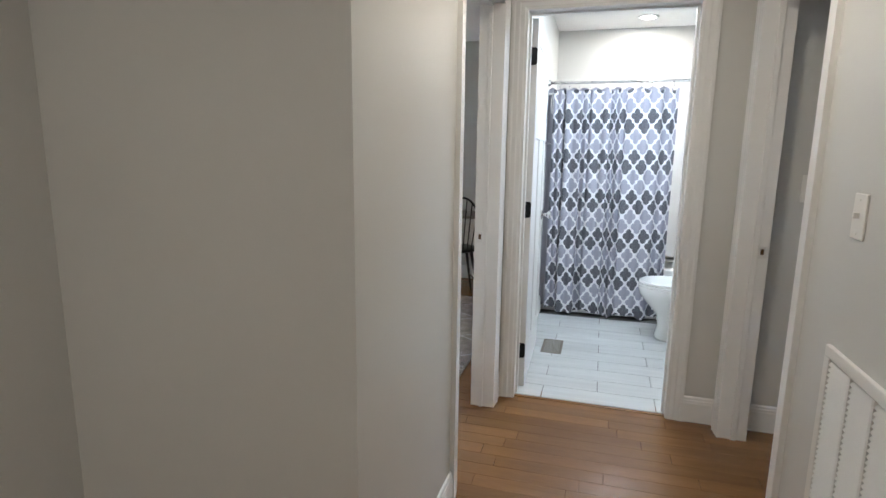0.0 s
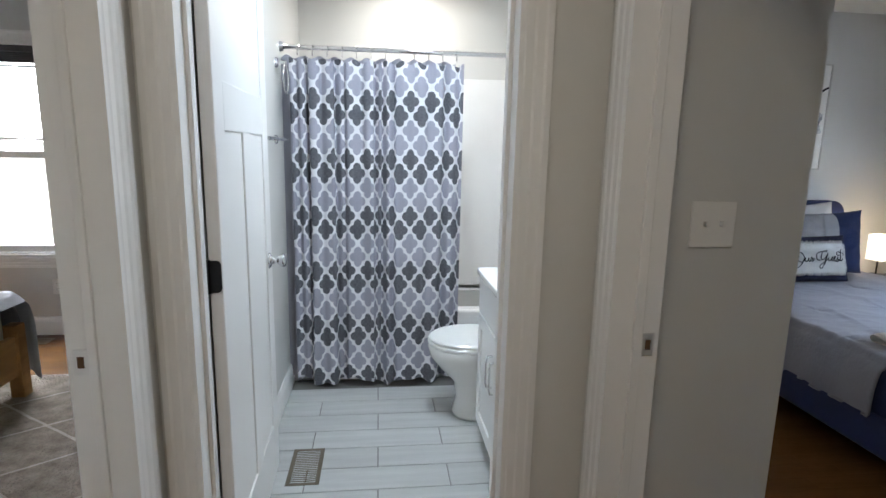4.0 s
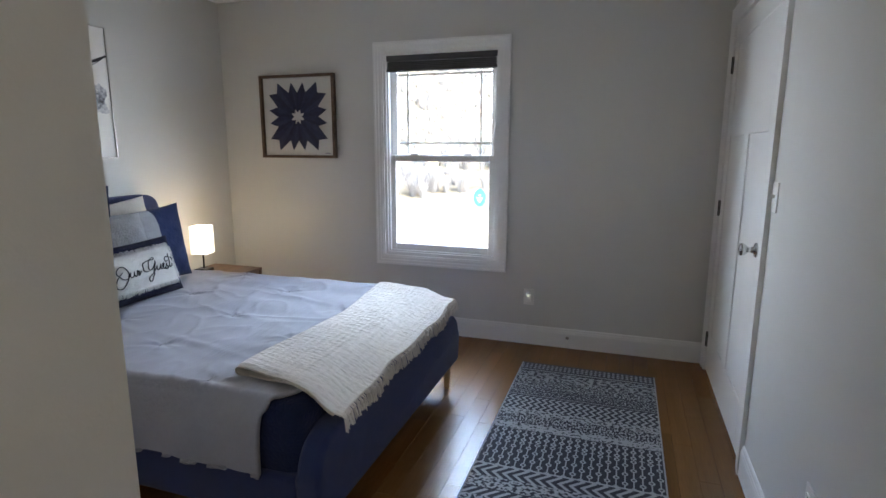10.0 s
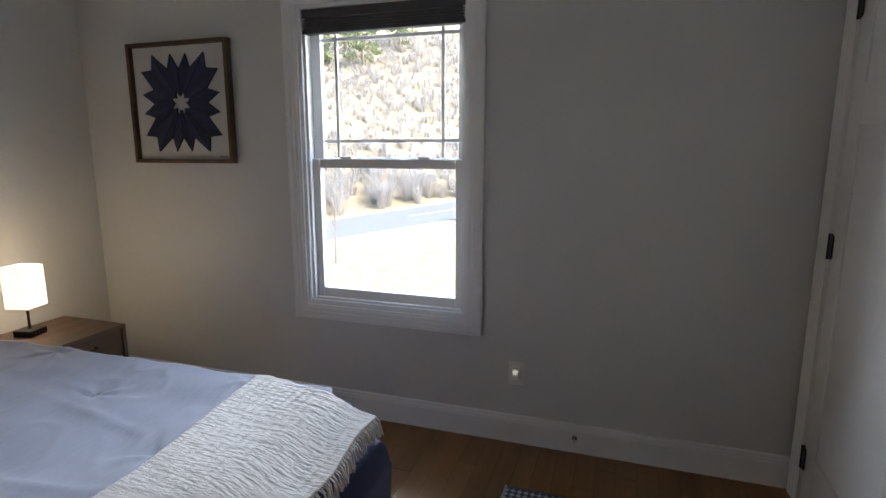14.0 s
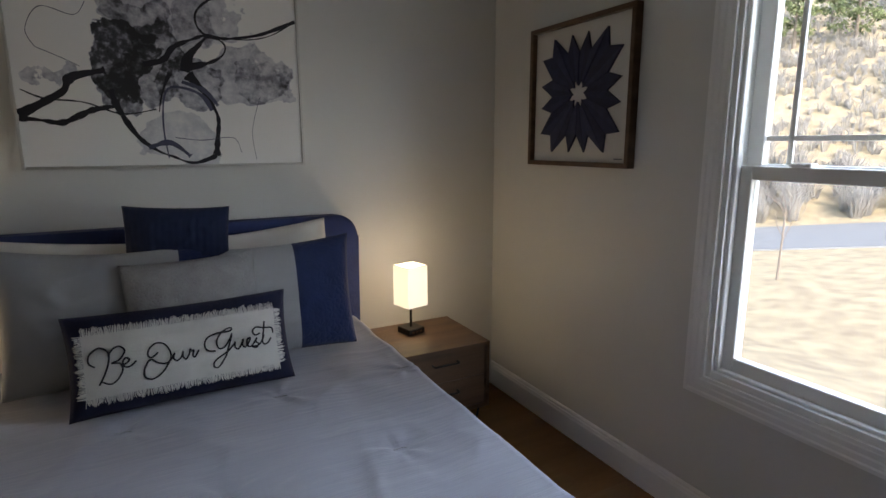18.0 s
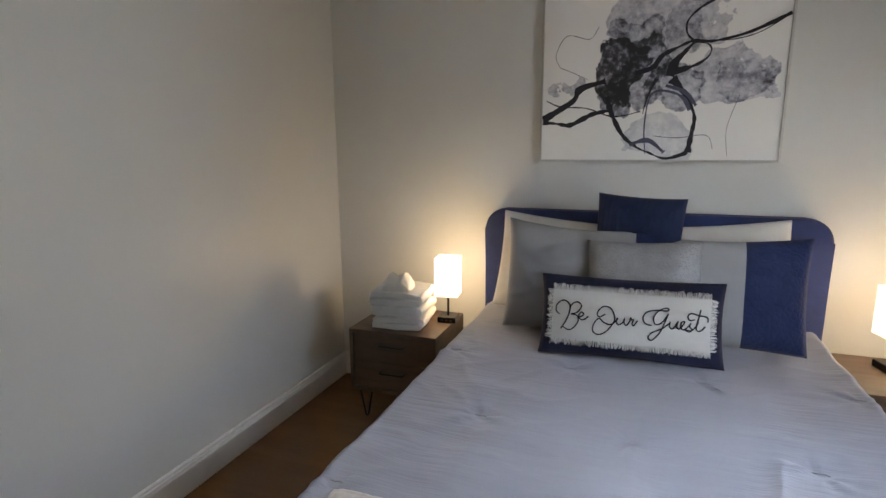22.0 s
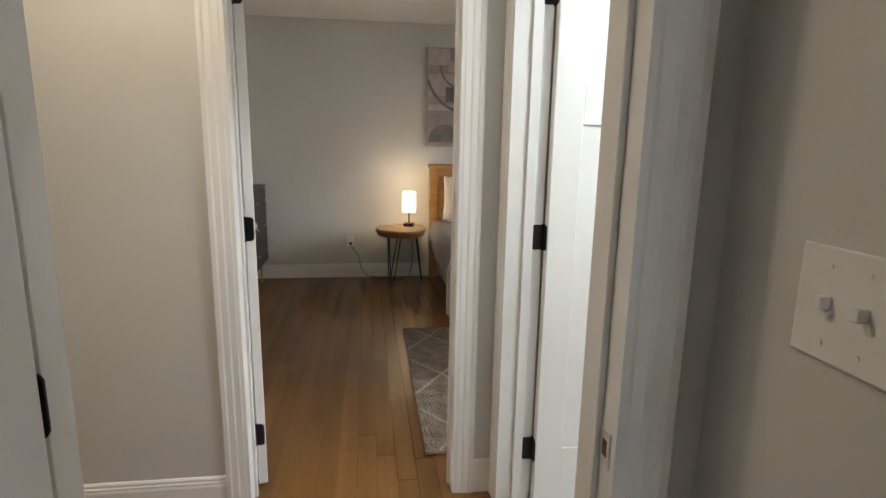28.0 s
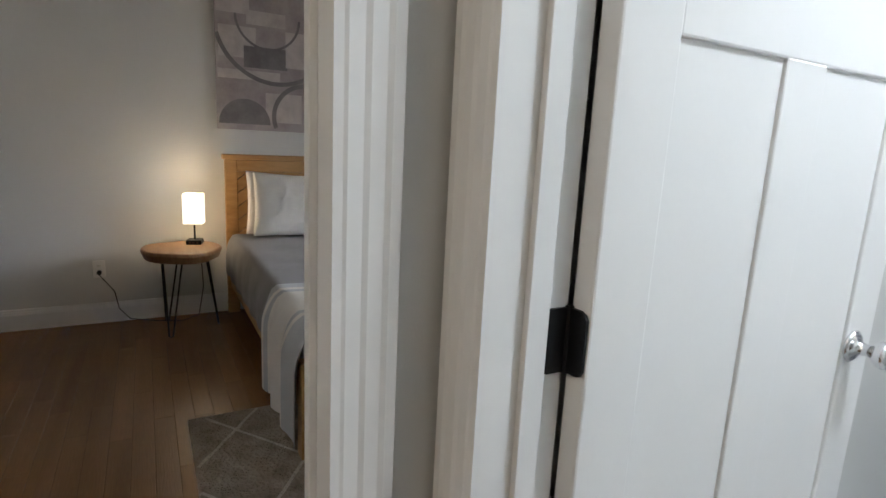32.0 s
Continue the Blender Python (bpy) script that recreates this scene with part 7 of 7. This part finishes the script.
sap = thing("sapling", "thin bare sapling on the lawn", "tree", pose(17.6, 11.5, land(17.6, 11.5)))
bm = bmesh.new()
rod(bm, (0, 0, 0), (0.05, 0, 1.9), 0.034, 0.020, 8)
part("trunk", bm, BARKT, sap)
bm = bmesh.new()
for k in range(7):
    branch(bm, Vector((0.03 + 0.003 * k, 0, 1.0 + 0.14 * k)), Vector((rnd.uniform(-0.7, 0.7), rnd.uniform(-0.7, 0.7), 0.8)).normalized(), 0.55, 0.011, 2)
part("limbs", bm, BARKT, sap)
for px, py, ph in ((52, 27.5, 4.6), (56, 31.5, 4.0), (50, 31.0, 4.2), (60, 27.0, 4.6)):
    pine = thing("pine_tree", "dark green pine on the bank", "tree", pose(px, py, land(px, py)), "pines on the bank")
    bm = bmesh.new()
    rod(bm, (0, 0, -0.3), (0, 0, ph), 0.18, 0.03, 8)
    part("trunk", bm, BARKT, pine)
    bm = bmesh.new()
    limbs = bmesh.new()
    for k in range(15):
        t = 0.22 + 0.74 * k / 14 + rnd.uniform(-0.04, 0.04)
        a = k * 2.4 + rnd.uniform(-0.5, 0.5)
        r = (1.05 - t) ** 0.5 * ph * rnd.uniform(0.16, 0.44)
        hub = Vector((r * math.cos(a), r * math.sin(a), t * ph + 0.12 * r))
        rod(limbs, (0, 0, t * ph - 0.1), hub, 0.04, 0.015, 5)
        spread = ph * rnd.uniform(0.10, 0.19)
        for j in range(95):
            d = Vector((rnd.gauss(0, 0.5), rnd.gauss(0, 0.5), rnd.gauss(0, 0.24))) * spread
            n = Vector((rnd.uniform(-1, 1), rnd.uniform(-1, 1), rnd.uniform(-0.3, 1))).normalized()
            u = n.orthogonal().normalized() * rnd.uniform(0.10, 0.24)
            w = n.cross(u).normalized() * rnd.uniform(0.04, 0.10)
            vs = [bm.verts.new(hub + d + p) for p in (u, w, -u, -w)]
            bm.faces.new(vs)
    part("limbs", limbs, BARKT, pine)
    part("crown", bm, NEEDLE, pine)
SIGNT = material("teal_sign_board", (0.02, 0.30, 0.33), 0.5, amount=0.04, bump=0)
sign = thing("yard_sign", "teal oval yard sign with white marks by the road", "sign", pose(24.42, 8.70, land(24.42, 8.70) + 0.15, 0, 0, -70))
bm = bmesh.new()
for x in (-0.1, 0.1):
    rod(bm, (x, 0, 0), (x, 0, 0.3), 0.006, sides=6)
part("stake", bm, BLACKSTEEL, sign)
bm = bmesh.new()
lathe(bm, [(0.0, 0), (0.34, 0), (0.34, 0.01), (0.0, 0.01)], pose(0, 0, 0.58, 90) @ Matrix.Diagonal((0.8, 1.15, 1, 1)), 24)
part("board", bm, SIGNT, sign)
for z, w in ((0.68, 0.10), (0.56, 0.24), (0.49, 0.20), (0.42, 0.12)):
    boxed("white_bar", PLASTIC, sign, -w / 2, w / 2, -0.014, -0.0105, z - 0.018, z + 0.018, bevel=0)


# ---- floors, last ----
def floor_boards():
    unit = bmesh.new()
    box(unit, 0, 1, 0, 0.0825, -0.018, 0.0, 0.0009, 1)
    mesh = finish(unit, "plank", OAK)
    floor = thing("floor", "glossy brown oak strip floor", "floor", kind="structure")
    rest = bmesh.new()
    rnd = random.Random(5)
    rows = []
    y = -1.30
    while y < 5.75:
        spans = []
        if y < 1.2:
            spans = [(-0.95, 1.0)]
        elif y < 3.24:
            spans = [(-3.9, 4.9)]
        else:
            spans = [(-3.9, -0.25), (1.5, 4.9)]
        for a, b in spans:
            x = a - rnd.random() * 0.5
            while x < b:
                e = min(x + rnd.uniform(0.35, 1.15), b)
                if e > a:
                    rows.append((max(x, a), e, y))
                x = e
        y += 0.083
    near = [r for r in rows if 1.95 < r[2] < 3.3 and -3.4 < r[0]] + [r for r in rows if r[2] >= 3.3 and r[0] > 1.5 and r[2] < 4.0]
    near = set(near[:300])
    for a, e, y in rows:
        if (a, e, y) in near:
            ob = new("plank", mesh)
            ob.parent = floor
            ob.location, ob.scale = (a, y, 0), (e - a - 0.0008, 1, 1)
        else:
            box(rest, a, e - 0.0008, y, y + 0.0825, -0.018, 0.0)
    tagged(part("plank_field", rest, OAK, floor), kind="stuff")


floor_boards()
